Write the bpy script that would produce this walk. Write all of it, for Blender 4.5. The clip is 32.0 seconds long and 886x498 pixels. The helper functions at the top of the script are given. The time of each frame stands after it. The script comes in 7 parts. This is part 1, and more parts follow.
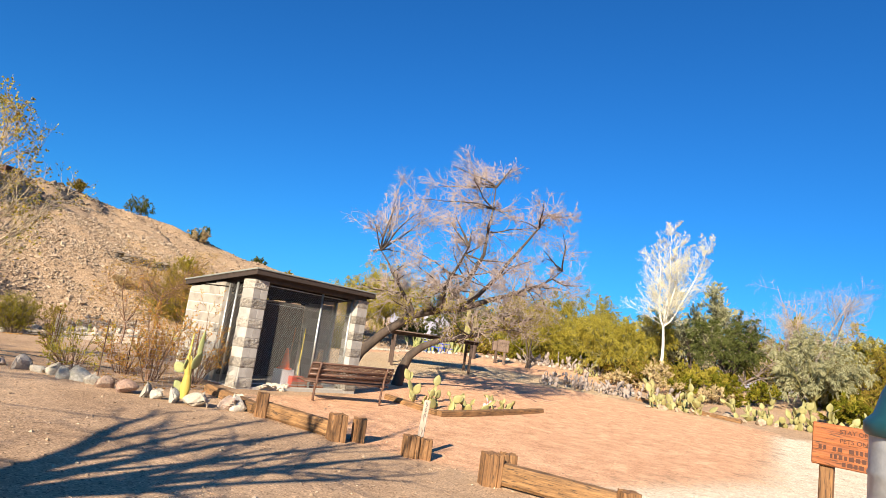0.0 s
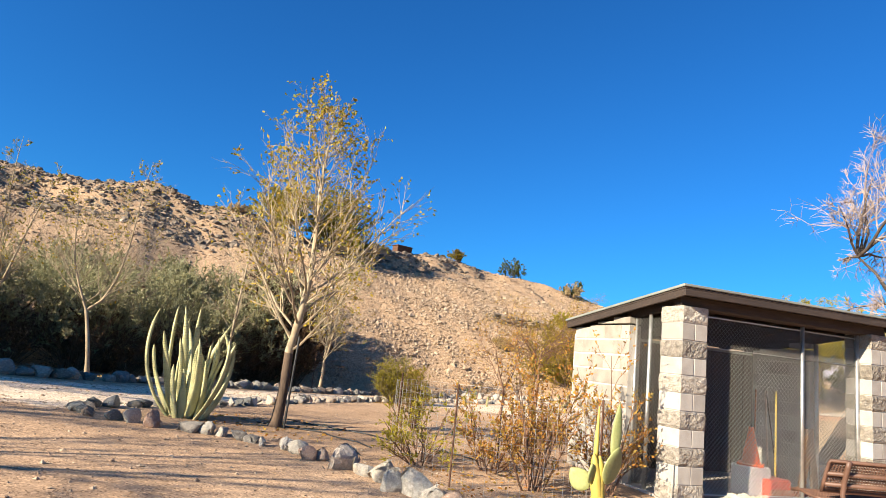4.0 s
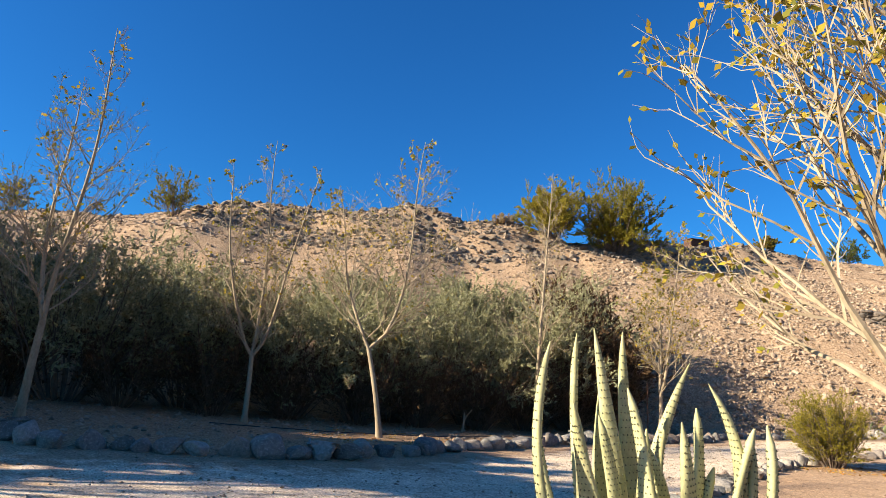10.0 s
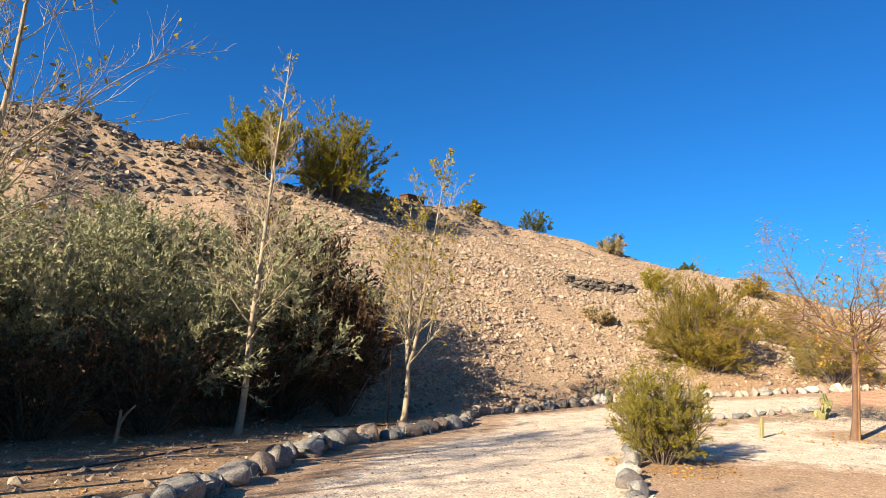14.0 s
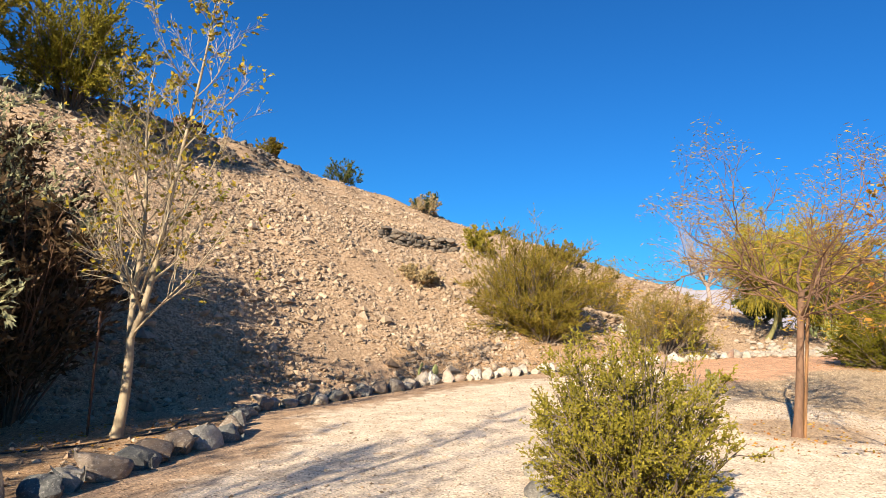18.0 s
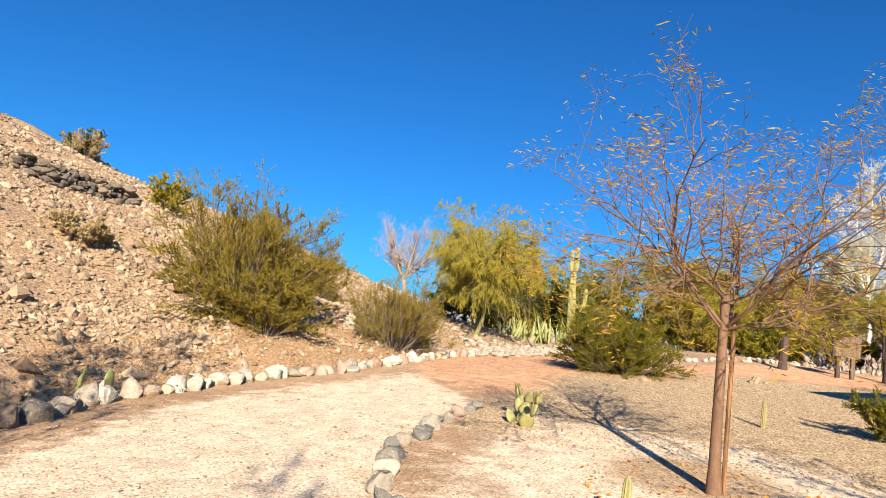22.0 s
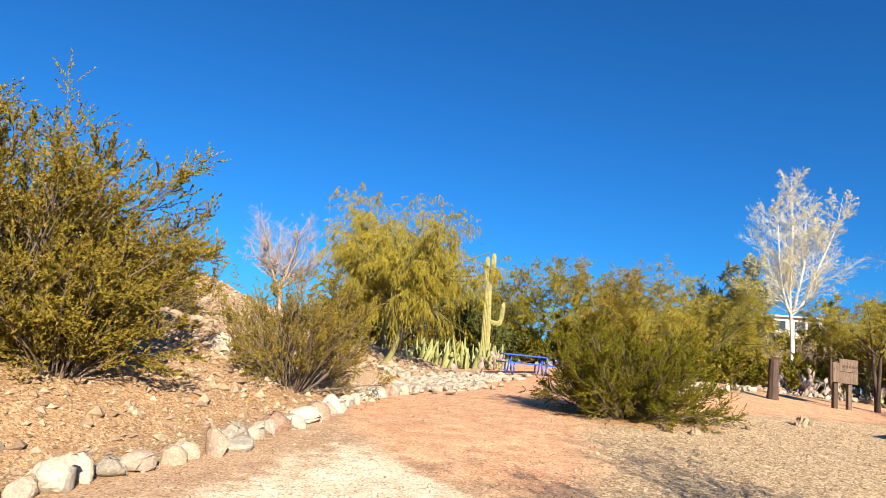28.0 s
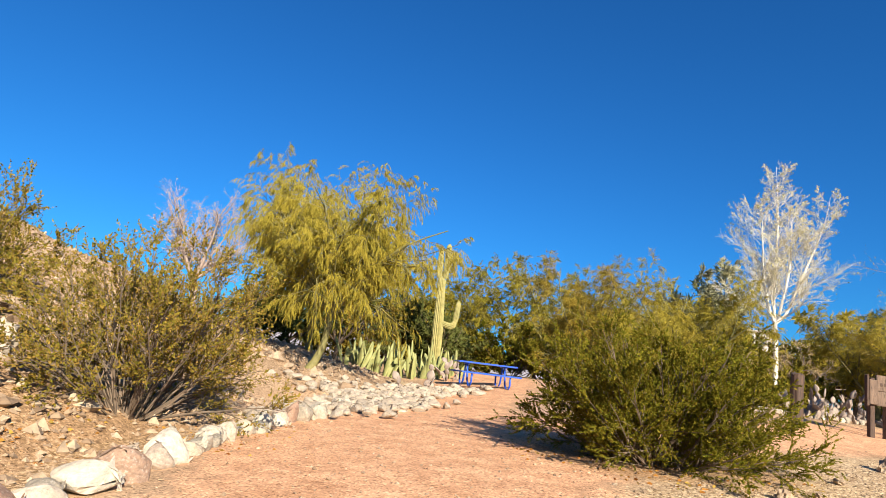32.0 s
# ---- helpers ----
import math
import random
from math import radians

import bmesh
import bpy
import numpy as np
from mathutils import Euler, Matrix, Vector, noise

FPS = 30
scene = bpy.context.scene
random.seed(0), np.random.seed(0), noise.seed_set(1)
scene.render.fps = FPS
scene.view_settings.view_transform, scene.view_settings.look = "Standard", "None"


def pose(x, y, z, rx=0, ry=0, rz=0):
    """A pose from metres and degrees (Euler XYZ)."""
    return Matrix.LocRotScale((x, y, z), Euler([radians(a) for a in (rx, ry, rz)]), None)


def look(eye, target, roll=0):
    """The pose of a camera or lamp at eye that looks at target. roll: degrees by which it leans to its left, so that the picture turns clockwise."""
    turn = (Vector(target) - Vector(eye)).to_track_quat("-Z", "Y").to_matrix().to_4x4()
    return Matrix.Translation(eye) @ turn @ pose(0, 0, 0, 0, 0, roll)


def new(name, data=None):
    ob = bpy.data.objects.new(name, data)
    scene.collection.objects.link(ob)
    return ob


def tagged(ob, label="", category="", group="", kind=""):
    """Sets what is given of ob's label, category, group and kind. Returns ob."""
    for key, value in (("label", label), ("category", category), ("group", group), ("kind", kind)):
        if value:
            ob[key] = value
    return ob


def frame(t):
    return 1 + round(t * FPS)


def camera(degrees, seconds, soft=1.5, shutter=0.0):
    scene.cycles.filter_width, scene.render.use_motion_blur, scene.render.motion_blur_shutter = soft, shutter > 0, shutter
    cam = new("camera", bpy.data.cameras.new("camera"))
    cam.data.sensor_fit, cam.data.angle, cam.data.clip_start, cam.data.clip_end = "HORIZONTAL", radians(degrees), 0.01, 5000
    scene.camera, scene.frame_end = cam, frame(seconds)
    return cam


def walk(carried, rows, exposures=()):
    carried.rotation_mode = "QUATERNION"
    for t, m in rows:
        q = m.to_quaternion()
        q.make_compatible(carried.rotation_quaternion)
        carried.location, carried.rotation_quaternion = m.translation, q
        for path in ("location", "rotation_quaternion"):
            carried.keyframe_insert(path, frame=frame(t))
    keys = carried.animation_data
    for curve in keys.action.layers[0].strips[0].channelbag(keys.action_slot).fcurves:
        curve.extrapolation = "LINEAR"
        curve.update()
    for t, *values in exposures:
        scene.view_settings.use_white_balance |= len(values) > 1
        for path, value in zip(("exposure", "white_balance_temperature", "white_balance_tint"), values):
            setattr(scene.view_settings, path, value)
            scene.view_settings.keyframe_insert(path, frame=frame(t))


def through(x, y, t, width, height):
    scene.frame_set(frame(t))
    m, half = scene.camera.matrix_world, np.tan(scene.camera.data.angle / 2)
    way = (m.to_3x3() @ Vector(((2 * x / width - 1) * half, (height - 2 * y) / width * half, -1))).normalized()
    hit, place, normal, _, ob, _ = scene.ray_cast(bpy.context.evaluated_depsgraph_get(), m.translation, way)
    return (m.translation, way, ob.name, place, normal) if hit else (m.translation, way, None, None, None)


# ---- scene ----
cam = camera(71.5, 32.0, soft=0.55)
# seconds, eye (x, y, z), yaw to the left of +y, pitch up, lean to the left
PATH = [
    (0.0, 2.443, -0.377, 0.350, 6.65, 8.55, 8.11),
    (0.5, 2.118, 0.400, 0.324, 8.80, 9.81, 8.58),
    (1.0, 1.763, 1.191, 0.296, 12.59, 10.38, 8.21),
    (1.5, 1.375, 1.992, 0.259, 16.52, 10.35, 8.03),
    (2.0, 0.977, 2.762, 0.217, 21.18, 10.51, 8.08),
    (2.5, 0.575, 3.455, 0.186, 26.03, 10.40, 7.32),
    (3.0, 0.197, 4.086, 0.170, 30.04, 10.43, 6.85),
    (3.5, -0.190, 4.602, 0.179, 34.40, 10.26, 6.71),
    (4.0, -0.549, 5.023, 0.205, 40.48, 9.84, 5.96),
    (4.5, -0.917, 5.346, 0.241, 47.85, 9.75, 5.60),
    (5.0, -1.291, 5.563, 0.288, 53.01, 9.64, 5.42),
    (5.5, -1.689, 5.703, 0.339, 56.43, 9.49, 5.28),
    (6.0, -2.124, 5.803, 0.387, 58.61, 9.29, 5.04),
    (6.5, -2.613, 5.904, 0.422, 60.05, 8.99, 4.56),
    (7.0, -3.183, 6.046, 0.430, 61.23, 8.59, 3.69),
    (7.5, -3.818, 6.226, 0.426, 61.65, 8.71, 3.45),
    (8.0, -4.438, 6.419, 0.407, 61.67, 8.97, 3.24),
    (8.5, -5.034, 6.634, 0.384, 62.16, 9.34, 3.13),
    (9.0, -5.594, 6.870, 0.358, 62.37, 9.58, 2.89),
    (9.5, -6.189, 7.096, 0.349, 62.96, 9.53, 1.96),
    (10.0, -6.896, 7.286, 0.371, 62.94, 9.84, 2.46),
    (10.5, -7.596, 7.406, 0.398, 62.95, 10.05, 2.01),
    (11.0, -8.240, 7.525, 0.424, 61.49, 9.92, 1.22),
    (11.5, -8.803, 7.716, 0.447, 58.24, 9.11, 0.87),
    (12.0, -9.394, 8.052, 0.453, 54.59, 8.36, 1.11),
    (12.5, -10.026, 8.426, 0.438, 49.36, 7.92, 2.16),
    (13.0, -10.704, 8.879, 0.411, 43.02, 7.45, 3.06),
    (13.5, -11.341, 9.515, 0.382, 35.48, 7.64, 3.05),
    (14.0, -11.874, 10.135, 0.343, 33.99, 7.63, 2.37),
    (14.5, -12.326, 10.776, 0.306, 31.16, 7.63, 1.75),
    (15.0, -12.704, 11.416, 0.270, 27.52, 7.72, 1.44),
    (15.5, -13.034, 12.038, 0.242, 23.94, 7.35, 1.48),
    (16.0, -13.358, 12.648, 0.221, 20.75, 6.91, 1.92),
    (16.5, -13.669, 13.242, 0.195, 18.11, 6.47, 2.53),
    (17.0, -13.961, 13.814, 0.161, 16.21, 6.08, 3.06),
    (17.5, -14.223, 14.355, 0.123, 15.21, 5.80, 3.30),
    (18.0, -14.444, 14.853, 0.094, 15.29, 5.67, 3.00),
    (18.5, -14.642, 15.336, 0.067, 15.05, 5.48, 2.78),
    (19.0, -14.869, 15.801, 0.042, 14.80, 5.45, 2.36),
    (19.5, -15.124, 16.317, 0.025, 12.57, 5.78, 2.49),
    (20.0, -15.392, 16.897, 0.016, 5.82, 6.26, 3.14),
    (20.5, -15.668, 17.513, 0.016, -2.85, 6.78, 3.97),
    (21.0, -15.908, 18.072, 0.016, -8.36, 7.06, 4.99),
    (21.5, -16.131, 18.548, 0.017, -11.82, 6.84, 5.72),
    (22.0, -16.322, 19.003, 0.022, -15.11, 6.72, 6.24),
    (22.5, -16.539, 19.477, 0.033, -19.25, 6.93, 6.51),
    (23.0, -16.707, 19.968, 0.042, -21.54, 7.15, 7.05),
    (23.5, -16.784, 20.469, 0.022, -22.50, 7.04, 7.40),
    (24.0, -16.805, 20.990, -0.007, -22.82, 7.01, 7.18),
    (24.5, -16.782, 21.558, -0.015, -23.77, 6.94, 7.60),
    (25.0, -16.734, 22.110, -0.015, -24.23, 7.89, 6.61),
    (25.5, -16.659, 22.656, -0.010, -24.19, 8.75, 6.19),
    (26.0, -16.564, 23.204, -0.009, -24.57, 9.35, 5.98),
    (26.5, -16.447, 23.750, -0.009, -25.26, 9.71, 5.90),
    (27.0, -16.302, 24.292, -0.007, -26.11, 9.86, 5.88),
    (27.5, -16.125, 24.826, -0.007, -27.01, 9.83, 5.87),
    (28.0, -15.910, 25.351, -0.010, -27.82, 9.66, 5.78),
    (28.5, -15.648, 25.874, -0.005, -30.37, 9.14, 5.76),
    (29.0, -15.348, 26.388, -0.000, -32.55, 8.68, 6.02),
    (29.5, -15.057, 26.876, -0.003, -34.54, 8.04, 6.36),
    (30.0, -14.808, 27.331, -0.012, -36.74, 7.39, 6.89),
    (30.5, -14.557, 27.765, -0.015, -36.88, 7.70, 7.23),
    (31.0, -14.302, 28.193, -0.007, -36.47, 8.63, 7.69),
    (31.5, -14.027, 28.606, 0.006, -34.59, 9.76, 7.41),
    (32.0, -13.716, 28.961, 0.016, -32.33, 10.75, 6.83),
]


def aimed(x, y, z, yaw, pitch, lean):
    a, b = radians(yaw), radians(pitch)
    way = Vector((-math.sin(a) * math.cos(b), math.cos(a) * math.cos(b), math.sin(b)))
    return look((x, y, z), Vector((x, y, z)) + way, lean)


EXPOSURES = [(0.0, 1.35), (4.0, 1.55), (7.0, 1.58), (9.0, 1.43), (12.0, 1.47), (14.0, 1.36), (16.0, 1.27), (22.0, 1.27), (25.0, 1.17), (28.0, 1.33), (31.0, 1.17), (32.0, 1.25)]
walk(cam, [(t, aimed(*row)) for t, *row in PATH], EXPOSURES)

# ---------------------------------------------------------------- sky and sun
SUN_AZ, SUN_EL = 191.5, 26.0      # degrees clockwise from +y to the sun, and above the horizon
world = bpy.data.worlds.new("sky")
scene.world = world
world.use_nodes = True
sky = world.node_tree.nodes.new("ShaderNodeTexSky")
sky.sky_type, sky.sun_disc = "NISHITA", False
sky.sun_elevation, sky.sun_rotation = radians(SUN_EL), radians(SUN_AZ)
sky.air_density, sky.dust_density, sky.ozone_density = 1.0, 0.6, 3.0
backdrop = world.node_tree.nodes["Background"]
backdrop.inputs[1].default_value = 0.046
tint = world.node_tree.nodes.new("ShaderNodeMix")      # the deep blue of a dry winter sky
tint.data_type, tint.blend_type = "RGBA", "MULTIPLY"
tint.inputs[0].default_value, tint.inputs[7].default_value = 1.0, (0.15, 0.70, 1.29, 1)
world.node_tree.links.new(sky.outputs[0], tint.inputs[6])
world.node_tree.links.new(tint.outputs[2], backdrop.inputs[0])
lamp = bpy.data.lights.new("sun", "SUN")
lamp.energy, lamp.angle, lamp.color = 5.0, radians(0.53), (1.0, 0.87, 0.68)
sun = new("sun", lamp)
to_sun = Vector((math.sin(radians(SUN_AZ)) * math.cos(radians(SUN_EL)), math.cos(radians(SUN_AZ)) * math.cos(radians(SUN_EL)), math.sin(radians(SUN_EL))))
sun.matrix_basis = look(to_sun * 60, (0, 0, 0))

# ---------------------------------------------------------------- small tools
RNG = np.random.default_rng(7)
TAU = 2 * math.pi


class Geo:
    """Collects vertices and faces of one mesh."""

    def __init__(self):
        self.v, self.f, self.m, self.n = [], [], [], 0

    def add(self, verts, faces, mat=0):
        verts = np.asarray(verts, float).reshape(-1, 3)
        faces = np.asarray(faces, int)
        self.v.append(verts)
        self.f.append(faces + self.n)
        self.m.append(np.full(len(faces), mat))
        self.n += len(verts)

    def mesh(self, name, mats, smooth=False):
        me = bpy.data.meshes.new(name)
        if self.v:
            v = np.concatenate(self.v)
            loops = np.concatenate([f.ravel() for f in self.f]).astype(np.int32)
            total = np.concatenate([np.full(len(f), f.shape[1]) for f in self.f]).astype(np.int32)
            start = np.concatenate([[0], np.cumsum(total)[:-1]]).astype(np.int32)
            me.vertices.add(len(v))
            me.vertices.foreach_set("co", v.ravel().astype(np.float32))
            me.loops.add(len(loops))
            me.loops.foreach_set("vertex_index", loops)
            me.polygons.add(len(total))
            me.polygons.foreach_set("loop_start", start)
            me.polygons.foreach_set("loop_total", total)
            me.polygons.foreach_set("material_index", np.concatenate(self.m).astype(np.int32))
            me.polygons.foreach_set("use_smooth", np.full(len(total), bool(smooth)))
            me.update(calc_edges=True)
        for mat in mats if isinstance(mats, (list, tuple)) else [mats]:
            me.materials.append(mat)
        return me

    # solids
    def box(self, x0, x1, y0, y1, z0, z1, bevel=0.0, m=None, mat=0):
        """A box with chamfered edges."""
        b = min(bevel, abs(x1 - x0) / 2.1, abs(y1 - y0) / 2.1, abs(z1 - z0) / 2.1)
        if b <= 0:
            v = np.array([(x, y, z) for z in (z0, z1) for y in (y0, y1) for x in (x0, x1)])
            f = [(0, 2, 3, 1), (4, 5, 7, 6), (0, 1, 5, 4), (1, 3, 7, 5), (3, 2, 6, 7), (2, 0, 4, 6)]
            if m is not None:
                v = v @ np.array(m.to_3x3()).T + np.array(m.translation)
            self.add(v, f, mat)
            return
        v, idx = [], {}
        lo, hi = (x0, y0, z0), (x1, y1, z1)
        for s in np.ndindex(2, 2, 2):
            for a in range(3):
                p = []
                for k in range(3):
                    full = hi[k] if s[k] else lo[k]
                    p.append(full if k == a else full + (-b if s[k] else b))
                idx[s, a] = len(v)
                v.append(p)
        quads, tris = [], []
        for a in range(3):
            o1, o2 = (a + 1) % 3, (a + 2) % 3
            for side in (0, 1):
                c = []
                for p, q in ((0, 0), (1, 0), (1, 1), (0, 1)):
                    s = [0, 0, 0]
                    s[a], s[o1], s[o2] = side, p, q
                    c.append(idx[tuple(s), a])
                quads.append(c if side else c[::-1])
            for p, q in ((0, 0), (0, 1), (1, 0), (1, 1)):
                s0, s1 = [0, 0, 0], [0, 0, 0]
                s0[o1] = s1[o1] = p
                s0[o2] = s1[o2] = q
                s1[a] = 1
                s0, s1 = tuple(s0), tuple(s1)
                c = [idx[s0, o1], idx[s1, o1], idx[s1, o2], idx[s0, o2]]
                quads.append(c if (p == q) else c[::-1])
        for s in np.ndindex(2, 2, 2):
            c = [idx[s, 0], idx[s, 1], idx[s, 2]]
            tris.append(c if sum(s) % 2 else c[::-1])
        v = np.array(v)
        if m is not None:
            v = v @ np.array(m.to_3x3()).T + np.array(m.translation)
        n = self.n
        self.add(v, quads, mat)
        self.f.append(np.array(tris) + n)
        self.m.append(np.full(len(tris), mat))

    def tubes(self, P, R, sides=5, mat=0, cap=False):
        """Tubes along N polylines of K points: P (N,K,3), R (N,K)."""
        P, R = np.asarray(P, float), np.asarray(R, float)
        if P.ndim == 2:
            P, R = P[None], R.reshape(1, -1)
        N, K = P.shape[:2]
        if N == 0:
            return
        d = np.gradient(P, axis=1)
        d /= np.linalg.norm(d, axis=2, keepdims=True) + 1e-9
        main = P[:, -1] - P[:, 0]
        main /= np.linalg.norm(main, axis=1, keepdims=True) + 1e-9
        ref = np.where(np.abs(main[:, 2:]) < 0.8, np.array([[0, 0, 1.0]]), np.array([[1.0, 0, 0]]))
        u = np.cross(d, ref[:, None])
        u /= np.linalg.norm(u, axis=2, keepdims=True) + 1e-9
        w = np.cross(d, u)
        a = np.arange(sides) * TAU / sides
        ring = P[:, :, None] + R[:, :, None, None] * (np.cos(a)[None, None, :, None] * u[:, :, None] + np.sin(a)[None, None, :, None] * w[:, :, None])
        base = (np.arange(N)[:, None, None] * K + np.arange(K - 1)[None, :, None]) * sides
        j = np.arange(sides)[None, None, :]
        k = (j + 1) % sides
        f = np.stack([base + j, base + k, base + sides + k, base + sides + j], -1).reshape(-1, 4)
        n = self.n
        self.add(ring, f, mat)
        if cap:
            ends = np.concatenate([np.arange(N)[:, None] * K * sides + np.arange(sides)[None, ::-1],
                                   (np.arange(N)[:, None] * K + K - 1) * sides + np.arange(sides)[None, :]])
            self.f.append(ends + n)
            self.m.append(np.full(len(ends), mat))

    def leaves(self, rng, pos, along, size, aspect=2.2, flat=0.0, mat=0, jitter=0.5, droop=0.0, tri=False):
        """Small folded-free quads (diamonds) at pos, pointing roughly along."""
        n = len(pos)
        if n == 0:
            return
        d = along / (np.linalg.norm(along, axis=1, keepdims=True) + 1e-9) + rng.normal(0, jitter, (n, 3))
        d[:, 2] -= droop
        d /= np.linalg.norm(d, axis=1, keepdims=True) + 1e-9
        r = rng.normal(0, 1, (n, 3))
        r[:, 2] *= 1 - flat
        s = np.cross(d, r)
        s /= np.linalg.norm(s, axis=1, keepdims=True) + 1e-9
        L = size * rng.uniform(0.6, 1.3, (n, 1))
        W = L / aspect
        if tri:
            v = np.stack([pos + s * W / 2, pos + d * L, pos - s * W / 2], 1)
            self.add(v, np.arange(3 * n).reshape(n, 3), mat)
            return
        v = np.stack([pos, pos + d * L * 0.45 + s * W / 2, pos + d * L, pos + d * L * 0.45 - s * W / 2], 1)
        self.add(v, np.arange(4 * n).reshape(n, 4), mat)

    def rocks(self, rng, pos, size, squash=0.7, mat=0, base=0):
        """Irregular faceted stones, one for each place."""
        V, F = ROCK[base]
        n = len(pos)
        if n == 0:
            return
        size = np.asarray(size, float).reshape(n, 1, 1)
        a = rng.uniform(0, TAU, n)
        c, s = np.cos(a), np.sin(a)
        st = rng.uniform(0.65, 1.25, (n, 1, 3)) * np.array([1, 1, squash])
        v = V[None] * (1 + rng.uniform(-0.28, 0.2, (n, len(V), 1))) * st * size
        x = v[..., 0] * c[:, None] - v[..., 1] * s[:, None]
        y = v[..., 0] * s[:, None] + v[..., 1] * c[:, None]
        tilt = rng.normal(0, 0.3, (n, 1))
        z = v[..., 2] + x * tilt
        v = np.stack([x, y, z], -1) + np.asarray(pos)[:, None]
        f = (F[None] + (np.arange(n) * len(V))[:, None, None]).reshape(-1, 3)
        self.add(v, f, mat)


def ico(sub):
    bm = bmesh.new()
    bmesh.ops.create_icosphere(bm, subdivisions=sub, radius=1)
    v = np.array([p.co[:] for p in bm.verts])
    f = np.array([[p.index for p in q.verts] for q in bm.faces])
    bm.free()
    return v, f


ROCK = [ico(1), ico(2), ico(3), (np.array([(1, 0, 0), (-1, 0, 0), (0, 1, 0), (0, -1, 0), (0, 0, 1), (0, 0, -1)], float), np.array([(0, 2, 4), (2, 1, 4), (1, 3, 4), (3, 0, 4), (2, 0, 5), (1, 2, 5), (3, 1, 5), (0, 3, 5)]))]


def thing(name, at=(0, 0, 0), rz=0.0, label="", category="", group="", kind=""):
    ob = new(name)
    ob.empty_display_size = 0.2
    ob.matrix_basis = pose(*at, 0, 0, rz)
    return tagged(ob, label, category, group, kind)


def part(name, geo, mats, parent=None, label="", smooth=False):
    """Links a Geo (or a mesh) as one mesh object under a thing or part."""
    me = geo.mesh(name, mats, smooth) if isinstance(geo, Geo) else geo
    ob = new(name, me)
    if parent is not None:
        ob.parent = parent
    if label:
        ob["label"] = label
    return ob


def solo(name, geo, mats, label, category, group="", kind="", smooth=False, at=None, rz=0.0):
    ob = part(name, geo, mats, None, "", smooth)
    if at is not None:
        ob.matrix_basis = pose(*at, 0, 0, rz)
    return tagged(ob, label, category, group, kind)


# ---------------------------------------------------------------- branching
def norm(a):
    return a / (np.linalg.norm(a, axis=-1, keepdims=True) + 1e-9)


def lines(rng, start, way, length, k=5, bend=0.12, up=0.0):
    """N wavering polylines of k points."""
    n = len(start)
    P = np.zeros((n, k, 3))
    P[:, 0] = start
    d = norm(way)
    step = (np.asarray(length).reshape(-1, 1) / (k - 1))
    for i in range(1, k):
        d = norm(d + rng.normal(0, bend, (n, 3)) + np.array([0, 0, up]))
        P[:, i] = P[:, i - 1] + d * step
    return P


def shoots(rng, P, R, n, t0=0.3, t1=1.0, angle=0.7, ratio=0.6, k=5, bend=0.12, up=0.1, thin=0.55, spread=0.3, least=0.0015):
    """n side branches on each of the polylines P."""
    N, K = P.shape[:2]
    t = rng.uniform(t0, t1, (N, n)) * (K - 1) * 0.999
    i = t.astype(int)
    fr = (t - i)[..., None]
    row = np.arange(N)[:, None]
    start = P[row, i] * (1 - fr) + P[row, i + 1] * fr
    d = norm(P[row, i + 1] - P[row, i])
    rad = R[row, i] * (1 - fr[..., 0]) + R[row, i + 1] * fr[..., 0]
    side = norm(np.cross(d, rng.normal(0, 1, (N, n, 3))))
    a = rng.normal(angle, spread * angle, (N, n, 1))
    way = d * np.cos(a) + side * np.sin(a)
    total = np.linalg.norm(np.diff(P, axis=1), axis=2).sum(1)
    length = total[:, None] * ratio * rng.uniform(0.6, 1.25, (N, n)) * (1.15 - 0.45 * t / (K - 1))
    Q = lines(rng, start.reshape(-1, 3), way.reshape(-1, 3), length.ravel(), k, bend, up)
    r0 = np.maximum(np.minimum(rad.ravel() * 0.8, rad.ravel() * thin + 0.002), least)
    return Q, r0[:, None] * np.linspace(1, 0.35, k)[None]


def on_lines(rng, P, n, t0=0.2, t1=1.0):
    """n places on each polyline, with the way it runs there."""
    N, K = P.shape[:2]
    t = rng.uniform(t0, t1, (N, n)) * (K - 1) * 0.999
    i = t.astype(int)
    fr = (t - i)[..., None]
    row = np.arange(N)[:, None]
    return (P[row, i] * (1 - fr) + P[row, i + 1] * fr).reshape(-1, 3), norm(P[row, i + 1] - P[row, i]).reshape(-1, 3)
# ---------------------------------------------------------------- materials
def nodes_of(name):
    m = bpy.data.materials.new(name)
    m.use_nodes = True
    nt = m.node_tree
    return m, nt, nt.nodes["Principled BSDF"], nt.nodes["Material Output"]


def link(nt, a, b):
    nt.links.new(a, b)


def ramp(nt, fac, stops):
    r = nt.nodes.new("ShaderNodeValToRGB")
    while len(r.color_ramp.elements) < len(stops):
        r.color_ramp.elements.new(0.5)
    for e, (p, c) in zip(r.color_ramp.elements, stops):
        e.position, e.color = p, (*c, 1)
    link(nt, fac, r.inputs[0])
    return r.outputs[0]


def noise_of(nt, co, scale, detail=4, rough=0.55, kind="ShaderNodeTexNoise"):
    n = nt.nodes.new(kind)
    n.inputs["Scale"].default_value = scale
    if kind == "ShaderNodeTexNoise":
        n.inputs["Detail"].default_value, n.inputs["Roughness"].default_value = detail, rough
    link(nt, co, n.inputs["Vector"])
    return n


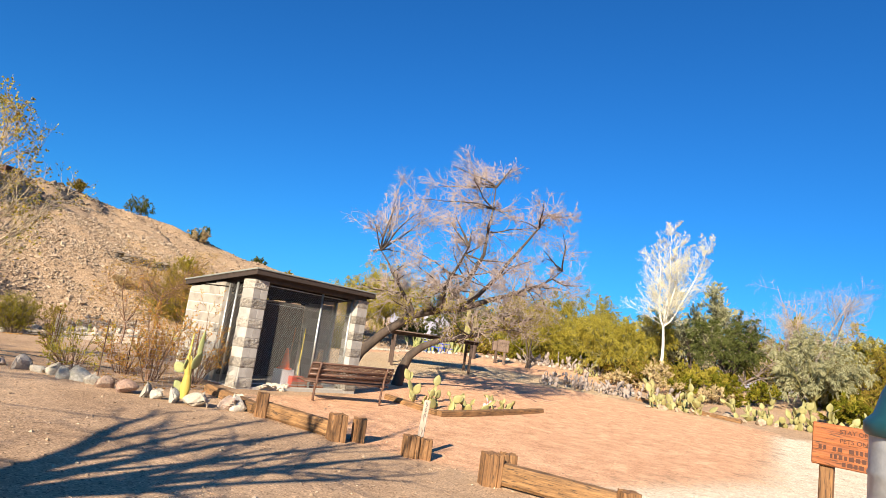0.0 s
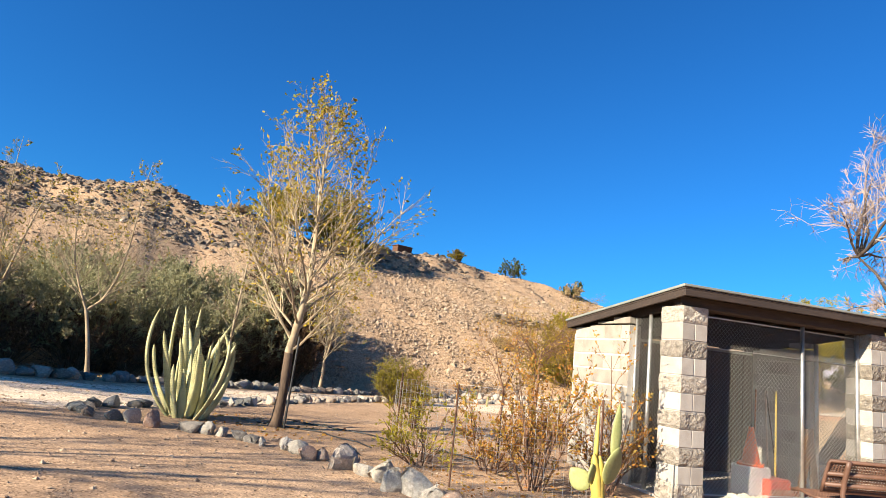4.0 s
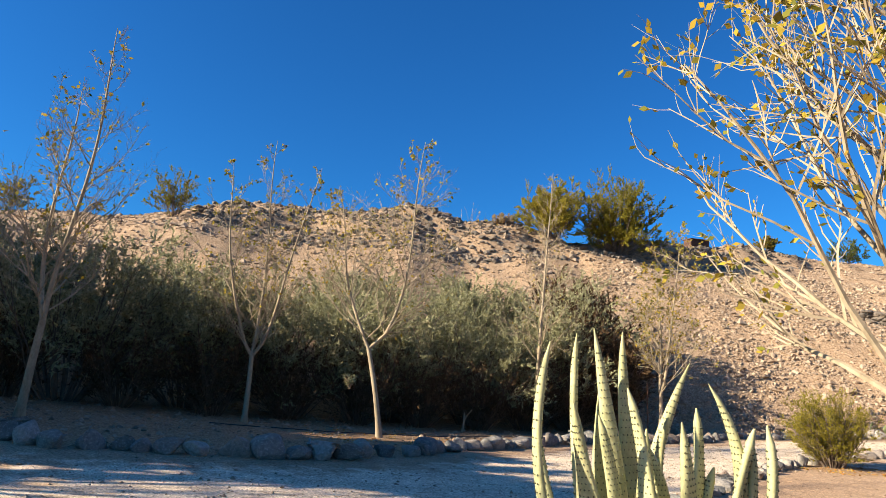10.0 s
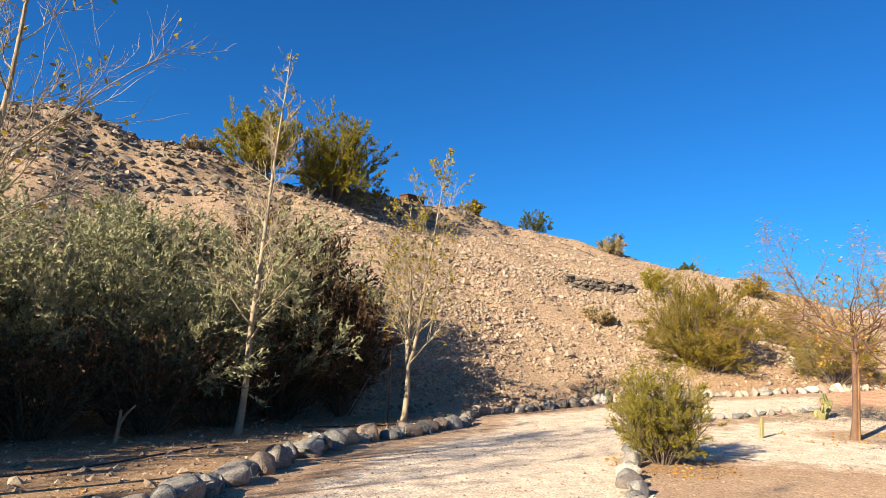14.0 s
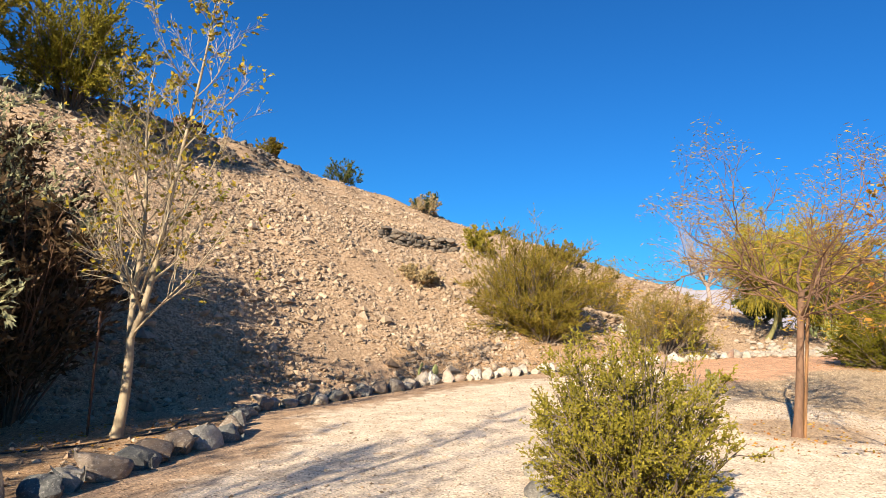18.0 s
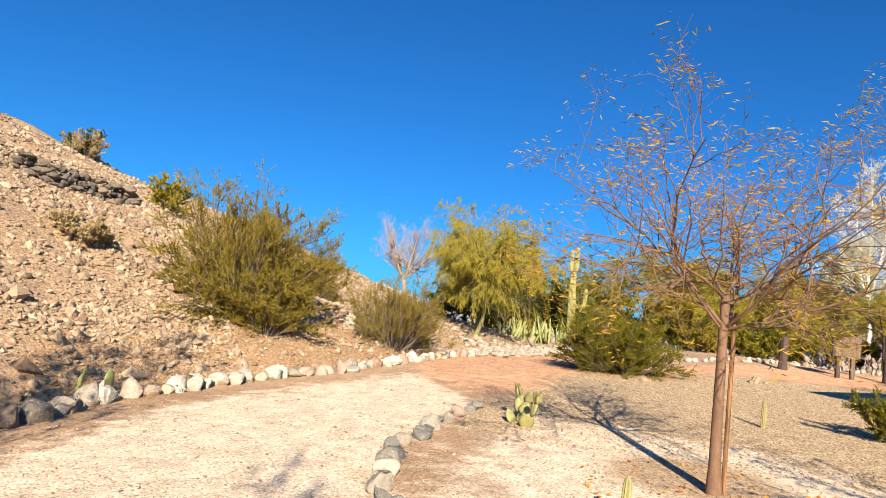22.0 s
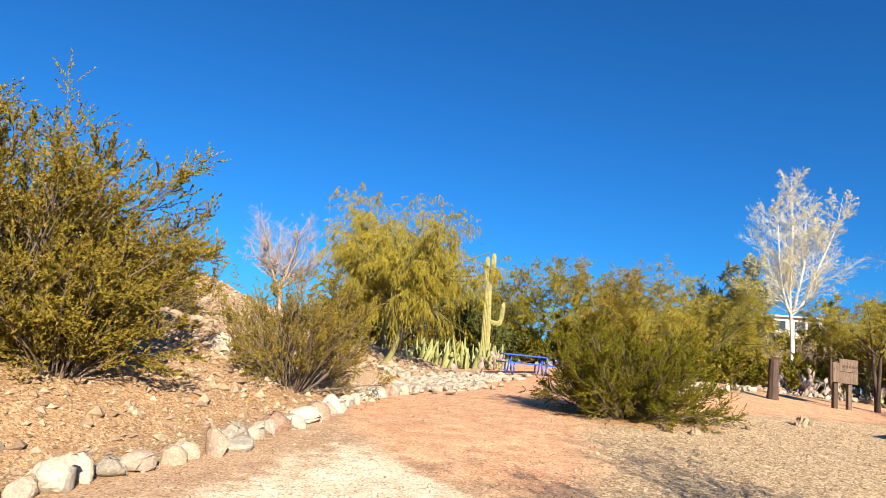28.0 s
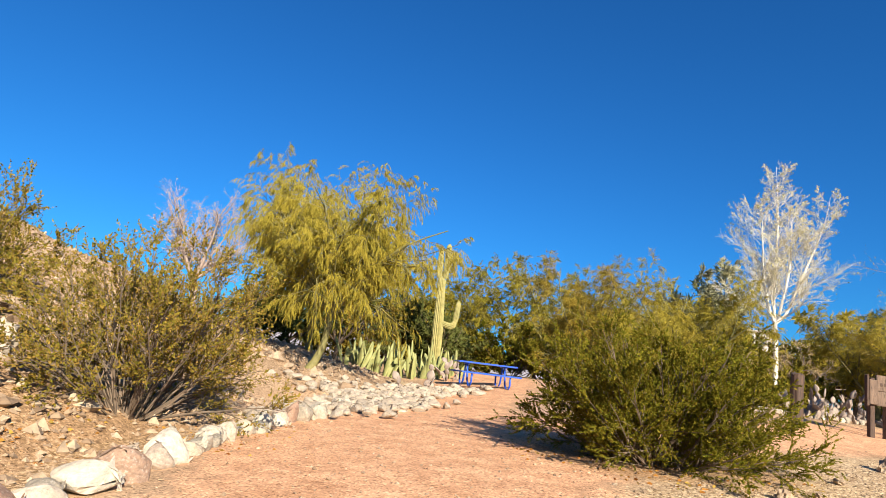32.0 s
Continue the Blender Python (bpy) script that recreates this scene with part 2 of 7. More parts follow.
def mix(nt, fac, a, b, kind="MIX"):
    n = nt.nodes.new("ShaderNodeMix")
    n.data_type, n.blend_type = "RGBA", kind
    for sock, val in ((n.inputs[0], fac), (n.inputs[6], a), (n.inputs[7], b)):
        if isinstance(val, (int, float)):
            sock.default_value = val
        elif isinstance(val, tuple):
            sock.default_value = (*val, 1)
        else:
            link(nt, val, sock)
    return n.outputs[2]


def maths(nt, op, a, b=0.0):
    n = nt.nodes.new("ShaderNodeMath")
    n.operation = op
    for sock, val in zip(n.inputs, (a, b)):
        if isinstance(val, (int, float)):
            sock.default_value = val
        else:
            link(nt, val, sock)
    return n.outputs[0]


def bump(nt, bsdf, height, strength, distance):
    b = nt.nodes.new("ShaderNodeBump")
    b.inputs["Strength"].default_value, b.inputs["Distance"].default_value = strength, distance
    link(nt, height, b.inputs["Height"])
    link(nt, b.outputs[0], bsdf.inputs["Normal"])


def coords(nt, which="Object"):
    return nt.nodes.new("ShaderNodeTexCoord").outputs[which]


def world_co(nt):
    return nt.nodes.new("ShaderNodeNewGeometry").outputs["Position"]


def matte(name, dark, light, scale=8.0, fine=60.0, rough=0.85, relief=0.3, depth=0.01, island=0.0, obj=0.0, stretch=None, metal=0.0, spec=0.4):
    """A rough natural surface: two scales of variation and a little relief."""
    m, nt, b, _ = nodes_of(name)
    co = coords(nt)
    if stretch:
        mp = nt.nodes.new("ShaderNodeMapping")
        mp.inputs["Scale"].default_value = stretch
        link(nt, co, mp.inputs[0])
        co = mp.outputs[0]
    big, small = noise_of(nt, co, scale, 5), noise_of(nt, co, fine, 3)
    f = maths(nt, "ADD", maths(nt, "MULTIPLY", big.outputs[0], 0.65), maths(nt, "MULTIPLY", small.outputs[0], 0.35))
    if island:
        g = nt.nodes.new("ShaderNodeNewGeometry").outputs["Random Per Island"]
        f = maths(nt, "ADD", f, maths(nt, "MULTIPLY", maths(nt, "SUBTRACT", g, 0.5), island))
    if obj:
        g = nt.nodes.new("ShaderNodeObjectInfo").outputs["Random"]
        f = maths(nt, "ADD", f, maths(nt, "MULTIPLY", maths(nt, "SUBTRACT", g, 0.5), obj))
    mid = tuple((p + q) / 2 for p, q in zip(dark, light))
    link(nt, ramp(nt, f, [(0.3, dark), (0.5, mid), (0.7, light)]), b.inputs["Base Color"])
    b.inputs["Roughness"].default_value = rough
    b.inputs["Metallic"].default_value = metal
    b.inputs["Specular IOR Level"].default_value = spec
    if relief:
        bump(nt, b, f, relief, depth)
    return m


def leafy(name, cols, rough=0.8, through=0.25, spec=0.04):
    """Thin leaves: a colour of its own for each leaf, and some light passing through."""
    m, nt, b, out = nodes_of(name)
    g = nt.nodes.new("ShaderNodeNewGeometry").outputs["Random Per Island"]
    n = noise_of(nt, coords(nt), 2.5, 2)
    f = maths(nt, "ADD", maths(nt, "MULTIPLY", g, 0.7), maths(nt, "MULTIPLY", n.outputs[0], 0.3))
    c = ramp(nt, f, [(0.12 + 0.76 * i / (len(cols) - 1), k) for i, k in enumerate(cols)])
    link(nt, c, b.inputs["Base Color"])
    b.inputs["Roughness"].default_value = rough
    b.inputs["Specular IOR Level"].default_value = spec
    t = nt.nodes.new("ShaderNodeBsdfTranslucent")
    link(nt, c, t.inputs[0])
    mx = nt.nodes.new("ShaderNodeMixShader")
    mx.inputs[0].default_value = through
    link(nt, b.outputs[0], mx.inputs[1])
    link(nt, t.outputs[0], mx.inputs[2])
    link(nt, mx.outputs[0], out.inputs[0])
    return m


def stone_mat(name, cols, scale=5.0, vein=True, obj=1.0, island=0.0, rough=0.85):
    """Rounded field stones of several tints."""
    m, nt, b, _ = nodes_of(name)
    co = coords(nt)
    if obj:
        tint = nt.nodes.new("ShaderNodeObjectInfo").outputs["Random"]
    else:
        tint = nt.nodes.new("ShaderNodeNewGeometry").outputs["Random Per Island"]
    base = ramp(nt, tint, [(i / (len(cols) - 1), c) for i, c in enumerate(cols)])
    n1, n2 = noise_of(nt, co, scale, 6, 0.65), noise_of(nt, co, scale * 9, 4, 0.6)
    shade = ramp(nt, n1.outputs[0], [(0.3, (0.55, 0.55, 0.55)), (0.7, (1.15, 1.12, 1.08))])
    c = mix(nt, 1.0, base, shade, "MULTIPLY")
    if vein:
        v = noise_of(nt, co, scale * 1.7, 8, 0.75)
        vv = ramp(nt, v.outputs[0], [(0.54, (0, 0, 0)), (0.62, (1, 1, 1))])
        c = mix(nt, maths(nt, "MULTIPLY", vv, 0.45), c, (0.55, 0.5, 0.44))
    link(nt, c, b.inputs["Base Color"])
    b.inputs["Roughness"].default_value = rough
    h = maths(nt, "ADD", n1.outputs[0], maths(nt, "MULTIPLY", n2.outputs[0], 0.35))
    bump(nt, b, h, 0.7, 0.03)
    return m


def ground_mat():
    """Sand, red gravel and hillside rubble, told apart by the zones stored on the ground."""
    m, nt, b, _ = nodes_of("desert_ground")
    co = world_co(nt)

    def zone(n):
        a = nt.nodes.new("ShaderNodeAttribute")
        a.attribute_name = n
        return a.outputs["Fac"]

    big, mid, fine = noise_of(nt, co, 0.35, 4), noise_of(nt, co, 3.0, 5, 0.6), noise_of(nt, co, 90.0, 2, 0.5)
    far = mix(nt, 0.06, co, mid.outputs[1])
    peb, grit = noise_of(nt, far, 34.0, kind="ShaderNodeTexVoronoi"), noise_of(nt, far, 62.0, kind="ShaderNodeTexVoronoi")
    wob = maths(nt, "MULTIPLY", maths(nt, "SUBTRACT", mid.outputs[0], 0.5), 0.7)
    sep, bits = nt.nodes.new("ShaderNodeSeparateColor"), nt.nodes.new("ShaderNodeSeparateColor")
    link(nt, peb.outputs["Color"], sep.inputs[0])
    link(nt, grit.outputs["Color"], bits.inputs[0])
    grain = ramp(nt, bits.outputs[0], [(0.0, (0.40, 0.37, 0.34)), (0.2, (0.84, 0.82, 0.80)), (0.8, (1.07, 1.06, 1.05)), (1.0, (1.55, 1.52, 1.48))])
    blot = ramp(nt, mid.outputs[0], [(0.3, (0.86, 0.85, 0.84)), (0.7, (1.1, 1.09, 1.08))])
    tan = ramp(nt, big.outputs[0], [(0.35, (0.36, 0.24, 0.148)), (0.65, (0.46, 0.32, 0.205))])
    pale = ramp(nt, mid.outputs[0], [(0.3, (0.62, 0.50, 0.365)), (0.7, (0.73, 0.61, 0.465))])
    red = ramp(nt, mid.outputs[0], [(0.3, (0.54, 0.30, 0.17)), (0.7, (0.65, 0.39, 0.24))])
    rub = ramp(nt, sep.outputs[0], [(0.0, (0.21, 0.14, 0.085)), (0.5, (0.36, 0.25, 0.155)), (1.0, (0.50, 0.37, 0.245))])
    grav = ramp(nt, sep.outputs[1], [(0.0, (0.24, 0.165, 0.09)), (0.45, (0.44, 0.325, 0.195)), (1.0, (0.64, 0.51, 0.345))])
    lit = ramp(nt, sep.outputs[1], [(0.0, (0.19, 0.115, 0.06)), (0.5, (0.32, 0.20, 0.10)), (1.0, (0.44, 0.30, 0.18))])

    def edge(n):
        return ramp(nt, maths(nt, "ADD", zone(n), wob), [(0.38, (0, 0, 0)), (0.62, (1, 1, 1))])

    c = mix(nt, edge("gravel"), tan, grav)
    c = mix(nt, edge("pale"), c, pale)
    c = mix(nt, edge("red"), c, red)
    c = mix(nt, edge("rubble"), c, rub)
    # brown litter; along the hedge this colour also carries the shade
    c = mix(nt, maths(nt, "MULTIPLY", edge("litter_shade"), 0.72), c, lit)
    c = mix(nt, 1.0, c, grain, "MULTIPLY")
    c = mix(nt, 1.0, c, blot, "MULTIPLY")
    link(nt, c, b.inputs["Base Color"])
    b.inputs["Roughness"].default_value = 0.95
    b.inputs["Specular IOR Level"].default_value = 0.15
    foot, lump = noise_of(nt, co, 8.5, 2, 0.5), noise_of(nt, co, 27.0, 2, 0.55)
    h = maths(nt, "ADD", maths(nt, "MULTIPLY", foot.outputs[0], 0.35), maths(nt, "MULTIPLY", lump.outputs[0], 0.22))
    h = maths(nt, "ADD", h, maths(nt, "MULTIPLY", mid.outputs[0], 0.5))
    h = maths(nt, "ADD", h, maths(nt, "MULTIPLY", grit.outputs["Distance"], -0.12))
    bump(nt, b, h, 0.38, 0.03)
    return m


def wood_mat(name, dark, light, scale=3.0, along=(1, 12, 12), rough=0.8, cracks=True):
    m, nt, b, _ = nodes_of(name)
    mp = nt.nodes.new("ShaderNodeMapping")
    mp.inputs["Scale"].default_value = along
    link(nt, coords(nt), mp.inputs[0])
    g, d = noise_of(nt, mp.outputs[0], scale, 6, 0.65), noise_of(nt, coords(nt), 2.2, 4)
    f = maths(nt, "ADD", maths(nt, "MULTIPLY", g.outputs[0], 0.7), maths(nt, "MULTIPLY", d.outputs[0], 0.3))
    c = ramp(nt, f, [(0.32, dark), (0.52, tuple((p + q) / 2 for p, q in zip(dark, light))), (0.68, light)])
    if cracks:
        k = noise_of(nt, mp.outputs[0], scale * 2.3, 3)
        c = mix(nt, maths(nt, "MULTIPLY", ramp(nt, k.outputs[0], [(0.36, (1, 1, 1)), (0.43, (0, 0, 0))]), 0.85), c, (0.03, 0.018, 0.01))
    link(nt, c, b.inputs["Base Color"])
    b.inputs["Roughness"].default_value = rough
    bump(nt, b, f, 0.6, 0.02)
    return m


def paint(name, col, rough=0.45, metal=0.0, spec=0.5, worn=0.15):
    m, nt, b, _ = nodes_of(name)
    n = noise_of(nt, coords(nt), 9.0, 5)
    lo, hi = tuple(c * (1 - worn) for c in col), tuple(min(1, c * (1 + worn)) for c in col)
    link(nt, ramp(nt, n.outputs[0], [(0.3, lo), (0.7, hi)]), b.inputs["Base Color"])
    b.inputs["Roughness"].default_value, b.inputs["Metallic"].default_value = rough, metal
    b.inputs["Specular IOR Level"].default_value = spec
    return m


GROUND = ground_mat()
TWIG_PALE = matte("pale_twig", (0.20, 0.155, 0.13), (0.38, 0.30, 0.26), 7, 45, 0.9, 0.4, 0.01)
STONES = stone_mat("border_stone", [(0.34, 0.305, 0.25), (0.16, 0.165, 0.155), (0.25, 0.235, 0.20), (0.11, 0.115, 0.11), (0.44, 0.40, 0.34), (0.21, 0.15, 0.105), (0.20, 0.20, 0.185)])
RUBBLE = stone_mat("hill_rubble", [(0.20, 0.135, 0.085), (0.34, 0.245, 0.16), (0.47, 0.36, 0.25), (0.26, 0.18, 0.115), (0.52, 0.41, 0.29)], scale=9, vein=False, obj=0)
DARK_ROCK = stone_mat("dark_rock", [(0.10, 0.085, 0.07), (0.17, 0.14, 0.11), (0.24, 0.19, 0.14)], scale=7, vein=False, obj=0)
PALE_STONE = stone_mat("pale_border_stone", [(0.56, 0.50, 0.41), (0.40, 0.37, 0.31), (0.62, 0.57, 0.48), (0.30, 0.27, 0.22), (0.52, 0.45, 0.35), (0.33, 0.20, 0.14), (0.60, 0.55, 0.46)])
WHITE_ROCK = stone_mat("white_rock", [(0.50, 0.43, 0.34), (0.36, 0.30, 0.235), (0.56, 0.50, 0.41)], scale=6, obj=0)
BARK_PALE = matte("pale_bark", (0.20, 0.15, 0.09), (0.44, 0.355, 0.235), 6, 40, 0.85, 0.5, 0.01, stretch=(1, 1, 0.5))
BARK_TAN = matte("tan_bark", (0.28, 0.17, 0.10), (0.52, 0.36, 0.22), 6, 40, 0.85, 0.5, 0.01, stretch=(1, 1, 0.3))
BARK_DARK = matte("dark_bark", (0.03, 0.021, 0.016), (0.095, 0.068, 0.05), 7, 45, 0.9, 0.8, 0.02, stretch=(1, 1, 0.3))
BARK_GREY = matte("grey_twig", (0.08, 0.06, 0.042), (0.20, 0.15, 0.11), 7, 45, 0.9, 0.4, 0.01)
BARK_RED = matte("reddish_bark", (0.085, 0.045, 0.026), (0.22, 0.125, 0.075), 7, 40, 0.85, 0.5, 0.01, stretch=(1, 1, 0.3))
BARK_ROUGH = matte("rough_brown_bark", (0.035, 0.024, 0.017), (0.145, 0.098, 0.063), 9, 50, 0.9, 0.9, 0.02, stretch=(1, 1, 0.25))
BARK_WHITE = matte("white_bark", (0.50, 0.44, 0.35), (0.82, 0.78, 0.70), 4, 30, 0.8, 0.4, 0.01, stretch=(1, 1, 0.4))
BARK_POPLAR = matte("pale_poplar_twig", (0.42, 0.37, 0.27), (0.70, 0.65, 0.52), 5, 40, 0.85, 0.3, 0.01)
BARK_GREEN = matte("green_bark", (0.09, 0.09, 0.025), (0.22, 0.19, 0.07), 5, 30, 0.75, 0.3, 0.01)
LEAF_GOLD = leafy("golden_leaf", [(0.33, 0.215, 0.028), (0.48, 0.335, 0.045), (0.28, 0.235, 0.04), (0.17, 0.18, 0.036), (0.40, 0.24, 0.04)], through=0.35)
LEAF_AMBER = leafy("amber_leaf", [(0.26, 0.19, 0.03), (0.38, 0.27, 0.04), (0.20, 0.18, 0.03), (0.30, 0.20, 0.03)], through=0.3)
LEAF_POD = leafy("dry_pod", [(0.26, 0.155, 0.022), (0.40, 0.25, 0.035), (0.33, 0.21, 0.03), (0.42, 0.28, 0.06)], through=0.3)
LEAF_CREO = leafy("creosote_leaf", [(0.10, 0.092, 0.013), (0.19, 0.165, 0.022), (0.28, 0.22, 0.036), (0.32, 0.20, 0.045), (0.14, 0.125, 0.016)], through=0.3)
LEAF_OLIVE = leafy("olive_leaf", [(0.12, 0.112, 0.014), (0.22, 0.19, 0.024), (0.33, 0.27, 0.04), (0.17, 0.155, 0.02)], through=0.3)
LEAF_FRESH = leafy("fresh_leaf", [(0.075, 0.085, 0.008), (0.135, 0.14, 0.012), (0.26, 0.215, 0.024), (0.10, 0.108, 0.009), (0.22, 0.14, 0.025)], through=0.3)
LEAF_PALO = leafy("paloverde_twig", [(0.20, 0.175, 0.022), (0.34, 0.285, 0.04), (0.42, 0.34, 0.06), (0.26, 0.225, 0.03)], through=0.35)
LEAF_HEDGE = leafy("hedge_leaf", [(0.16, 0.155, 0.08), (0.32, 0.31, 0.17), (0.44, 0.42, 0.25), (0.24, 0.235, 0.11)], through=0.25)
LEAF_DARK = leafy("dark_leaf", [(0.055, 0.07, 0.018), (0.10, 0.115, 0.03), (0.15, 0.155, 0.05)], through=0.25)
LEAF_RUST = leafy("rusty_leaf", [(0.26, 0.10, 0.025), (0.42, 0.19, 0.04), (0.46, 0.30, 0.07), (0.24, 0.19, 0.05)], through=0.35)
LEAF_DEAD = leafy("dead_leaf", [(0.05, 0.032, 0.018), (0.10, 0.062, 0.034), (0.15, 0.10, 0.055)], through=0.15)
LEAF_STRAW = leafy("straw", [(0.36, 0.27, 0.13), (0.50, 0.40, 0.22), (0.44, 0.30, 0.16)], through=0.3)
LEAF_PALE = leafy("pale_leaf", [(0.42, 0.38, 0.19), (0.58, 0.53, 0.31), (0.50, 0.43, 0.19)], through=0.3)
CACTUS = matte("cactus_skin", (0.15, 0.18, 0.06), (0.32, 0.32, 0.13), 4, 50, 0.6, 0.35, 0.006, island=0.35)
CACTUS_YEL = matte("yellowed_cactus", (0.15, 0.145, 0.055), (0.33, 0.295, 0.115), 4, 50, 0.6, 0.35, 0.006, island=0.3)
CACTUS_GOLD = matte("golden_cactus", (0.34, 0.255, 0.045), (0.53, 0.40, 0.09), 4, 50, 0.6, 0.35, 0.006)
CACTUS_MAUVE = matte("mauve_cactus", (0.16, 0.125, 0.11), (0.34, 0.28, 0.24), 4, 50, 0.65, 0.35, 0.006, island=0.5)
CACTUS_PINK = matte("pink_cactus", (0.55, 0.20, 0.22), (0.75, 0.38, 0.38), 4, 50, 0.65, 0.35, 0.006, island=0.4)
CACTUS_BLUE = matte("grey_green_cactus", (0.26, 0.26, 0.11), (0.56, 0.52, 0.27), 5, 55, 0.65, 0.35, 0.006, island=0.3)
SAGUARO = matte("saguaro_skin", (0.15, 0.145, 0.045), (0.36, 0.32, 0.12), 5, 40, 0.75, 0.6, 0.01)
SPINE = paint("spine", (0.10, 0.10, 0.05), 0.8)
BLOCK = matte("smooth_block", (0.28, 0.255, 0.225), (0.42, 0.39, 0.345), 5, 80, 0.92, 0.35, 0.006, obj=0.35)
SPLIT = matte("split_block", (0.15, 0.13, 0.105), (0.42, 0.375, 0.315), 16, 60, 0.95, 1.0, 0.07, obj=0.3)
MORTAR = matte("mortar", (0.34, 0.31, 0.27), (0.50, 0.46, 0.40), 12, 90, 0.95, 0.3, 0.004)
PLASTER = matte("pale_plaster", (0.22, 0.195, 0.16), (0.36, 0.325, 0.275), 5, 50, 0.92, 0.6, 0.015, obj=0.25)
ROOF_DARK = wood_mat("dark_fascia", (0.018, 0.012, 0.009), (0.055, 0.036, 0.026), 3, (1, 10, 10))
ROOF_TOP = matte("roof_felt", (0.14, 0.15, 0.135), (0.25, 0.26, 0.23), 3, 60, 0.9, 0.3, 0.01)
TIMBER = wood_mat("weathered_timber", (0.05, 0.024, 0.010), (0.35, 0.185, 0.07), 2.6, (1, 12, 12))
TIMBER_UP = wood_mat("weathered_post", (0.05, 0.022, 0.010), (0.36, 0.18, 0.065), 2.6, (14, 14, 1))
PALE_WOOD = wood_mat("pale_plank", (0.30, 0.22, 0.16), (0.56, 0.46, 0.37), 3, (9, 9, 1))
GREY_WOOD = wood_mat("grey_wood", (0.07, 0.045, 0.032), (0.20, 0.135, 0.095), 3, (9, 9, 1))
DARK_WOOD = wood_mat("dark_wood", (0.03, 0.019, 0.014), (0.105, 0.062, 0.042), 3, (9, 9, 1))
ORANGE_WOOD = wood_mat("varnished_board", (0.16, 0.045, 0.012), (0.40, 0.13, 0.035), 3, (1, 10, 10), 0.55)
BENCH = paint("bench_coating", (0.115, 0.062, 0.042), 0.5, 0.0, 0.4, 0.25)
GALV = paint("galvanised_steel", (0.50, 0.50, 0.48), 0.45, 0.85, 0.5, 0.2)
WIRE = paint("fence_wire", (0.24, 0.23, 0.21), 0.55, 0.4, 0.4, 0.2)
RUST = matte("rusted_steel", (0.05, 0.024, 0.014), (0.13, 0.062, 0.035), 6, 50, 0.9, 0.4, 0.006)
BLUE = paint("blue_paint", (0.012, 0.075, 0.52), 0.35)
ORANGE = paint("orange_plastic", (0.85, 0.14, 0.03), 0.45)
RED_PLASTIC = paint("red_plastic", (0.62, 0.07, 0.03), 0.45)
YELLOW = paint("yellow_paint", (0.75, 0.55, 0.06), 0.5)
WHITE = paint("white_paint", (0.78, 0.77, 0.73), 0.5, worn=0.08)
TEAL = paint("teal_plastic", (0.012, 0.06, 0.07), 0.45)
DRUM = paint("dull_steel_drum", (0.42, 0.42, 0.41), 0.5, 0.3, 0.4, 0.25)
BLACK = paint("black_plastic", (0.02, 0.02, 0.02), 0.5)
INK = paint("burnt_lettering", (0.07, 0.025, 0.012), 0.7)
BRICK = matte("red_brick", (0.30, 0.11, 0.06), (0.46, 0.20, 0.11), 8, 60, 0.9, 0.5, 0.01, obj=0.3)
MOUNTAIN = matte("far_mountain", (0.20, 0.19, 0.22), (0.30, 0.28, 0.30), 0.004, 0.02, 1.0, 0.0, island=0)
BUILDING = paint("far_building", (0.46, 0.43, 0.38), 0.7)
GLASS_DARK = paint("dark_pane", (0.03, 0.035, 0.04), 0.15)
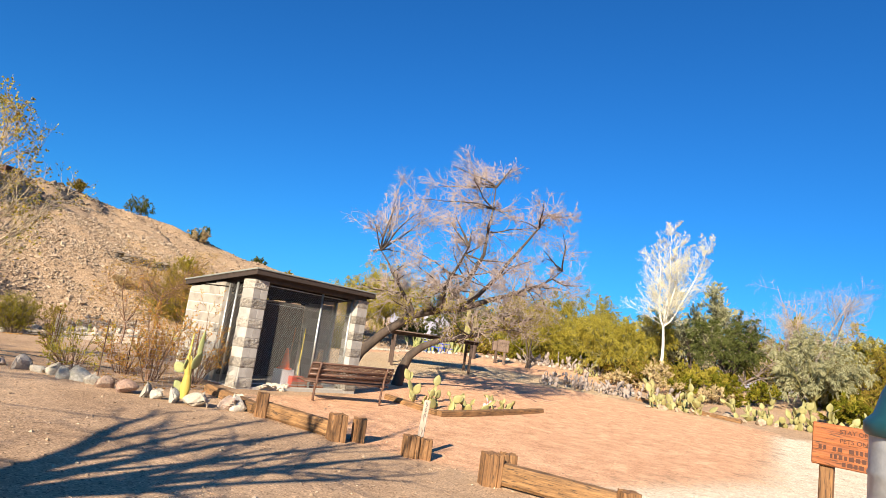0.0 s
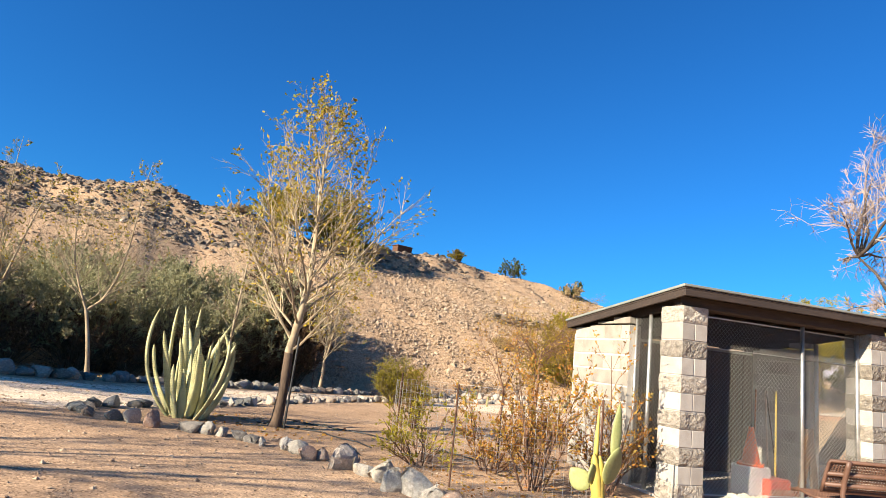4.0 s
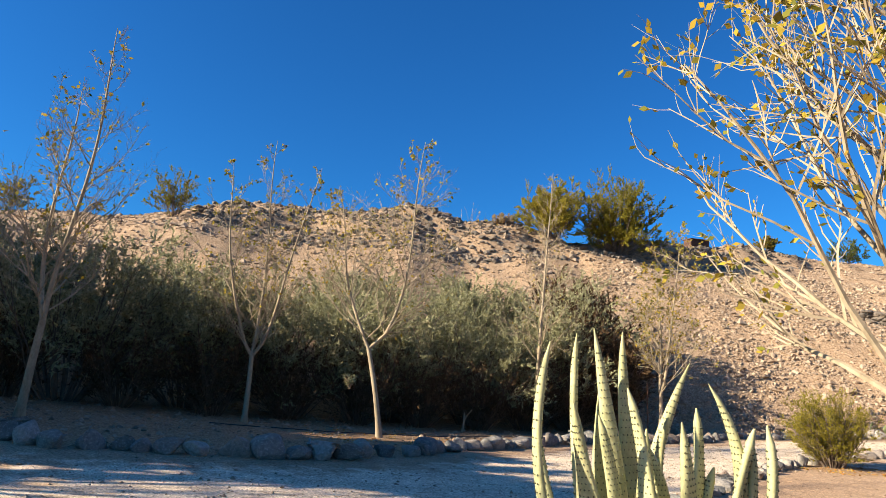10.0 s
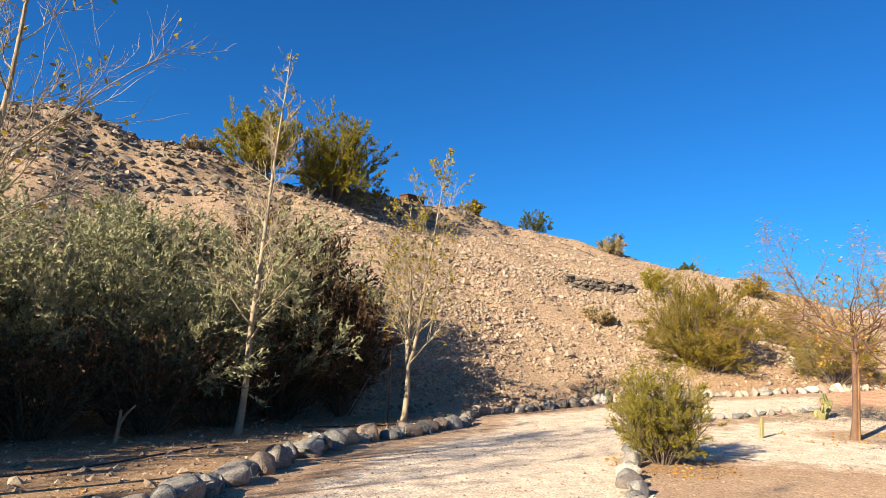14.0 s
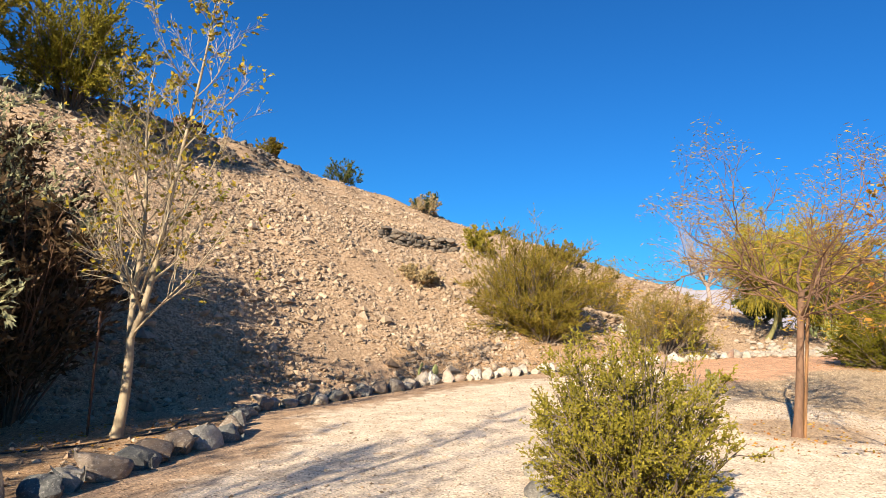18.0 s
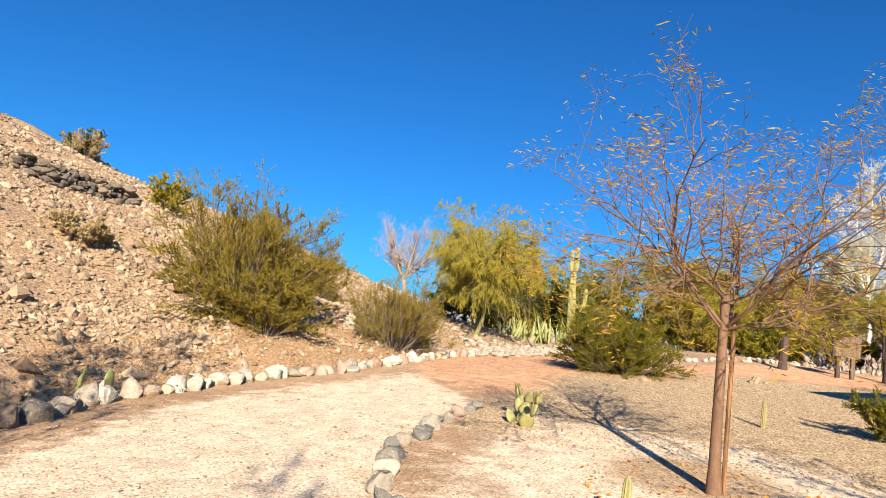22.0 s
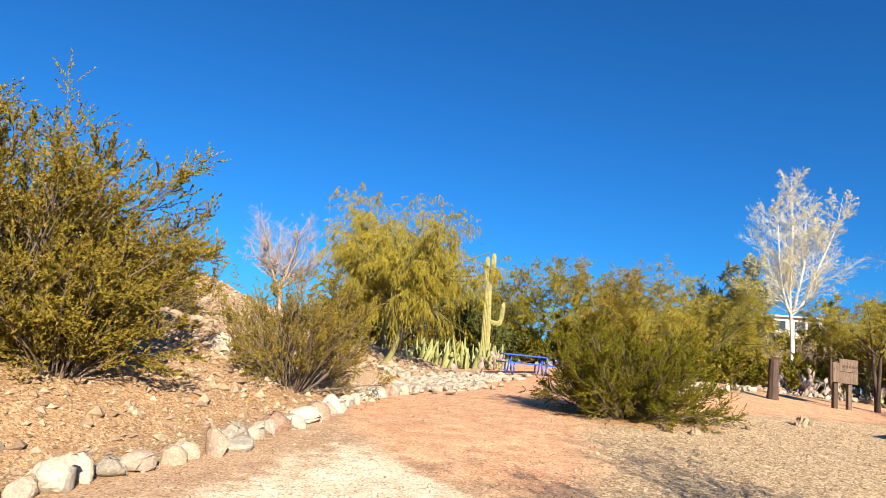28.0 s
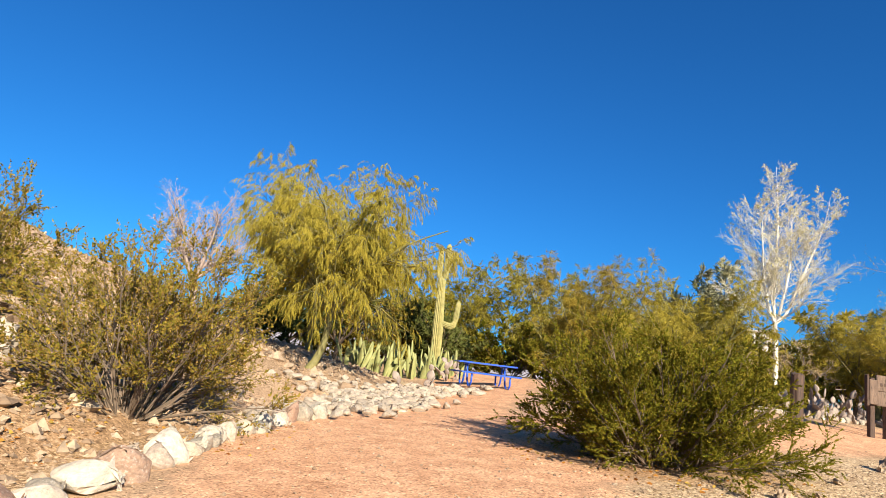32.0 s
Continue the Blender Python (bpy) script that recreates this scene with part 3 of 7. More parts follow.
# ---------------------------------------------------------------- plants
def young_tree(at, rz, height, lean, label, seed, fork=0.35, bark=None, leaf=None, leaf_n=2, leaf_size=0.06, spread=0.5, stems=2, trunk_r=0.05, twigs=(5, 5, 4), up=0.10, group="", full=0.5, aspect=1.7, lower=None):
    """A slim, nearly bare tree: trunk, limbs, twigs and the last leaves."""
    rng = np.random.default_rng(seed)
    ob = thing("tree", at, rz, label, "tree", group)
    h = height * fork
    n = 7
    s = np.linspace(0, 1, n)
    trunk = np.stack([lean[0] * h * s + 0.05 * h * np.sin(3 * s), lean[1] * h * s, h * s - 0.08], 1)
    g = Geo()
    g.tubes(trunk, np.linspace(trunk_r * 1.25, trunk_r * 0.85, n) * (1 + 0.5 * np.exp(-s * 14)), 9)
    if lower:
        part("trunk", g, lower, ob, "rough brown lower bark", smooth=True)
        g = Geo()
    way = np.array([[math.cos(a) * spread, math.sin(a) * spread, 1.0] for a in np.linspace(0.3, TAU + 0.3, stems, endpoint=False)])
    way += rng.normal(0, 0.08, way.shape)
    L = (height - h) * rng.uniform(0.8, 1.08, stems)
    P = lines(rng, np.repeat(trunk[-1:], stems, 0), way, L, 9, 0.09, up)
    R = np.linspace(trunk_r * (0.31 if lower else 0.52), trunk_r * 0.08, 9)[None] * rng.uniform(0.8, 1.1, (stems, 1))
    g.tubes(P, R, 7)
    part("upper_trunk" if lower else "trunk", g, bark, ob, smooth=True)
    g = Geo()
    Q, S = shoots(rng, P, R, twigs[0], 0.06, 0.95, 0.75, 0.42, 5, 0.11, up * 0.8, 0.45)
    g.tubes(Q, S, 4)
    Q2, S2 = shoots(rng, Q, S, twigs[1], 0.15, 1.0, 0.65, 0.45, 4, 0.13, up * 0.6)
    g.tubes(Q2, S2, 3)
    Q3, S3 = shoots(rng, Q2, S2, twigs[2], 0.15, 1.0, 0.6, 0.55, 3, 0.14, up * 0.5, least=0.0014)
    g.tubes(Q3, S3, 3)
    part("branchwork", g, bark, ob)
    g = Geo()
    keep = Q3[rng.random(len(Q3)) < full]
    pos, d = on_lines(rng, keep, leaf_n)
    g.leaves(rng, pos, d, leaf_size, aspect, mat=0, jitter=0.7, droop=0.5)
    part("crown", g, leaf, ob, "sparse yellowing leaves")
    return ob


def leader_tree(at, rz, height, lean, label, seed, fork, bark, leaf, n=26, reach=0.36, trunk_r=0.06, twigs=(6, 4), leaf_n=2, leaf_size=0.06, full=0.5, lower=None, group="", stems=((0.0, 0.0),), rise=0.75, aspect=1.6, bare=False, taper=0.72, sway=0.035, twig=None, least=0.0022):
    """A young tree with a leader: ascending side branches shorten towards the top, twigs carry the last leaves.
    stems: sideways leans of the leaders that part at the fork."""
    rng = np.random.default_rng(seed)
    ob = thing("tree", at, rz, label, "tree", group)
    h = height * fork
    k = 7
    u = np.linspace(0, 1, k)
    low = np.stack([lean[0] * h * u + sway * h * np.sin(3.2 * u), lean[1] * h * u, h * u - 0.08 * (1 - u)], 1)
    low_r = trunk_r * (1.15 - 0.3 * u) * (1 + 0.5 * np.exp(-u * 12))
    g, up = Geo(), Geo()
    (g if lower else up).tubes(low, [low_r], 10)
    K = 16
    P, R = [], []
    for i, (sx, sy) in enumerate(stems):
        v = np.linspace(0, 1, K)
        w = rng.uniform(0, TAU, 2)
        L = (height - h) * (1.0 if i == 0 else rng.uniform(0.72, 0.9))
        bow = v ** 0.6
        x = low[-1, 0] + lean[0] * L * v + sx * bow * L + sway * L * (np.sin(7 * v + w[0]) - math.sin(w[0])) * 0.4
        y = low[-1, 1] + lean[1] * L * v + sy * bow * L + sway * L * (np.sin(6 * v + w[1]) - math.sin(w[1])) * 0.4
        P.append(np.stack([x, y, low[-1, 2] + L * v], 1))
        R.append((trunk_r * (0.80 if len(stems) == 1 else 0.62)) * (1 - v) ** 0.9 + 0.005)
    P, R = np.array(P), np.array(R)
    up.tubes(P, R, 8)
    if lower:
        part("trunk", g, lower, ob, "rough brown lower bark", smooth=True)
    part("upper_trunk" if lower else "trunk", up, bark, ob, smooth=True)
    # side branches
    N = n * len(stems)
    row = np.arange(N) % len(stems)
    v = np.clip((np.arange(N) // len(stems) + rng.uniform(0, 1, N)) / n * 0.97, 0.0, 0.97)
    at_k = v * (K - 1) * 0.999
    i0, fr = at_k.astype(int), (at_k % 1)[:, None]
    start = P[row, i0] * (1 - fr) + P[row, i0 + 1] * fr
    rad = R[row, i0]
    az = np.arange(N) * 2.4 + rng.uniform(-0.5, 0.5, N)
    tilt = rng.normal(rise, 0.12, N) * (1 + 0.15 * v)
    way = np.stack([np.cos(az), np.sin(az), tilt], 1)
    length = height * reach * (1.0 - taper * v) * (1.0 - 0.62 * v ** 3) * rng.uniform(0.55, 1.1, N)
    B = lines(rng, start, way, length, 8, 0.10, 0.10)
    BR = np.clip(rad * 0.38, 0.0035, 0.022)[:, None] * np.linspace(1, 0.22, 8)[None]
    g = Geo()
    g.tubes(B, BR, 5)
    Q, S = shoots(rng, B, BR, twigs[0], 0.18, 0.98, 0.6, 0.40, 5, 0.13, 0.07, 0.5, least=least)
    g.tubes(Q, S, 3)
    Q2, S2 = shoots(rng, Q, S, twigs[1], 0.15, 1.0, 0.55, 0.5, 4, 0.14, 0.05, least=least * 0.75)
    g.tubes(Q2, S2, 3)
    part("branchwork", g, twig or bark, ob)
    if not bare:
        g = Geo()
        keep = Q2[rng.random(len(Q2)) < full]
        pos, d = on_lines(rng, keep, leaf_n, 0.3)
        g.leaves(rng, pos, d, leaf_size, aspect, jitter=0.6, droop=0.6)
        part("crown", g, leaf, ob, "sparse yellowing leaves")
    return ob


def pod_tree(at, rz, height, label, seed, bark, leaf, fork=1.95, limbs=9, reach=2.0, trunk_r=0.052):
    """A low-forked open tree: crooked limbs sweep out and up, seed pods hang in tufts from the tips."""
    rng = np.random.default_rng(seed)
    ob = thing("tree", at, rz, label, "tree")
    u = np.linspace(0, 1, 7)
    trunk = np.stack([0.14 * u + 0.03 * np.sin(5 * u), -0.03 * u, fork * u - 0.08 * (1 - u)], 1)
    g = Geo()
    g.tubes(trunk, [trunk_r * (1.1 - 0.3 * u) * (1 + 0.5 * np.exp(-u * 12))], 11)
    a = np.arange(limbs) * TAU / limbs + rng.uniform(-0.35, 0.35, limbs)
    out = rng.uniform(0.55, 1.0, limbs)
    way = np.stack([np.cos(a) * out, np.sin(a) * out, rng.uniform(0.40, 1.0, limbs)], 1)
    start = trunk[-1] - np.stack([0 * a, 0 * a, rng.uniform(0, 0.45, limbs)], 1)
    P = lines(rng, start, way, np.sqrt(reach ** 2 + (height - fork) ** 2) * rng.uniform(0.60, 0.80, limbs), 11, 0.17, 0.03)
    R = np.linspace(0.019, 0.005, 11)[None] * rng.uniform(0.7, 1.15, (limbs, 1))
    g.tubes(P, R, 7)
    part("trunk", g, bark, ob, smooth=True)
    g = Geo()
    Q, S = shoots(rng, P, R, 13, 0.10, 1.0, 0.8, 0.46, 7, 0.18, 0.02, 0.55)
    g.tubes(Q, S, 5)
    Q2, S2 = shoots(rng, Q, S, 8, 0.2, 1.0, 0.7, 0.5, 5, 0.18, -0.04, least=0.0026)
    g.tubes(Q2, S2, 3)
    part("branchwork", g, bark, ob, "thin crooked reddish twigs")
    g = Geo()
    tips = np.concatenate([Q[:, -2:].reshape(-1, 3), Q2[rng.random(len(Q2)) < 0.8][:, -1]])
    pos = np.repeat(tips, 8, 0) + rng.normal(0, 0.05, (len(tips) * 8, 3))
    ang = rng.uniform(0, TAU, len(pos))
    d = np.stack([np.cos(ang), np.sin(ang), rng.uniform(-0.6, 0.35, len(pos))], 1)
    g.leaves(rng, pos, d, 0.072, 6, jitter=0.25)
    part("crown", g, leaf, ob, "tufts of golden seed pods")
    return ob


def shrub(at, rz, height, width, label, seed, leaf, bark=None, stems=26, twigs=(7, 6), leaf_n=9, leaf_size=0.028, open_=0.9, aspect=2.0, name="bush", category="bush", group="", low=0.12, up=0.06, skirt=0.93, fine=False):
    """A many-stemmed desert bush: stems fan out from the ground, fine twigs carry small leaves."""
    rng = np.random.default_rng(seed)
    ob = thing(name, at, rz, label, category, group)
    a = rng.uniform(0, TAU, stems)
    out = np.sqrt(rng.uniform(0.02, 1, stems)) * open_
    rise = height * np.sqrt(1.0 - skirt * (out / open_) ** 2)
    way = np.stack([np.cos(a) * out * width / 2, np.sin(a) * out * width / 2, rise], 1)
    start = np.stack([np.cos(a) * 0.08 * width * out, np.sin(a) * 0.08 * width * out, np.full(stems, -0.05)], 1)
    reach = np.linalg.norm(way, axis=1) * 0.86
    P = lines(rng, start, way, reach * rng.uniform(0.8, 1.08, stems), 7, 0.07, 0.0)
    R = np.linspace(0.012, 0.003, 7)[None] * rng.uniform(0.7, 1.3, (stems, 1)) * max(1, height / 2.2)
    g = Geo()
    g.tubes(P, R, 5)
    Q, S = shoots(rng, P, R, twigs[0], low, 0.98, 0.6, 0.36, 4, 0.12, up)
    g.tubes(Q, S, 3)
    Q2, S2 = shoots(rng, Q, S, twigs[1], 0.2, 1.0, 0.55, 0.5, 3, 0.14, up)
    if fine:
        g.tubes(Q2, S2 * 0.6, 3)
    part("stemwork", g, bark or BARK_GREY, ob)
    g = Geo()
    pos, d = on_lines(rng, Q2, leaf_n, 0.1)
    g.leaves(rng, pos, d, leaf_size, aspect, jitter=0.55, tri=not fine)
    pos, d = on_lines(rng, Q, leaf_n, 0.3)
    g.leaves(rng, pos, d, leaf_size, aspect, jitter=0.6, tri=not fine)
    part("crown", g, leaf, ob)
    return ob


def crown_tree(at, rz, height, width, label, seed, leaf, bark, limbs=7, fork=0.25, twigs=(8, 8, 5), leaf_n=4, leaf_size=0.10, aspect=5.0, droop=0.25, up=0.05, spread=0.9, trunk_r=0.12, lean=(0, 0), round_=0.45, group="", jitter=0.4, stems=1, twig=None, fine=False):
    """A spreading tree with a full, fine-textured crown."""
    rng = np.random.default_rng(seed)
    ob = thing("tree", at, rz, label, "tree", group)
    h = height * fork
    s = np.linspace(0, 1, 6)
    g = Geo()
    tops = []
    for k in range(stems):
        sx = (k - (stems - 1) / 2) * 0.5
        trunk = np.stack([lean[0] * h * s + 0.06 * h * np.sin(4 * s + k) + sx * s, lean[1] * h * s + 0.3 * sx * s, h * s - 0.1], 1)
        g.tubes(trunk, np.linspace(trunk_r * 1.2, trunk_r * 0.8, 6) * (1 + 0.4 * np.exp(-s * 12)), 9)
        tops.append(trunk[-1])
    a = np.arange(limbs) * TAU / limbs + rng.uniform(0, 1)
    e = rng.uniform(0.25, 1.0, limbs) * spread
    way = np.stack([np.cos(a) * e * width / height, np.sin(a) * e * width / height, np.full(limbs, 0.62)], 1)
    reach = np.sqrt((width / 2 * e) ** 2 + ((height - h) * (1 - round_ * e ** 2)) ** 2)
    start = np.array([tops[i % stems] for i in range(limbs)])
    P = lines(rng, start, way, reach * rng.uniform(0.7, 0.92, limbs), 8, 0.12, up)
    R = np.linspace(trunk_r * 0.6, trunk_r * 0.12, 8)[None] * rng.uniform(0.7, 1.1, (limbs, 1))
    g.tubes(P, R, 7)
    part("trunk", g, bark, ob, smooth=True)
    g = Geo()
    Q, S = shoots(rng, P, R, twigs[0], 0.15, 0.98, 0.8, 0.45, 5, 0.14, up)
    g.tubes(Q, S, 4 if fine else 3)
    Q2, S2 = shoots(rng, Q, S, twigs[1], 0.15, 1.0, 0.7, 0.5, 4, 0.16, up - droop * 0.2)
    g.tubes(Q2, S2, 3)
    Q3, S3 = shoots(rng, Q2, S2, twigs[2], 0.1, 1.0, 0.6, 0.55, 3, 0.16, up - droop * 0.6, least=0.002)
    if fine:
        g.tubes(Q3, S3, 3)
    part("branchwork", g, twig or bark, ob)
    if leaf_n:
        g = Geo()
        pos, d = on_lines(rng, Q3, leaf_n, 0.05)
        g.leaves(rng, pos, d, leaf_size, aspect, jitter=jitter, droop=droop, tri=not fine)
        part("crown", g, leaf, ob)
    return ob


def pad_mesh(g, centre, up, face, length, width, thick, mat=0, n=9, ring=10):
    """One flattened cactus pad: an egg shape standing on its narrow end."""
    u, f = np.array(up, float), np.array(face, float)
    u /= np.linalg.norm(u)
    f -= u * (f @ u)
    f /= np.linalg.norm(f) + 1e-9
    s = np.cross(u, f)
    t = np.linspace(0, 1, n)
    w = np.sin(np.pi * t ** 0.8) ** 0.7 * 0.5
    w[0], w[-1] = 0.09, 0.02
    a = np.arange(ring) * TAU / ring
    v = (np.array(centre)[None, None] + t[:, None, None] * length * u
         + (w * width)[:, None, None] * np.cos(a)[None, :, None] * s
         + (np.minimum(w * 2.2, 0.5) * thick)[:, None, None] * np.sin(a)[None, :, None] * f)
    i, j = np.arange(n - 1)[:, None] * ring, np.arange(ring)[None]
    k = (j + 1) % ring
    F = np.stack([i + j, i + k, i + ring + k, i + ring + j], -1).reshape(-1, 4)
    g.add(v.reshape(-1, 3), F, mat)


def prickly_pear(at, rz, height, width, label, seed, mat, pads=16, size=0.26, group="", each=True, shared=None):
    """A clump of flat pads; each pad is a part."""
    rng = np.random.default_rng(seed)
    ob = thing("prickly_pear", at, rz, label, "cactus", group)
    stack = []
    first = max(3, pads // 3)
    for i in range(pads):
        if i < first or not stack:
            a, r = rng.uniform(0, TAU), width * 0.34 * math.sqrt(rng.random())
            base, lev = np.array([r * math.cos(a), r * math.sin(a), -0.03]), 0
            up = np.array([0.5 * math.cos(a), 0.5 * math.sin(a), 1.0]) + rng.normal(0, 0.2, 3)
        else:
            b, u, L, lev = stack[rng.integers(len(stack))]
            base = b + u * L * rng.uniform(0.82, 0.97)
            up = u + rng.normal(0, 0.45, 3) + np.array([0, 0, 0.35])
            lev += 1
        up /= np.linalg.norm(up)
        L = size * rng.uniform(0.7, 1.15)
        if base[2] + up[2] * L > height * 1.05:
            L *= 0.7
            if base[2] + up[2] * L > height * 1.1:
                continue
        g = Geo()
        pad_mesh(g, base, up, rng.normal(0, 1, 3), L, L * rng.uniform(0.62, 0.82), 0.035 + 0.02 * rng.random(), n=8 if each else 6, ring=10 if each else 7)
        part("pad", g, mat, ob, smooth=True)
        stack.append((base, up, L, lev))
    return ob


def blade(g, base, way, length, width, thick, bend, n=10, ring=8, mat=0, ref=(0.3, 0.8, 0.1), path=None, even=0.66):
    """A long curved tongue-like pad."""
    t = np.linspace(0, 1, n)
    d = np.array(way, float)
    d /= np.linalg.norm(d)
    p = [np.array(base, float)]
    for i in range(1, n):
        d = d + np.array(bend) / n * (1 - 1.2 * (i / n) * np.array([1, 1, 0]))
        d /= np.linalg.norm(d)
        p.append(p[-1] + d * length / (n - 1))
    p = np.array(p) if path is None else np.asarray(path, float)
    s = np.cross(np.array(way, float), ref)
    s /= np.linalg.norm(s)
    dirs = norm(np.gradient(p, axis=0))
    f = norm(np.cross(dirs, s))
    w = width * (0.5 + 0.5 * np.clip(t * 3.2, 0, 1)) * (1 + 0.10 * np.sin(9 * t + length * 30)) * (1.15 - even * t) * np.sqrt(np.clip(1 - (np.clip(t - 0.80, 0, 1) / 0.203) ** 2, 0.04, 1))
    a = np.arange(ring) * TAU / ring
    v = p[:, None] + (w / 2)[:, None, None] * np.cos(a)[None, :, None] * s + (np.minimum(w, thick) / 2)[:, None, None] * np.sin(a)[None, :, None] * f[:, None]
    i, j = np.arange(n - 1)[:, None] * ring, np.arange(ring)[None]
    k = (j + 1) % ring
    g.add(v.reshape(-1, 3), np.stack([i + j, i + k, i + ring + k, i + ring + j], -1).reshape(-1, 4), mat)
    return p, s, f, w


def tongue_cactus(at, rz, label, seed, count=26, tall=1.25):
    rng = np.random.default_rng(seed)
    ob = thing("tongue_cactus", at, rz, label, "cactus")
    for i in range(count):
        a, r = i * 2.4 + rng.uniform(-0.5, 0.5), 0.34 * math.sqrt((i + 0.5) / count)
        L = tall * rng.uniform(0.4, 1.0)
        u = np.linspace(0, 1, 16)
        # the tilt from upright falls along the pad, so that each one bends like a tusk; some swing sideways
        tilt = radians(rng.uniform(8, 56)) * (0.35 + 0.65 * r / 0.34) * (1 - u) + radians(rng.uniform(-34, 26)) * u ** 2
        turn = a + rng.normal(0, 0.8) + rng.normal(0, 1.0) * u
        step = np.stack([np.sin(tilt) * np.cos(turn), np.sin(tilt) * np.sin(turn), np.cos(tilt)], 1) * L / 15
        path = np.array([r * 0.8 * math.cos(a), r * 0.8 * math.sin(a), -0.05]) + np.cumsum(step, 0) - step[0]
        side = a + math.pi / 2 + rng.normal(0, 0.5)
        way = path[-1] - path[0]
        g = Geo()
        p, s, f, w = blade(g, path[0], way, L, rng.uniform(0.14, 0.24), 0.05, (0, 0, 0), 16, 10, ref=np.cross((math.cos(side), math.sin(side), 0.0), way), path=path, even=0.92)
        pad = part("pad", g, CACTUS_BLUE, ob, smooth=True)
        # rows of small raised spine cushions
        q = Geo()
        for side in (-1, 1):
            rows = []
            for j in range(34):
                k, e = divmod(0.8 + j * 0.39, 1.0)
                k = int(k)
                mid, wide, face = p[k] * (1 - e) + p[k + 1] * e, w[k] * (1 - e) + w[k + 1] * e, f[k] * (1 - e) + f[k + 1] * e
                for c in np.linspace(-0.38, 0.30, 4):
                    cc = c + (0.09 if j % 2 else 0)
                    rows.append(mid + s * wide * cc + face * side * min(wide, 0.05) / 2 * math.sqrt(max(0.05, 1 - (2 * cc) ** 2)))
            q.rocks(rng, np.array(rows), np.full(len(rows), 0.0065), 1.0, base=3)
        tagged(part("spine_cover", q, SPINE, pad), "dark spine cushions in rows", kind="stuff")
    return ob


def column_cactus(g, path, radius, ribs=14, depth=0.16, k=1):
    """A ribbed column along a path, with a rounded top."""
    P = np.array(path, float)
    n = len(P)
    side = ribs * 2
    d = norm(np.gradient(P, axis=0))
    ref = np.array([0.1, 1.0, 0.05])
    u = norm(np.cross(d, ref))
    w = np.cross(d, u)
    a = np.arange(side) * TAU / side
    rr = np.where(np.arange(side) % 2 == 0, 1.0, 1 - depth)
    R = np.asarray(radius, float).reshape(-1, 1) * rr[None]
    v = P[:, None] + (R * np.cos(a))[..., None] * u[:, None] + (R * np.sin(a))[..., None] * w[:, None]
    i, j = np.arange(n - 1)[:, None] * side, np.arange(side)[None]
    kk = (j + 1) % side
    base = g.n
    g.add(v.reshape(-1, 3), np.stack([i + j, i + kk, i + side + kk, i + side + j], -1).reshape(-1, 4))
    tip = P[-1] + d[-1] * radius[-1] * 0.3
    g.add([tip], np.zeros((0, 3), int))
    g.f.append(np.array([[base + (n - 1) * side + q, base + (n - 1) * side + (q + 1) % side, base + n * side] for q in range(side)]))
    g.m.append(np.zeros(side, int))


def rounded(radius, n, tail=0.12):
    t = np.linspace(0, 1, n)
    r = np.full(n, radius) * (0.85 + 0.15 * np.sin(np.pi * np.clip(t * 1.2, 0, 1)))
    e = t > 1 - tail
    r[e] *= np.sqrt(np.clip(1 - ((t[e] - 1 + tail) / tail) ** 2 * 0.96, 0.02, 1))
    return r
# ---------------------------------------------------------------- built things
def chain_link(g, w, h, m, pitch=0.055, r=0.0016):
    """Diagonal wires filling a panel w by h, in the plane of local x and z of m."""
    segs = []
    n = int((w + h) / pitch)
    for i in range(1, n):
        c = i * pitch
        a, b = (min(c, w), max(0, c - w)), (max(0, c - h), min(c, h))
        if abs(a[0] - b[0]) > 0.02:
            segs.append((a, b, 1))
            segs.append(((w - a[0], a[1]), (w - b[0], b[1]), -1))
    P = np.array([[[p[0], 0.003 * s, p[1]], [(p[0] + q[0]) / 2, 0.003 * s, (p[1] + q[1]) / 2], [q[0], 0.003 * s, q[1]]] for p, q, s in segs])
    P = P @ np.array(m.to_3x3()).T + np.array(m.translation)
    g.tubes(P, np.full(P.shape[:2], r), 3)


BLOCK_H = 0.2215


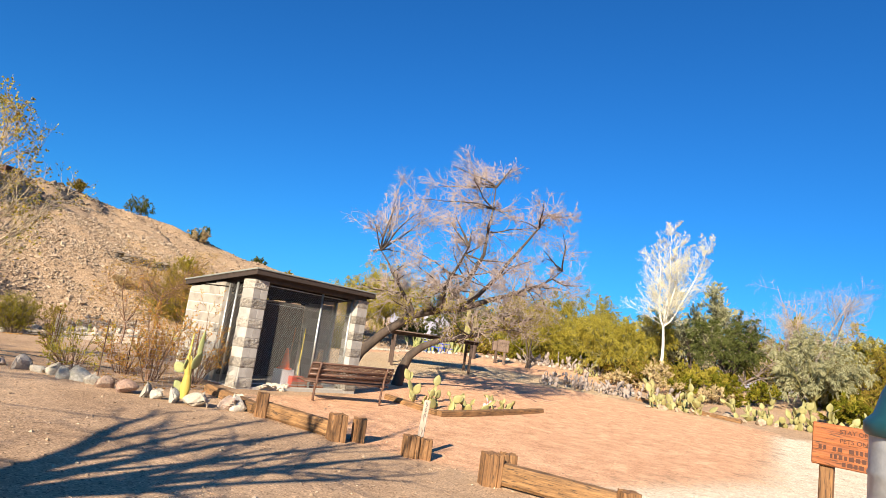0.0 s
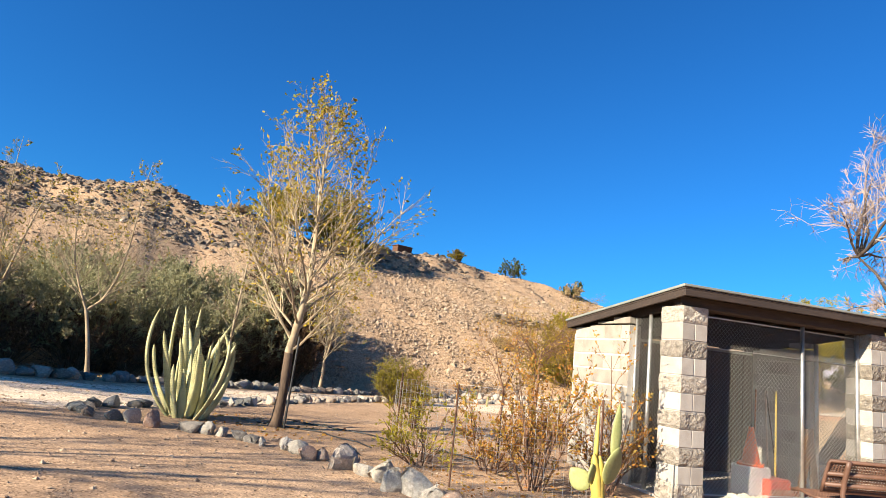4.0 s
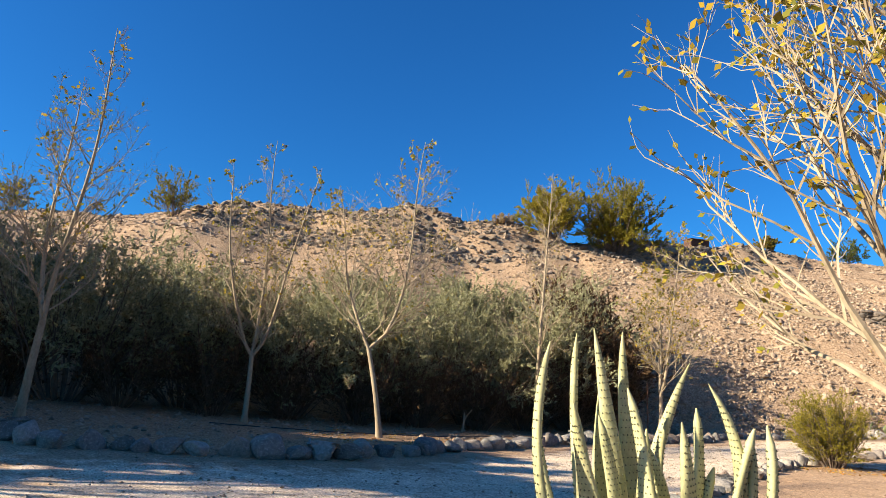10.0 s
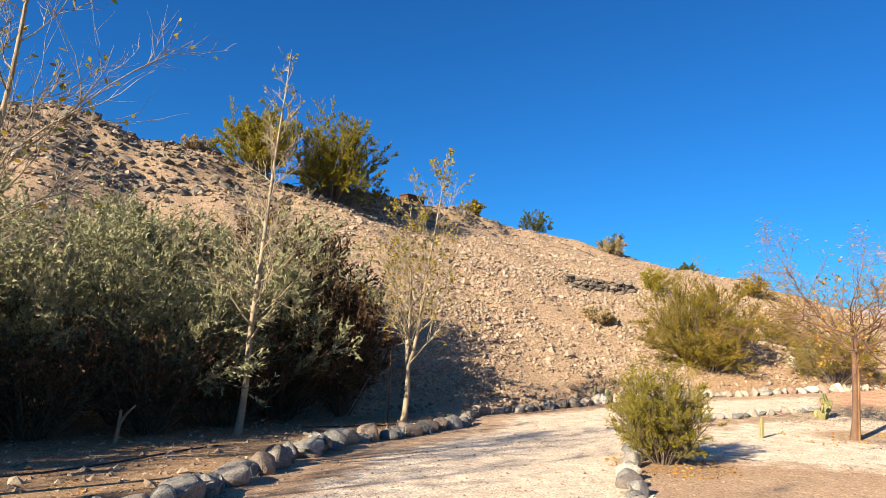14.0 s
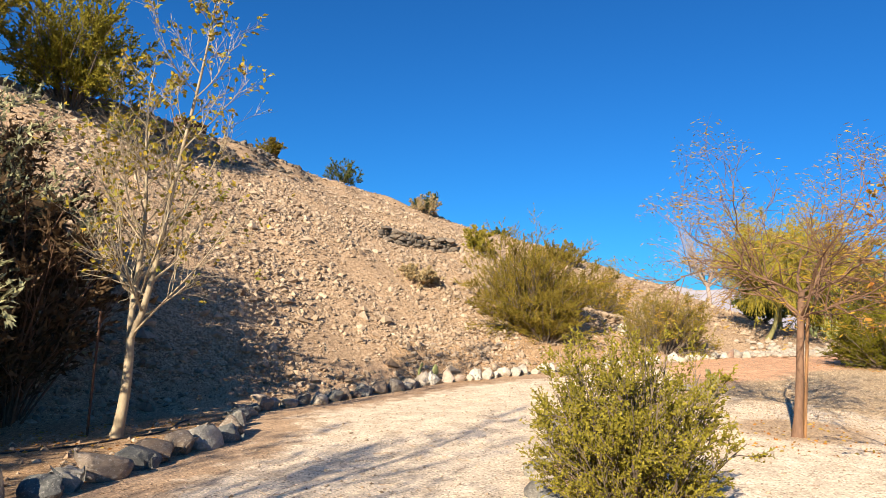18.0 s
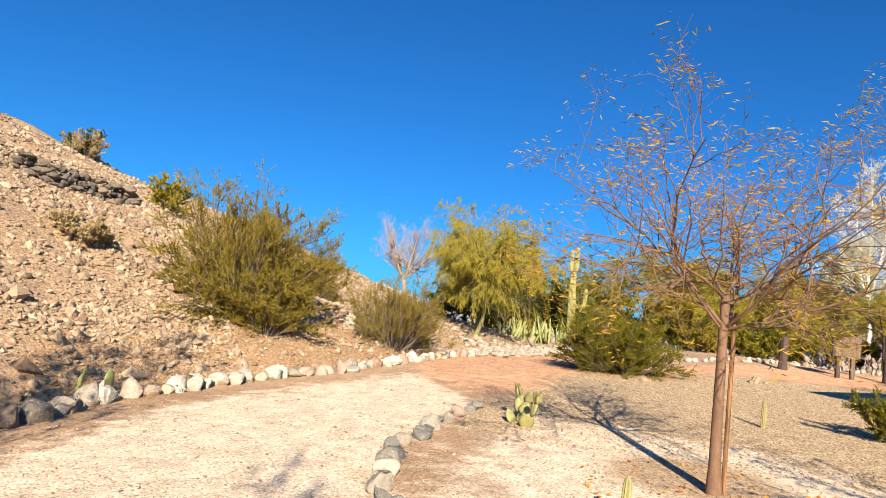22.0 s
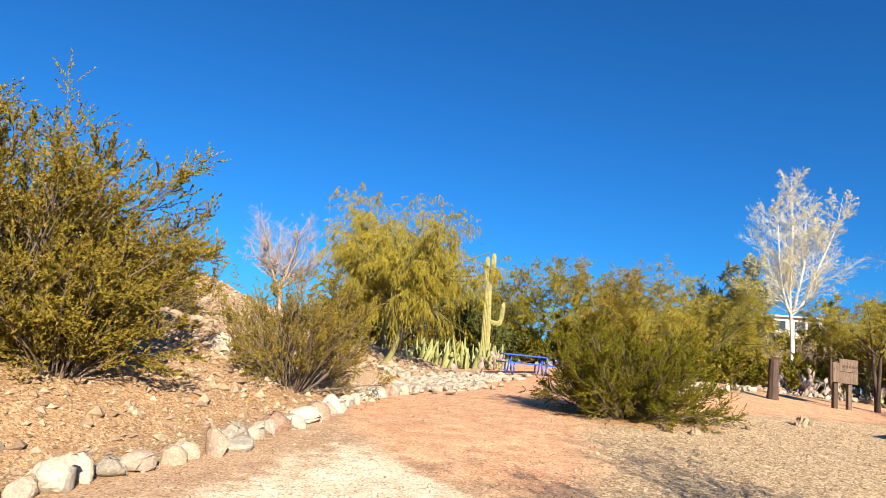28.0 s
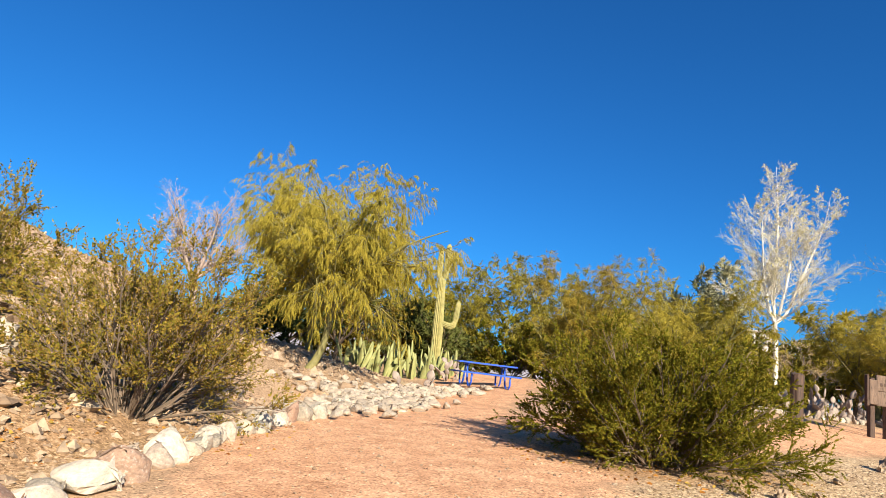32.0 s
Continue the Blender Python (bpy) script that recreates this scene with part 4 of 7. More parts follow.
def block_pillar(parent, name, x, y, courses, w=0.4, h=BLOCK_H):
    """A pillar of concrete blocks: split-faced whole blocks and smooth half blocks by turns."""
    holder = new(name)
    holder.parent = parent
    g = Geo()
    g.box(x + 0.008, x + w - 0.008, y + 0.008, y + w - 0.008, -0.3, courses * h - 0.005)
    part("mortar", g, MORTAR, holder)
    rng = np.random.default_rng(int(100 * (x + 3)) + 5)
    for c in range(courses):
        z0, z1 = c * h + 0.005, (c + 1) * h - 0.005
        if c % 2 == 0:
            g = Geo()
            n, k = 14, 8
            ring = []
            for zz in np.linspace(z0, z1, k):
                row = []
                for px, py, nx, ny in ([(t, 0, 0, -1) for t in np.linspace(0, w, n, endpoint=False)] + [(w, t, 1, 0) for t in np.linspace(0, w, n, endpoint=False)]
                                       + [(w - t, w, 0, 1) for t in np.linspace(0, w, n, endpoint=False)] + [(0, w - t, -1, 0) for t in np.linspace(0, w, n, endpoint=False)]):
                    edge = 0.0 if zz in (z0, z1) else 1.0
                    o = edge * (0.004 + 0.010 * rng.random() + 0.012 * noise.noise((px * 9 + x * 7, py * 9 + zz * 8, zz * 11)))
                    row.append((x + px + nx * o, y + py + ny * o, zz))
                ring.append(row)
            m = 4 * n
            v = np.array(ring).reshape(-1, 3)
            i, j = np.arange(k - 1)[:, None] * m, np.arange(m)[None]
            q = (j + 1) % m
            g.add(v, np.stack([i + j, i + q, i + m + q, i + m + j], -1).reshape(-1, 4))
            g.add(v[-m:], np.arange(m)[None])
            part("split_block", g, SPLIT, holder)
        else:
            for a, b in ((0, 0.196), (0.204, 0.4)):
                g = Geo()
                g.box(x + a * w / 0.4, x + b * w / 0.4, y, y + w, z0, z1, 0.006)
                part("block", g, BLOCK, holder)
    return holder


def block_wall(parent, x0, x1, y, thick, top, mat, axis="x"):
    """A wall of whole blocks in running bond, cut along the line top(v)."""
    holder = new("block_wall")
    holder.parent = parent
    low = min(top(x0), top(x1))
    g = Geo()
    if axis == "x":
        g.box(x0, x1, y + 0.006, y + thick - 0.006, -0.3, low - 0.01)
    else:
        g.box(y + 0.006, y + thick - 0.006, x0, x1, -0.3, low - 0.01)
    part("mortar", g, MORTAR, holder)
    for c in range(13):
        a = x0 - (0.2 if c % 2 else 0)
        while a < x1 - 0.02:
            p, q = max(a, x0) + 0.003, min(a + 0.4, x1) - 0.003
            zt = min(c * BLOCK_H + 0.2, top(p) + 0.03)
            if q - p > 0.03 and zt - c * BLOCK_H > 0.03:
                g = Geo()
                if axis == "x":
                    g.box(p, q, y, y + thick, c * BLOCK_H + 0.003, zt, 0.005)
                else:
                    g.box(y, y + thick, p, q, c * BLOCK_H + 0.003, zt, 0.005)
                part("block", g, mat, holder)
            a += 0.4
    return holder


def shed(at, rz, length=3.82, depth=2.5, courses=11, fall=0.145):
    """An open block shed behind chain link: front along local x, depth along local y; the roof falls to the back."""
    ob = thing("storage_shed", at, rz, "small concrete block shed with chain-link front and dark sloping roof", "shed")
    H = courses * BLOCK_H
    block_pillar(ob, "pillar", 0, 0, courses)
    block_pillar(ob, "pillar", length - 0.4, 0, courses)
    block_wall(ob, 1.07, depth, 0, 0.2, lambda v: H - fall * v, PLASTER, "y")
    block_wall(ob, 0.2, length - 0.2, depth - 0.2, 0.2, lambda v: H - fall * depth, BLOCK, "x")
    g = Geo()
    g.box(0.02, length - 0.02, 0.02, depth - 0.05, -0.3, 0.02)
    part("slab", g, MORTAR, ob)
    # roof: felt on boards, fascia and rafters
    tip = Matrix.Translation((0, 0, H)) @ Matrix.Rotation(-math.atan(fall), 4, "X")
    o, of = 0.10, 0.16
    g = Geo()
    g.box(-o - 0.02, length + o + 0.02, -of - 0.02, depth + o + 0.02, 0.20, 0.235, 0.006, tip)
    part("roof", g, ROOF_TOP, ob, "grey felt roof")
    g = Geo()
    g.box(-o, length + o, -of, depth + o, 0.175, 0.198, 0.003, tip)
    part("deck", g, ROOF_DARK, ob)
    for x0, x1, y0, y1 in ((-o, length + o, -of, -of + 0.035), (-o, length + o, depth + o - 0.035, depth + o), (-o, -o + 0.035, -of + 0.037, depth + o - 0.037), (length + o - 0.035, length + o, -of + 0.037, depth + o - 0.037)):
        g = Geo()
        g.box(x0, x1, y0, y1, 0.085, 0.173, 0.005, tip)
        part("fascia", g, ROOF_DARK, ob)
    g = Geo()
    g.box(0.02, length - 0.02, 0.05, 0.2, 0.0, 0.14, 0.005, tip)
    part("beam", g, ROOF_DARK, ob)
    for i in range(7):
        g = Geo()
        x = 0.1 + i * (length - 0.25) / 6
        g.box(x, x + 0.05, 0.21, depth + o - 0.04, 0.02, 0.173, 0.004, tip)
        part("rafter", g, ROOF_DARK, ob)
    # chain link panels with their poles
    for a, b in ((0.4, 2.3), (2.3, length - 0.4)):
        g = Geo()
        chain_link(g, b - a, H - 0.12, Matrix.Translation((a, 0.2, 0.06)), 0.065, 0.0034)
        part("wire_mesh", g, WIRE, ob)
    turn = Matrix.Rotation(radians(90), 4, "Z")
    block_wall(ob, 1.15, depth - 0.2, length - 0.2, 0.2, lambda v: H - fall * v, BLOCK, "y")
    for x, y, w in ((0.1, 0.4, 0.67), (length - 0.1, 0.4, 0.75)):
        g = Geo()
        chain_link(g, w, H - 0.2, Matrix.Translation((x, y, 0.06)) @ turn, 0.065, 0.0034)
        part("wire_mesh", g, WIRE, ob)
    for x, y, r in ((2.3, 0.2, 0.028), (0.425, 0.2, 0.02), (length - 0.425, 0.2, 0.03), (0.1, 0.74, 0.026), (0.1, 1.04, 0.02), (length - 0.1, 1.12, 0.03)):
        g = Geo()
        g.tubes([[x, y, -0.1], [x, y, H - fall * y + 0.02]], [[r, r]], 10, cap=True)
        part("pole", g, GALV, ob, "galvanised pole", smooth=True)
    for z in (0.08, H - 0.08, H * 0.8):
        g = Geo()
        g.tubes([[0.4, 0.2, z], [length - 0.4, 0.2, z]], [[0.009, 0.009]], 8, cap=True)
        part("rail", g, GALV if z > H * 0.9 or z < 0.1 else WIRE, ob, smooth=True)
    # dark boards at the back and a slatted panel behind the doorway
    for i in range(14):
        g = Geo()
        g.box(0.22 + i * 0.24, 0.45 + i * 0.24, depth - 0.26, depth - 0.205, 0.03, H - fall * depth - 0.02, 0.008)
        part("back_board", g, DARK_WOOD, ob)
    for i in range(26):
        g = Geo()
        g.box(0.55, 0.61, 0.42, 1.06, 0.12 + i * 0.08, 0.175 + i * 0.08, 0.004)
        part("slat", g, PLASTER, ob)
    return ob


def bench(at, rz, L=1.8):
    ob = thing("park_bench", at, rz, "brown coated metal park bench with perforated seat and back", "bench")

    def panel(name, prof, label=""):
        """A perforated panel that follows a profile in y and z, as crossing strips in a rim."""
        p = new(name)
        p.parent = ob
        prof = np.array(prof, float)
        g = Geo()
        xs = np.arange(-L / 2 + 0.03, L / 2 - 0.02, 0.036)
        P = np.stack([np.column_stack([np.full(len(prof), x), prof]) for x in xs])
        g.tubes(P, np.full(P.shape[:2], 0.010), 4)
        t = np.linspace(0, 1, 12)
        s = np.concatenate([[0], np.cumsum(np.linalg.norm(np.diff(prof, axis=0), axis=1))])
        for k in t:
            y, z = np.interp(k * s[-1], s, prof[:, 0]), np.interp(k * s[-1], s, prof[:, 1])
            g.tubes([[-L / 2, y, z], [L / 2, y, z]], [[0.010, 0.010]], 4)
        part("mesh_sheet", g, BENCH, p)
        g = Geo()
        rim = [(-L / 2, *q) for q in prof] + [(L / 2, *q) for q in prof[::-1]] + [(-L / 2, *prof[0])]
        g.tubes(rim, [[0.02] * len(rim)], 8)
        part("rim", g, BENCH, p, smooth=True)

    panel("seat", [(-0.02, 0.43), (0.1, 0.455), (0.25, 0.44), (0.4, 0.425), (0.46, 0.43)])
    panel("backrest", [(0.47, 0.52), (0.51, 0.62), (0.56, 0.75), (0.60, 0.84), (0.615, 0.865)])
    for x in (-L / 2 + 0.20, L / 2 - 0.20):
        g = Geo()
        arc = [(x, 0.50, -0.1), (x, 0.50, 0.2), (x, 0.51, 0.33), (x, 0.55, 0.39), (x, 0.57, 0.42), (x, 0.545, 0.5), (x, 0.575, 0.64), (x, 0.63, 0.80), (x, 0.65, 0.875)]
        g.tubes(arc, [[0.028] * len(arc)], 10, cap=True)
        part("leg", g, BENCH, ob, smooth=True)
        g = Geo()
        arc = [(x, 0.52, 0.37), (x, 0.40, 0.40), (x, 0.2, 0.425), (x, 0.05, 0.43)]
        g.tubes(arc, [[0.024] * len(arc)], 8, cap=True)
        part("seat_arm", g, BENCH, ob, smooth=True)
    for z in (0.60, 0.72):
        g = Geo()
        y = 0.50 + (z - 0.52) * 0.30
        g.tubes([[-L / 2, y + 0.01, z], [L / 2, y + 0.01, z]], [[0.022, 0.022]], 8, cap=True)
        part("back_rail", g, BENCH, ob, smooth=True)
    return ob


def timber(name, a, b, w=0.2, h=0.2, label="weathered timber sleeper edging the path", mat=None, category="timber", up=0.0, group="timber edging", seed=1):
    """A rough squared beam from a to b."""
    a, b = Vector(a), Vector(b)
    d = b - a
    rng = np.random.default_rng(seed)
    n = max(6, int(d.length / 0.18))
    k = 16
    g = Geo()
    t = np.linspace(0, d.length, n)
    ring = []
    for i, x in enumerate(t):
        row = []
        for j in range(k):
            an = TAU * j / k + TAU / (2 * k)
            c, s = math.cos(an), math.sin(an)
            q = 1 / max(abs(c), abs(s)) * 0.93
            q = min(q, 1.16)
            r = q * (1 + 0.05 * noise.noise((x * 3, c * 2 + seed, s * 2)) + rng.normal(0, 0.008))
            row.append((x, c * r * w / 2, s * r * h / 2 + h / 2))
        ring.append(row)
    v = np.array(ring).reshape(-1, 3)
    i, j = np.arange(n - 1)[:, None] * k, np.arange(k)[None]
    q = (j + 1) % k
    g.add(v, np.stack([i + j, i + q, i + k + q, i + k + j], -1).reshape(-1, 4))
    g.add(v[:k], np.arange(k)[None, ::-1])
    g.add(v[-k:], np.arange(k)[None])
    ob = part(name, g, mat or TIMBER)
    x = d.normalized()
    y = Vector((0, 0, 1)).cross(x).normalized()
    z = x.cross(y)
    m = Matrix((x, y, z)).transposed().to_4x4()
    m.translation = a + Vector((0, 0, up))
    ob.matrix_basis = m
    return tagged(ob, label, category, group)


def stub_post(at, size=0.22, h=0.36, seed=3, label="short cracked timber post standing in the sand", rz=20):
    """A sawn-off piece of sleeper on end: square, split along the grain, with an uneven top."""
    rng = np.random.default_rng(seed)
    g = Geo()
    side, n = 9, 7
    k = side * 4
    edge = []
    for q in range(4):
        for t in np.linspace(-1, 1, side, endpoint=False):
            edge.append([(t, -1), (1, t), (-t, 1), (-1, -t)][q])
    edge = np.array(edge)
    dent = 1 - 0.04 * rng.random(k) - np.where(rng.random(k) < 0.16, rng.uniform(0.08, 0.2, k), 0)
    dent *= np.where(np.abs(edge).min(1) > 0.85, 0.93, 1)
    ring = []
    for z in np.linspace(-0.15, h, n):
        for j in range(k):
            c, t = edge[j]
            q = dent[j] * size / 2 * (1 + 0.03 * noise.noise((c * 2 + seed, t * 2, z * 3)) + rng.normal(0, 0.006)) * (0.97 if z > h - 0.01 else 1)
            ring.append((c * q, t * q, z + (0.03 * noise.noise((c * 2, t * 2, seed)) if z > h - 0.01 else 0)))
    v = np.array(ring)
    i, j = np.arange(n - 1)[:, None] * k, np.arange(k)[None]
    q = (j + 1) % k
    g.add(v, np.stack([i + j, i + q, i + k + q, i + k + j], -1).reshape(-1, 4))
    g.add(np.concatenate([v[-k:], [(0, 0, h)]]), np.stack([np.arange(k), (np.arange(k) + 1) % k, np.full(k, k)], 1))
    return solo("timber_post", g, TIMBER_UP, label, "post", "short timber posts", at=at, rz=rz)


def words(text, size, m, mat, parent, name="lettering", depth=0.002, align="CENTER"):
    cu = bpy.data.curves.new(name, "FONT")
    cu.body, cu.size, cu.extrude, cu.align_x, cu.align_y = text, size, depth, align, "CENTER"
    tmp = bpy.data.objects.new(name, cu)
    scene.collection.objects.link(tmp)
    me = bpy.data.meshes.new_from_object(tmp.evaluated_get(bpy.context.evaluated_depsgraph_get()))
    bpy.data.objects.remove(tmp)
    bpy.data.curves.remove(cu)
    me.materials.clear()
    me.materials.append(mat)
    ob = new(name, me)
    ob.parent = parent
    ob.matrix_basis = m
    return ob


def number_post(at, rz, h=0.86, tilt=4):
    ob = thing("marker_post", at, rz, "thin pale weathered marker plank lettered 500", "post")
    top = Matrix.Rotation(radians(tilt), 4, "Y")
    g = Geo()
    g.box(-0.05, 0.05, -0.02, 0.02, -0.2, h, 0.006, top)
    plank = part("plank", g, PALE_WOOD, ob)
    for i, c in enumerate("500"):
        z = h - 0.07 - i * 0.085
        g = Geo()
        g.box(-0.038, 0.038, -0.0245, -0.0205, z - 0.038, z + 0.038, 0.001, top)
        plate = part("number_plate", g, PALE_WOOD, plank, "small pale figure plate")
        words(c, 0.085, top @ Matrix.Translation((0, -0.0255, z)) @ Matrix.Rotation(radians(90), 4, "X"), BLACK, plate, "figure")
    return ob


def ring_mesh(g, prof, k=28, m=None, mat=0, cap=True):
    """A lathe around z: prof of (radius, height)."""
    prof = np.array(prof, float)
    a = np.arange(k) * TAU / k
    v = np.stack([prof[:, :1] * np.cos(a), prof[:, :1] * np.sin(a), np.repeat(prof[:, 1:], k, 1)], -1).reshape(-1, 3)
    if m is not None:
        v = v @ np.array(m.to_3x3()).T + np.array(m.translation)
    n = len(prof)
    i, j = np.arange(n - 1)[:, None] * k, np.arange(k)[None]
    q = (j + 1) % k
    g.add(v, np.stack([i + j, i + q, i + k + q, i + k + j], -1).reshape(-1, 4), mat)
    if cap:
        g.add(v[-k:], np.arange(k)[None], mat)


def trash_can(at, rz):
    ob = thing("trash_can", at, rz, "dull grey drum trash can with a dark teal domed lid", "trash can")
    g = Geo()
    ring_mesh(g, [(0.27, -0.02), (0.285, 0.02), (0.285, 0.28), (0.293, 0.30), (0.285, 0.32), (0.285, 0.56), (0.293, 0.58), (0.285, 0.60), (0.285, 0.80)])
    part("drum", g, DRUM, ob, "dented grey steel drum", smooth=True)
    g = Geo()
    ring_mesh(g, [(0.05, -0.95), (0.05, -0.03), (0.2, -0.025)], 16)
    part("stand", g, BLACK, ob, smooth=True)
    g = Geo()
    ring_mesh(g, [(0.30, 0.78), (0.315, 0.80), (0.315, 0.85), (0.30, 0.87), (0.27, 0.90), (0.235, 1.02), (0.19, 1.12), (0.11, 1.19), (0.03, 1.215)])
    lid = part("lid", g, TEAL, ob, "teal plastic dome lid", smooth=True)
    g = Geo()
    g.box(-0.13, 0.13, -0.262, -0.20, 0.93, 1.06, 0.01)
    part("flap", g, BLACK, lid)
    return ob


def notice_board(at, rz):
    """The orange routed board near the start: two posts and a lettered plank."""
    ob = thing("notice_board", at, rz, "orange routed wooden notice board about staying on the trail", "sign")
    for x in (-0.30, 0.52):
        g = Geo()
        g.box(x - 0.06, x + 0.06, 0.0, 0.10, -0.2, 0.66, 0.012)
        part("post", g, TIMBER_UP, ob)
    g = Geo()
    g.box(-0.42, 0.66, -0.045, -0.002, 0.36, 0.76, 0.01)
    board = part("board", g, ORANGE_WOOD, ob)
    for i, line in enumerate(("STAY ON TRAIL", "PETS ON LEASH")):
        words(line, 0.058, Matrix.Translation((0.02, -0.047, 0.70 - i * 0.085)) @ Matrix.Rotation(radians(90), 4, "X"), INK, board)
    rng = np.random.default_rng(12)
    for r, z in ((0, 0.53), (1, 0.46), (2, 0.40)):
        x = -0.36 + 0.1 * r
        while x < 0.55:
            w = rng.uniform(0.02, 0.045)
            g = Geo()
            g.box(x, x + w, -0.048, -0.044, z - 0.02, z + 0.02, 0.001)
            part("letter_bar", g, INK, board)
            x += w + 0.014 + (0.04 if rng.random() < 0.2 else 0)
    return ob


def cone(parent_at, rz):
    ob = thing("traffic_cone", parent_at, rz, "orange plastic traffic cone", "traffic cone")
    g = Geo()
    g.box(-0.17, 0.17, -0.17, 0.17, 0, 0.03, 0.01)
    part("foot", g, ORANGE, ob)
    g = Geo()
    ring_mesh(g, [(0.13, 0.03), (0.115, 0.08), (0.035, 0.50), (0.03, 0.52)], 20)
    part("body", g, ORANGE, ob, smooth=True)
    return ob


def broom(at, rz, mat, lean, name="broom", label="long wooden broom leaning inside the shed"):
    ob = thing(name, at, rz, label, "broom", "brooms in the shed")
    top = np.array([lean[0], lean[1], 1.45])
    g = Geo()
    g.tubes([[0, 0, 0.1], top], [[0.013, 0.012]], 8, cap=True)
    part("handle", g, mat, ob)
    g = Geo()
    g.box(-0.16, 0.16, -0.03, 0.03, 0.0, 0.12, 0.01)
    part("bristles", g, RED_PLASTIC, ob)
    return ob


def picnic_table(at, rz):
    ob = thing("picnic_table", at, rz, "bright blue metal picnic table with attached benches", "picnic table")
    L = 1.8

    def slab(name, y0, y1, z, n):
        p = new(name)
        p.parent = ob
        w = (y1 - y0) / n
        for i in range(n):
            g = Geo()
            g.box(-L / 2, L / 2, y0 + i * w + 0.005, y0 + (i + 1) * w - 0.005, z - 0.045, z, 0.008)
            part("slat", g, BLUE, p)
    slab("tabletop", -0.37, 0.37, 0.72, 5)
    slab("bench_seat", -0.86, -0.56, 0.43, 2)
    slab("bench_seat", 0.56, 0.86, 0.43, 2)
    for x in (-0.58, 0.58):
        for s in (-1, 1):
            g = Geo()
            arc = [(x, s * 0.10, 0.67), (x, s * 0.16, 0.42), (x, s * 0.26, 0.16), (x, s * 0.42, 0.03), (x, s * 0.62, 0.03), (x, s * 0.74, 0.14), (x, s * 0.76, 0.38)]
            g.tubes(arc, [[0.028] * 7], 8, cap=True)
            part("leg", g, BLUE, ob, smooth=True)
        g = Geo()
        g.tubes([(x, -0.3, 0.66), (x, 0.3, 0.66)], [[0.026] * 2], 8, cap=True)
        part("support", g, BLUE, ob, smooth=True)
    return ob


def wooden_sign(at, rz, label="dark weathered wooden sign boards on two posts"):
    ob = thing("trail_sign", at, rz, label, "sign")
    for x, mat in ((-0.24, DARK_WOOD), (0.26, GREY_WOOD)):
        g = Geo()
        g.box(x - 0.07, x + 0.07, -0.05, 0.05, -0.2, 1.30, 0.012, Matrix.Rotation(radians(1.5), 4, "Y"))
        part("post", g, mat, ob)
    for x0, x1, z0, z1, y in ((-0.16, 0.50, 0.70, 1.02, -0.10), (-0.16, 0.50, 1.026, 1.38, -0.10), (-0.42, -0.165, 0.72, 1.26, -0.13)):
        g = Geo()
        g.box(x0, x1, y, y + 0.048, z0, z1, 0.012)
        part("board", g, GREY_WOOD, ob)
    g = Geo()
    g.box(-0.49, -0.425, -0.12, -0.04, 0.68, 1.36, 0.012)
    part("side_plank", g, DARK_WOOD, ob)
    for i in range(5):
        g = Geo()
        g.box(-0.06 + i * 0.115, 0.02 + i * 0.115, -0.106, -0.099, 1.14, 1.21, 0.002)
        part("letter_bar", g, DARK_WOOD, ob)
    return ob


def stump(at, rz, h=1.05, r=0.24):
    rng = np.random.default_rng(31)
    g = Geo()
    n, k = 10, 26
    ring = []
    for z in np.linspace(-0.1, h, n):
        for j in range(k):
            a = TAU * j / k
            q = r * (1.25 - 0.3 * min(1, (z + 0.1) / 0.4)) * (1 + 0.16 * noise.noise((2.5 * math.cos(a), 2.5 * math.sin(a), z * 2)) + 0.05 * math.sin(9 * a))
            ring.append((q * math.cos(a) + 0.06 * z, q * math.sin(a), z + (0.10 * noise.noise((3 * math.cos(a), 3 * math.sin(a), 7)) if z > h - 0.02 else 0)))
    v = np.array(ring)
    i, j = np.arange(n - 1)[:, None] * k, np.arange(k)[None]
    q = (j + 1) % k
    g.add(v, np.stack([i + j, i + q, i + k + q, i + k + j], -1).reshape(-1, 4))
    g.add(v[-k:], np.arange(k)[None])
    return solo("tree_stump", g, DARK_WOOD, "tall dark dead tree stump with cracked bark", "stump", at=at, rz=rz, smooth=True)


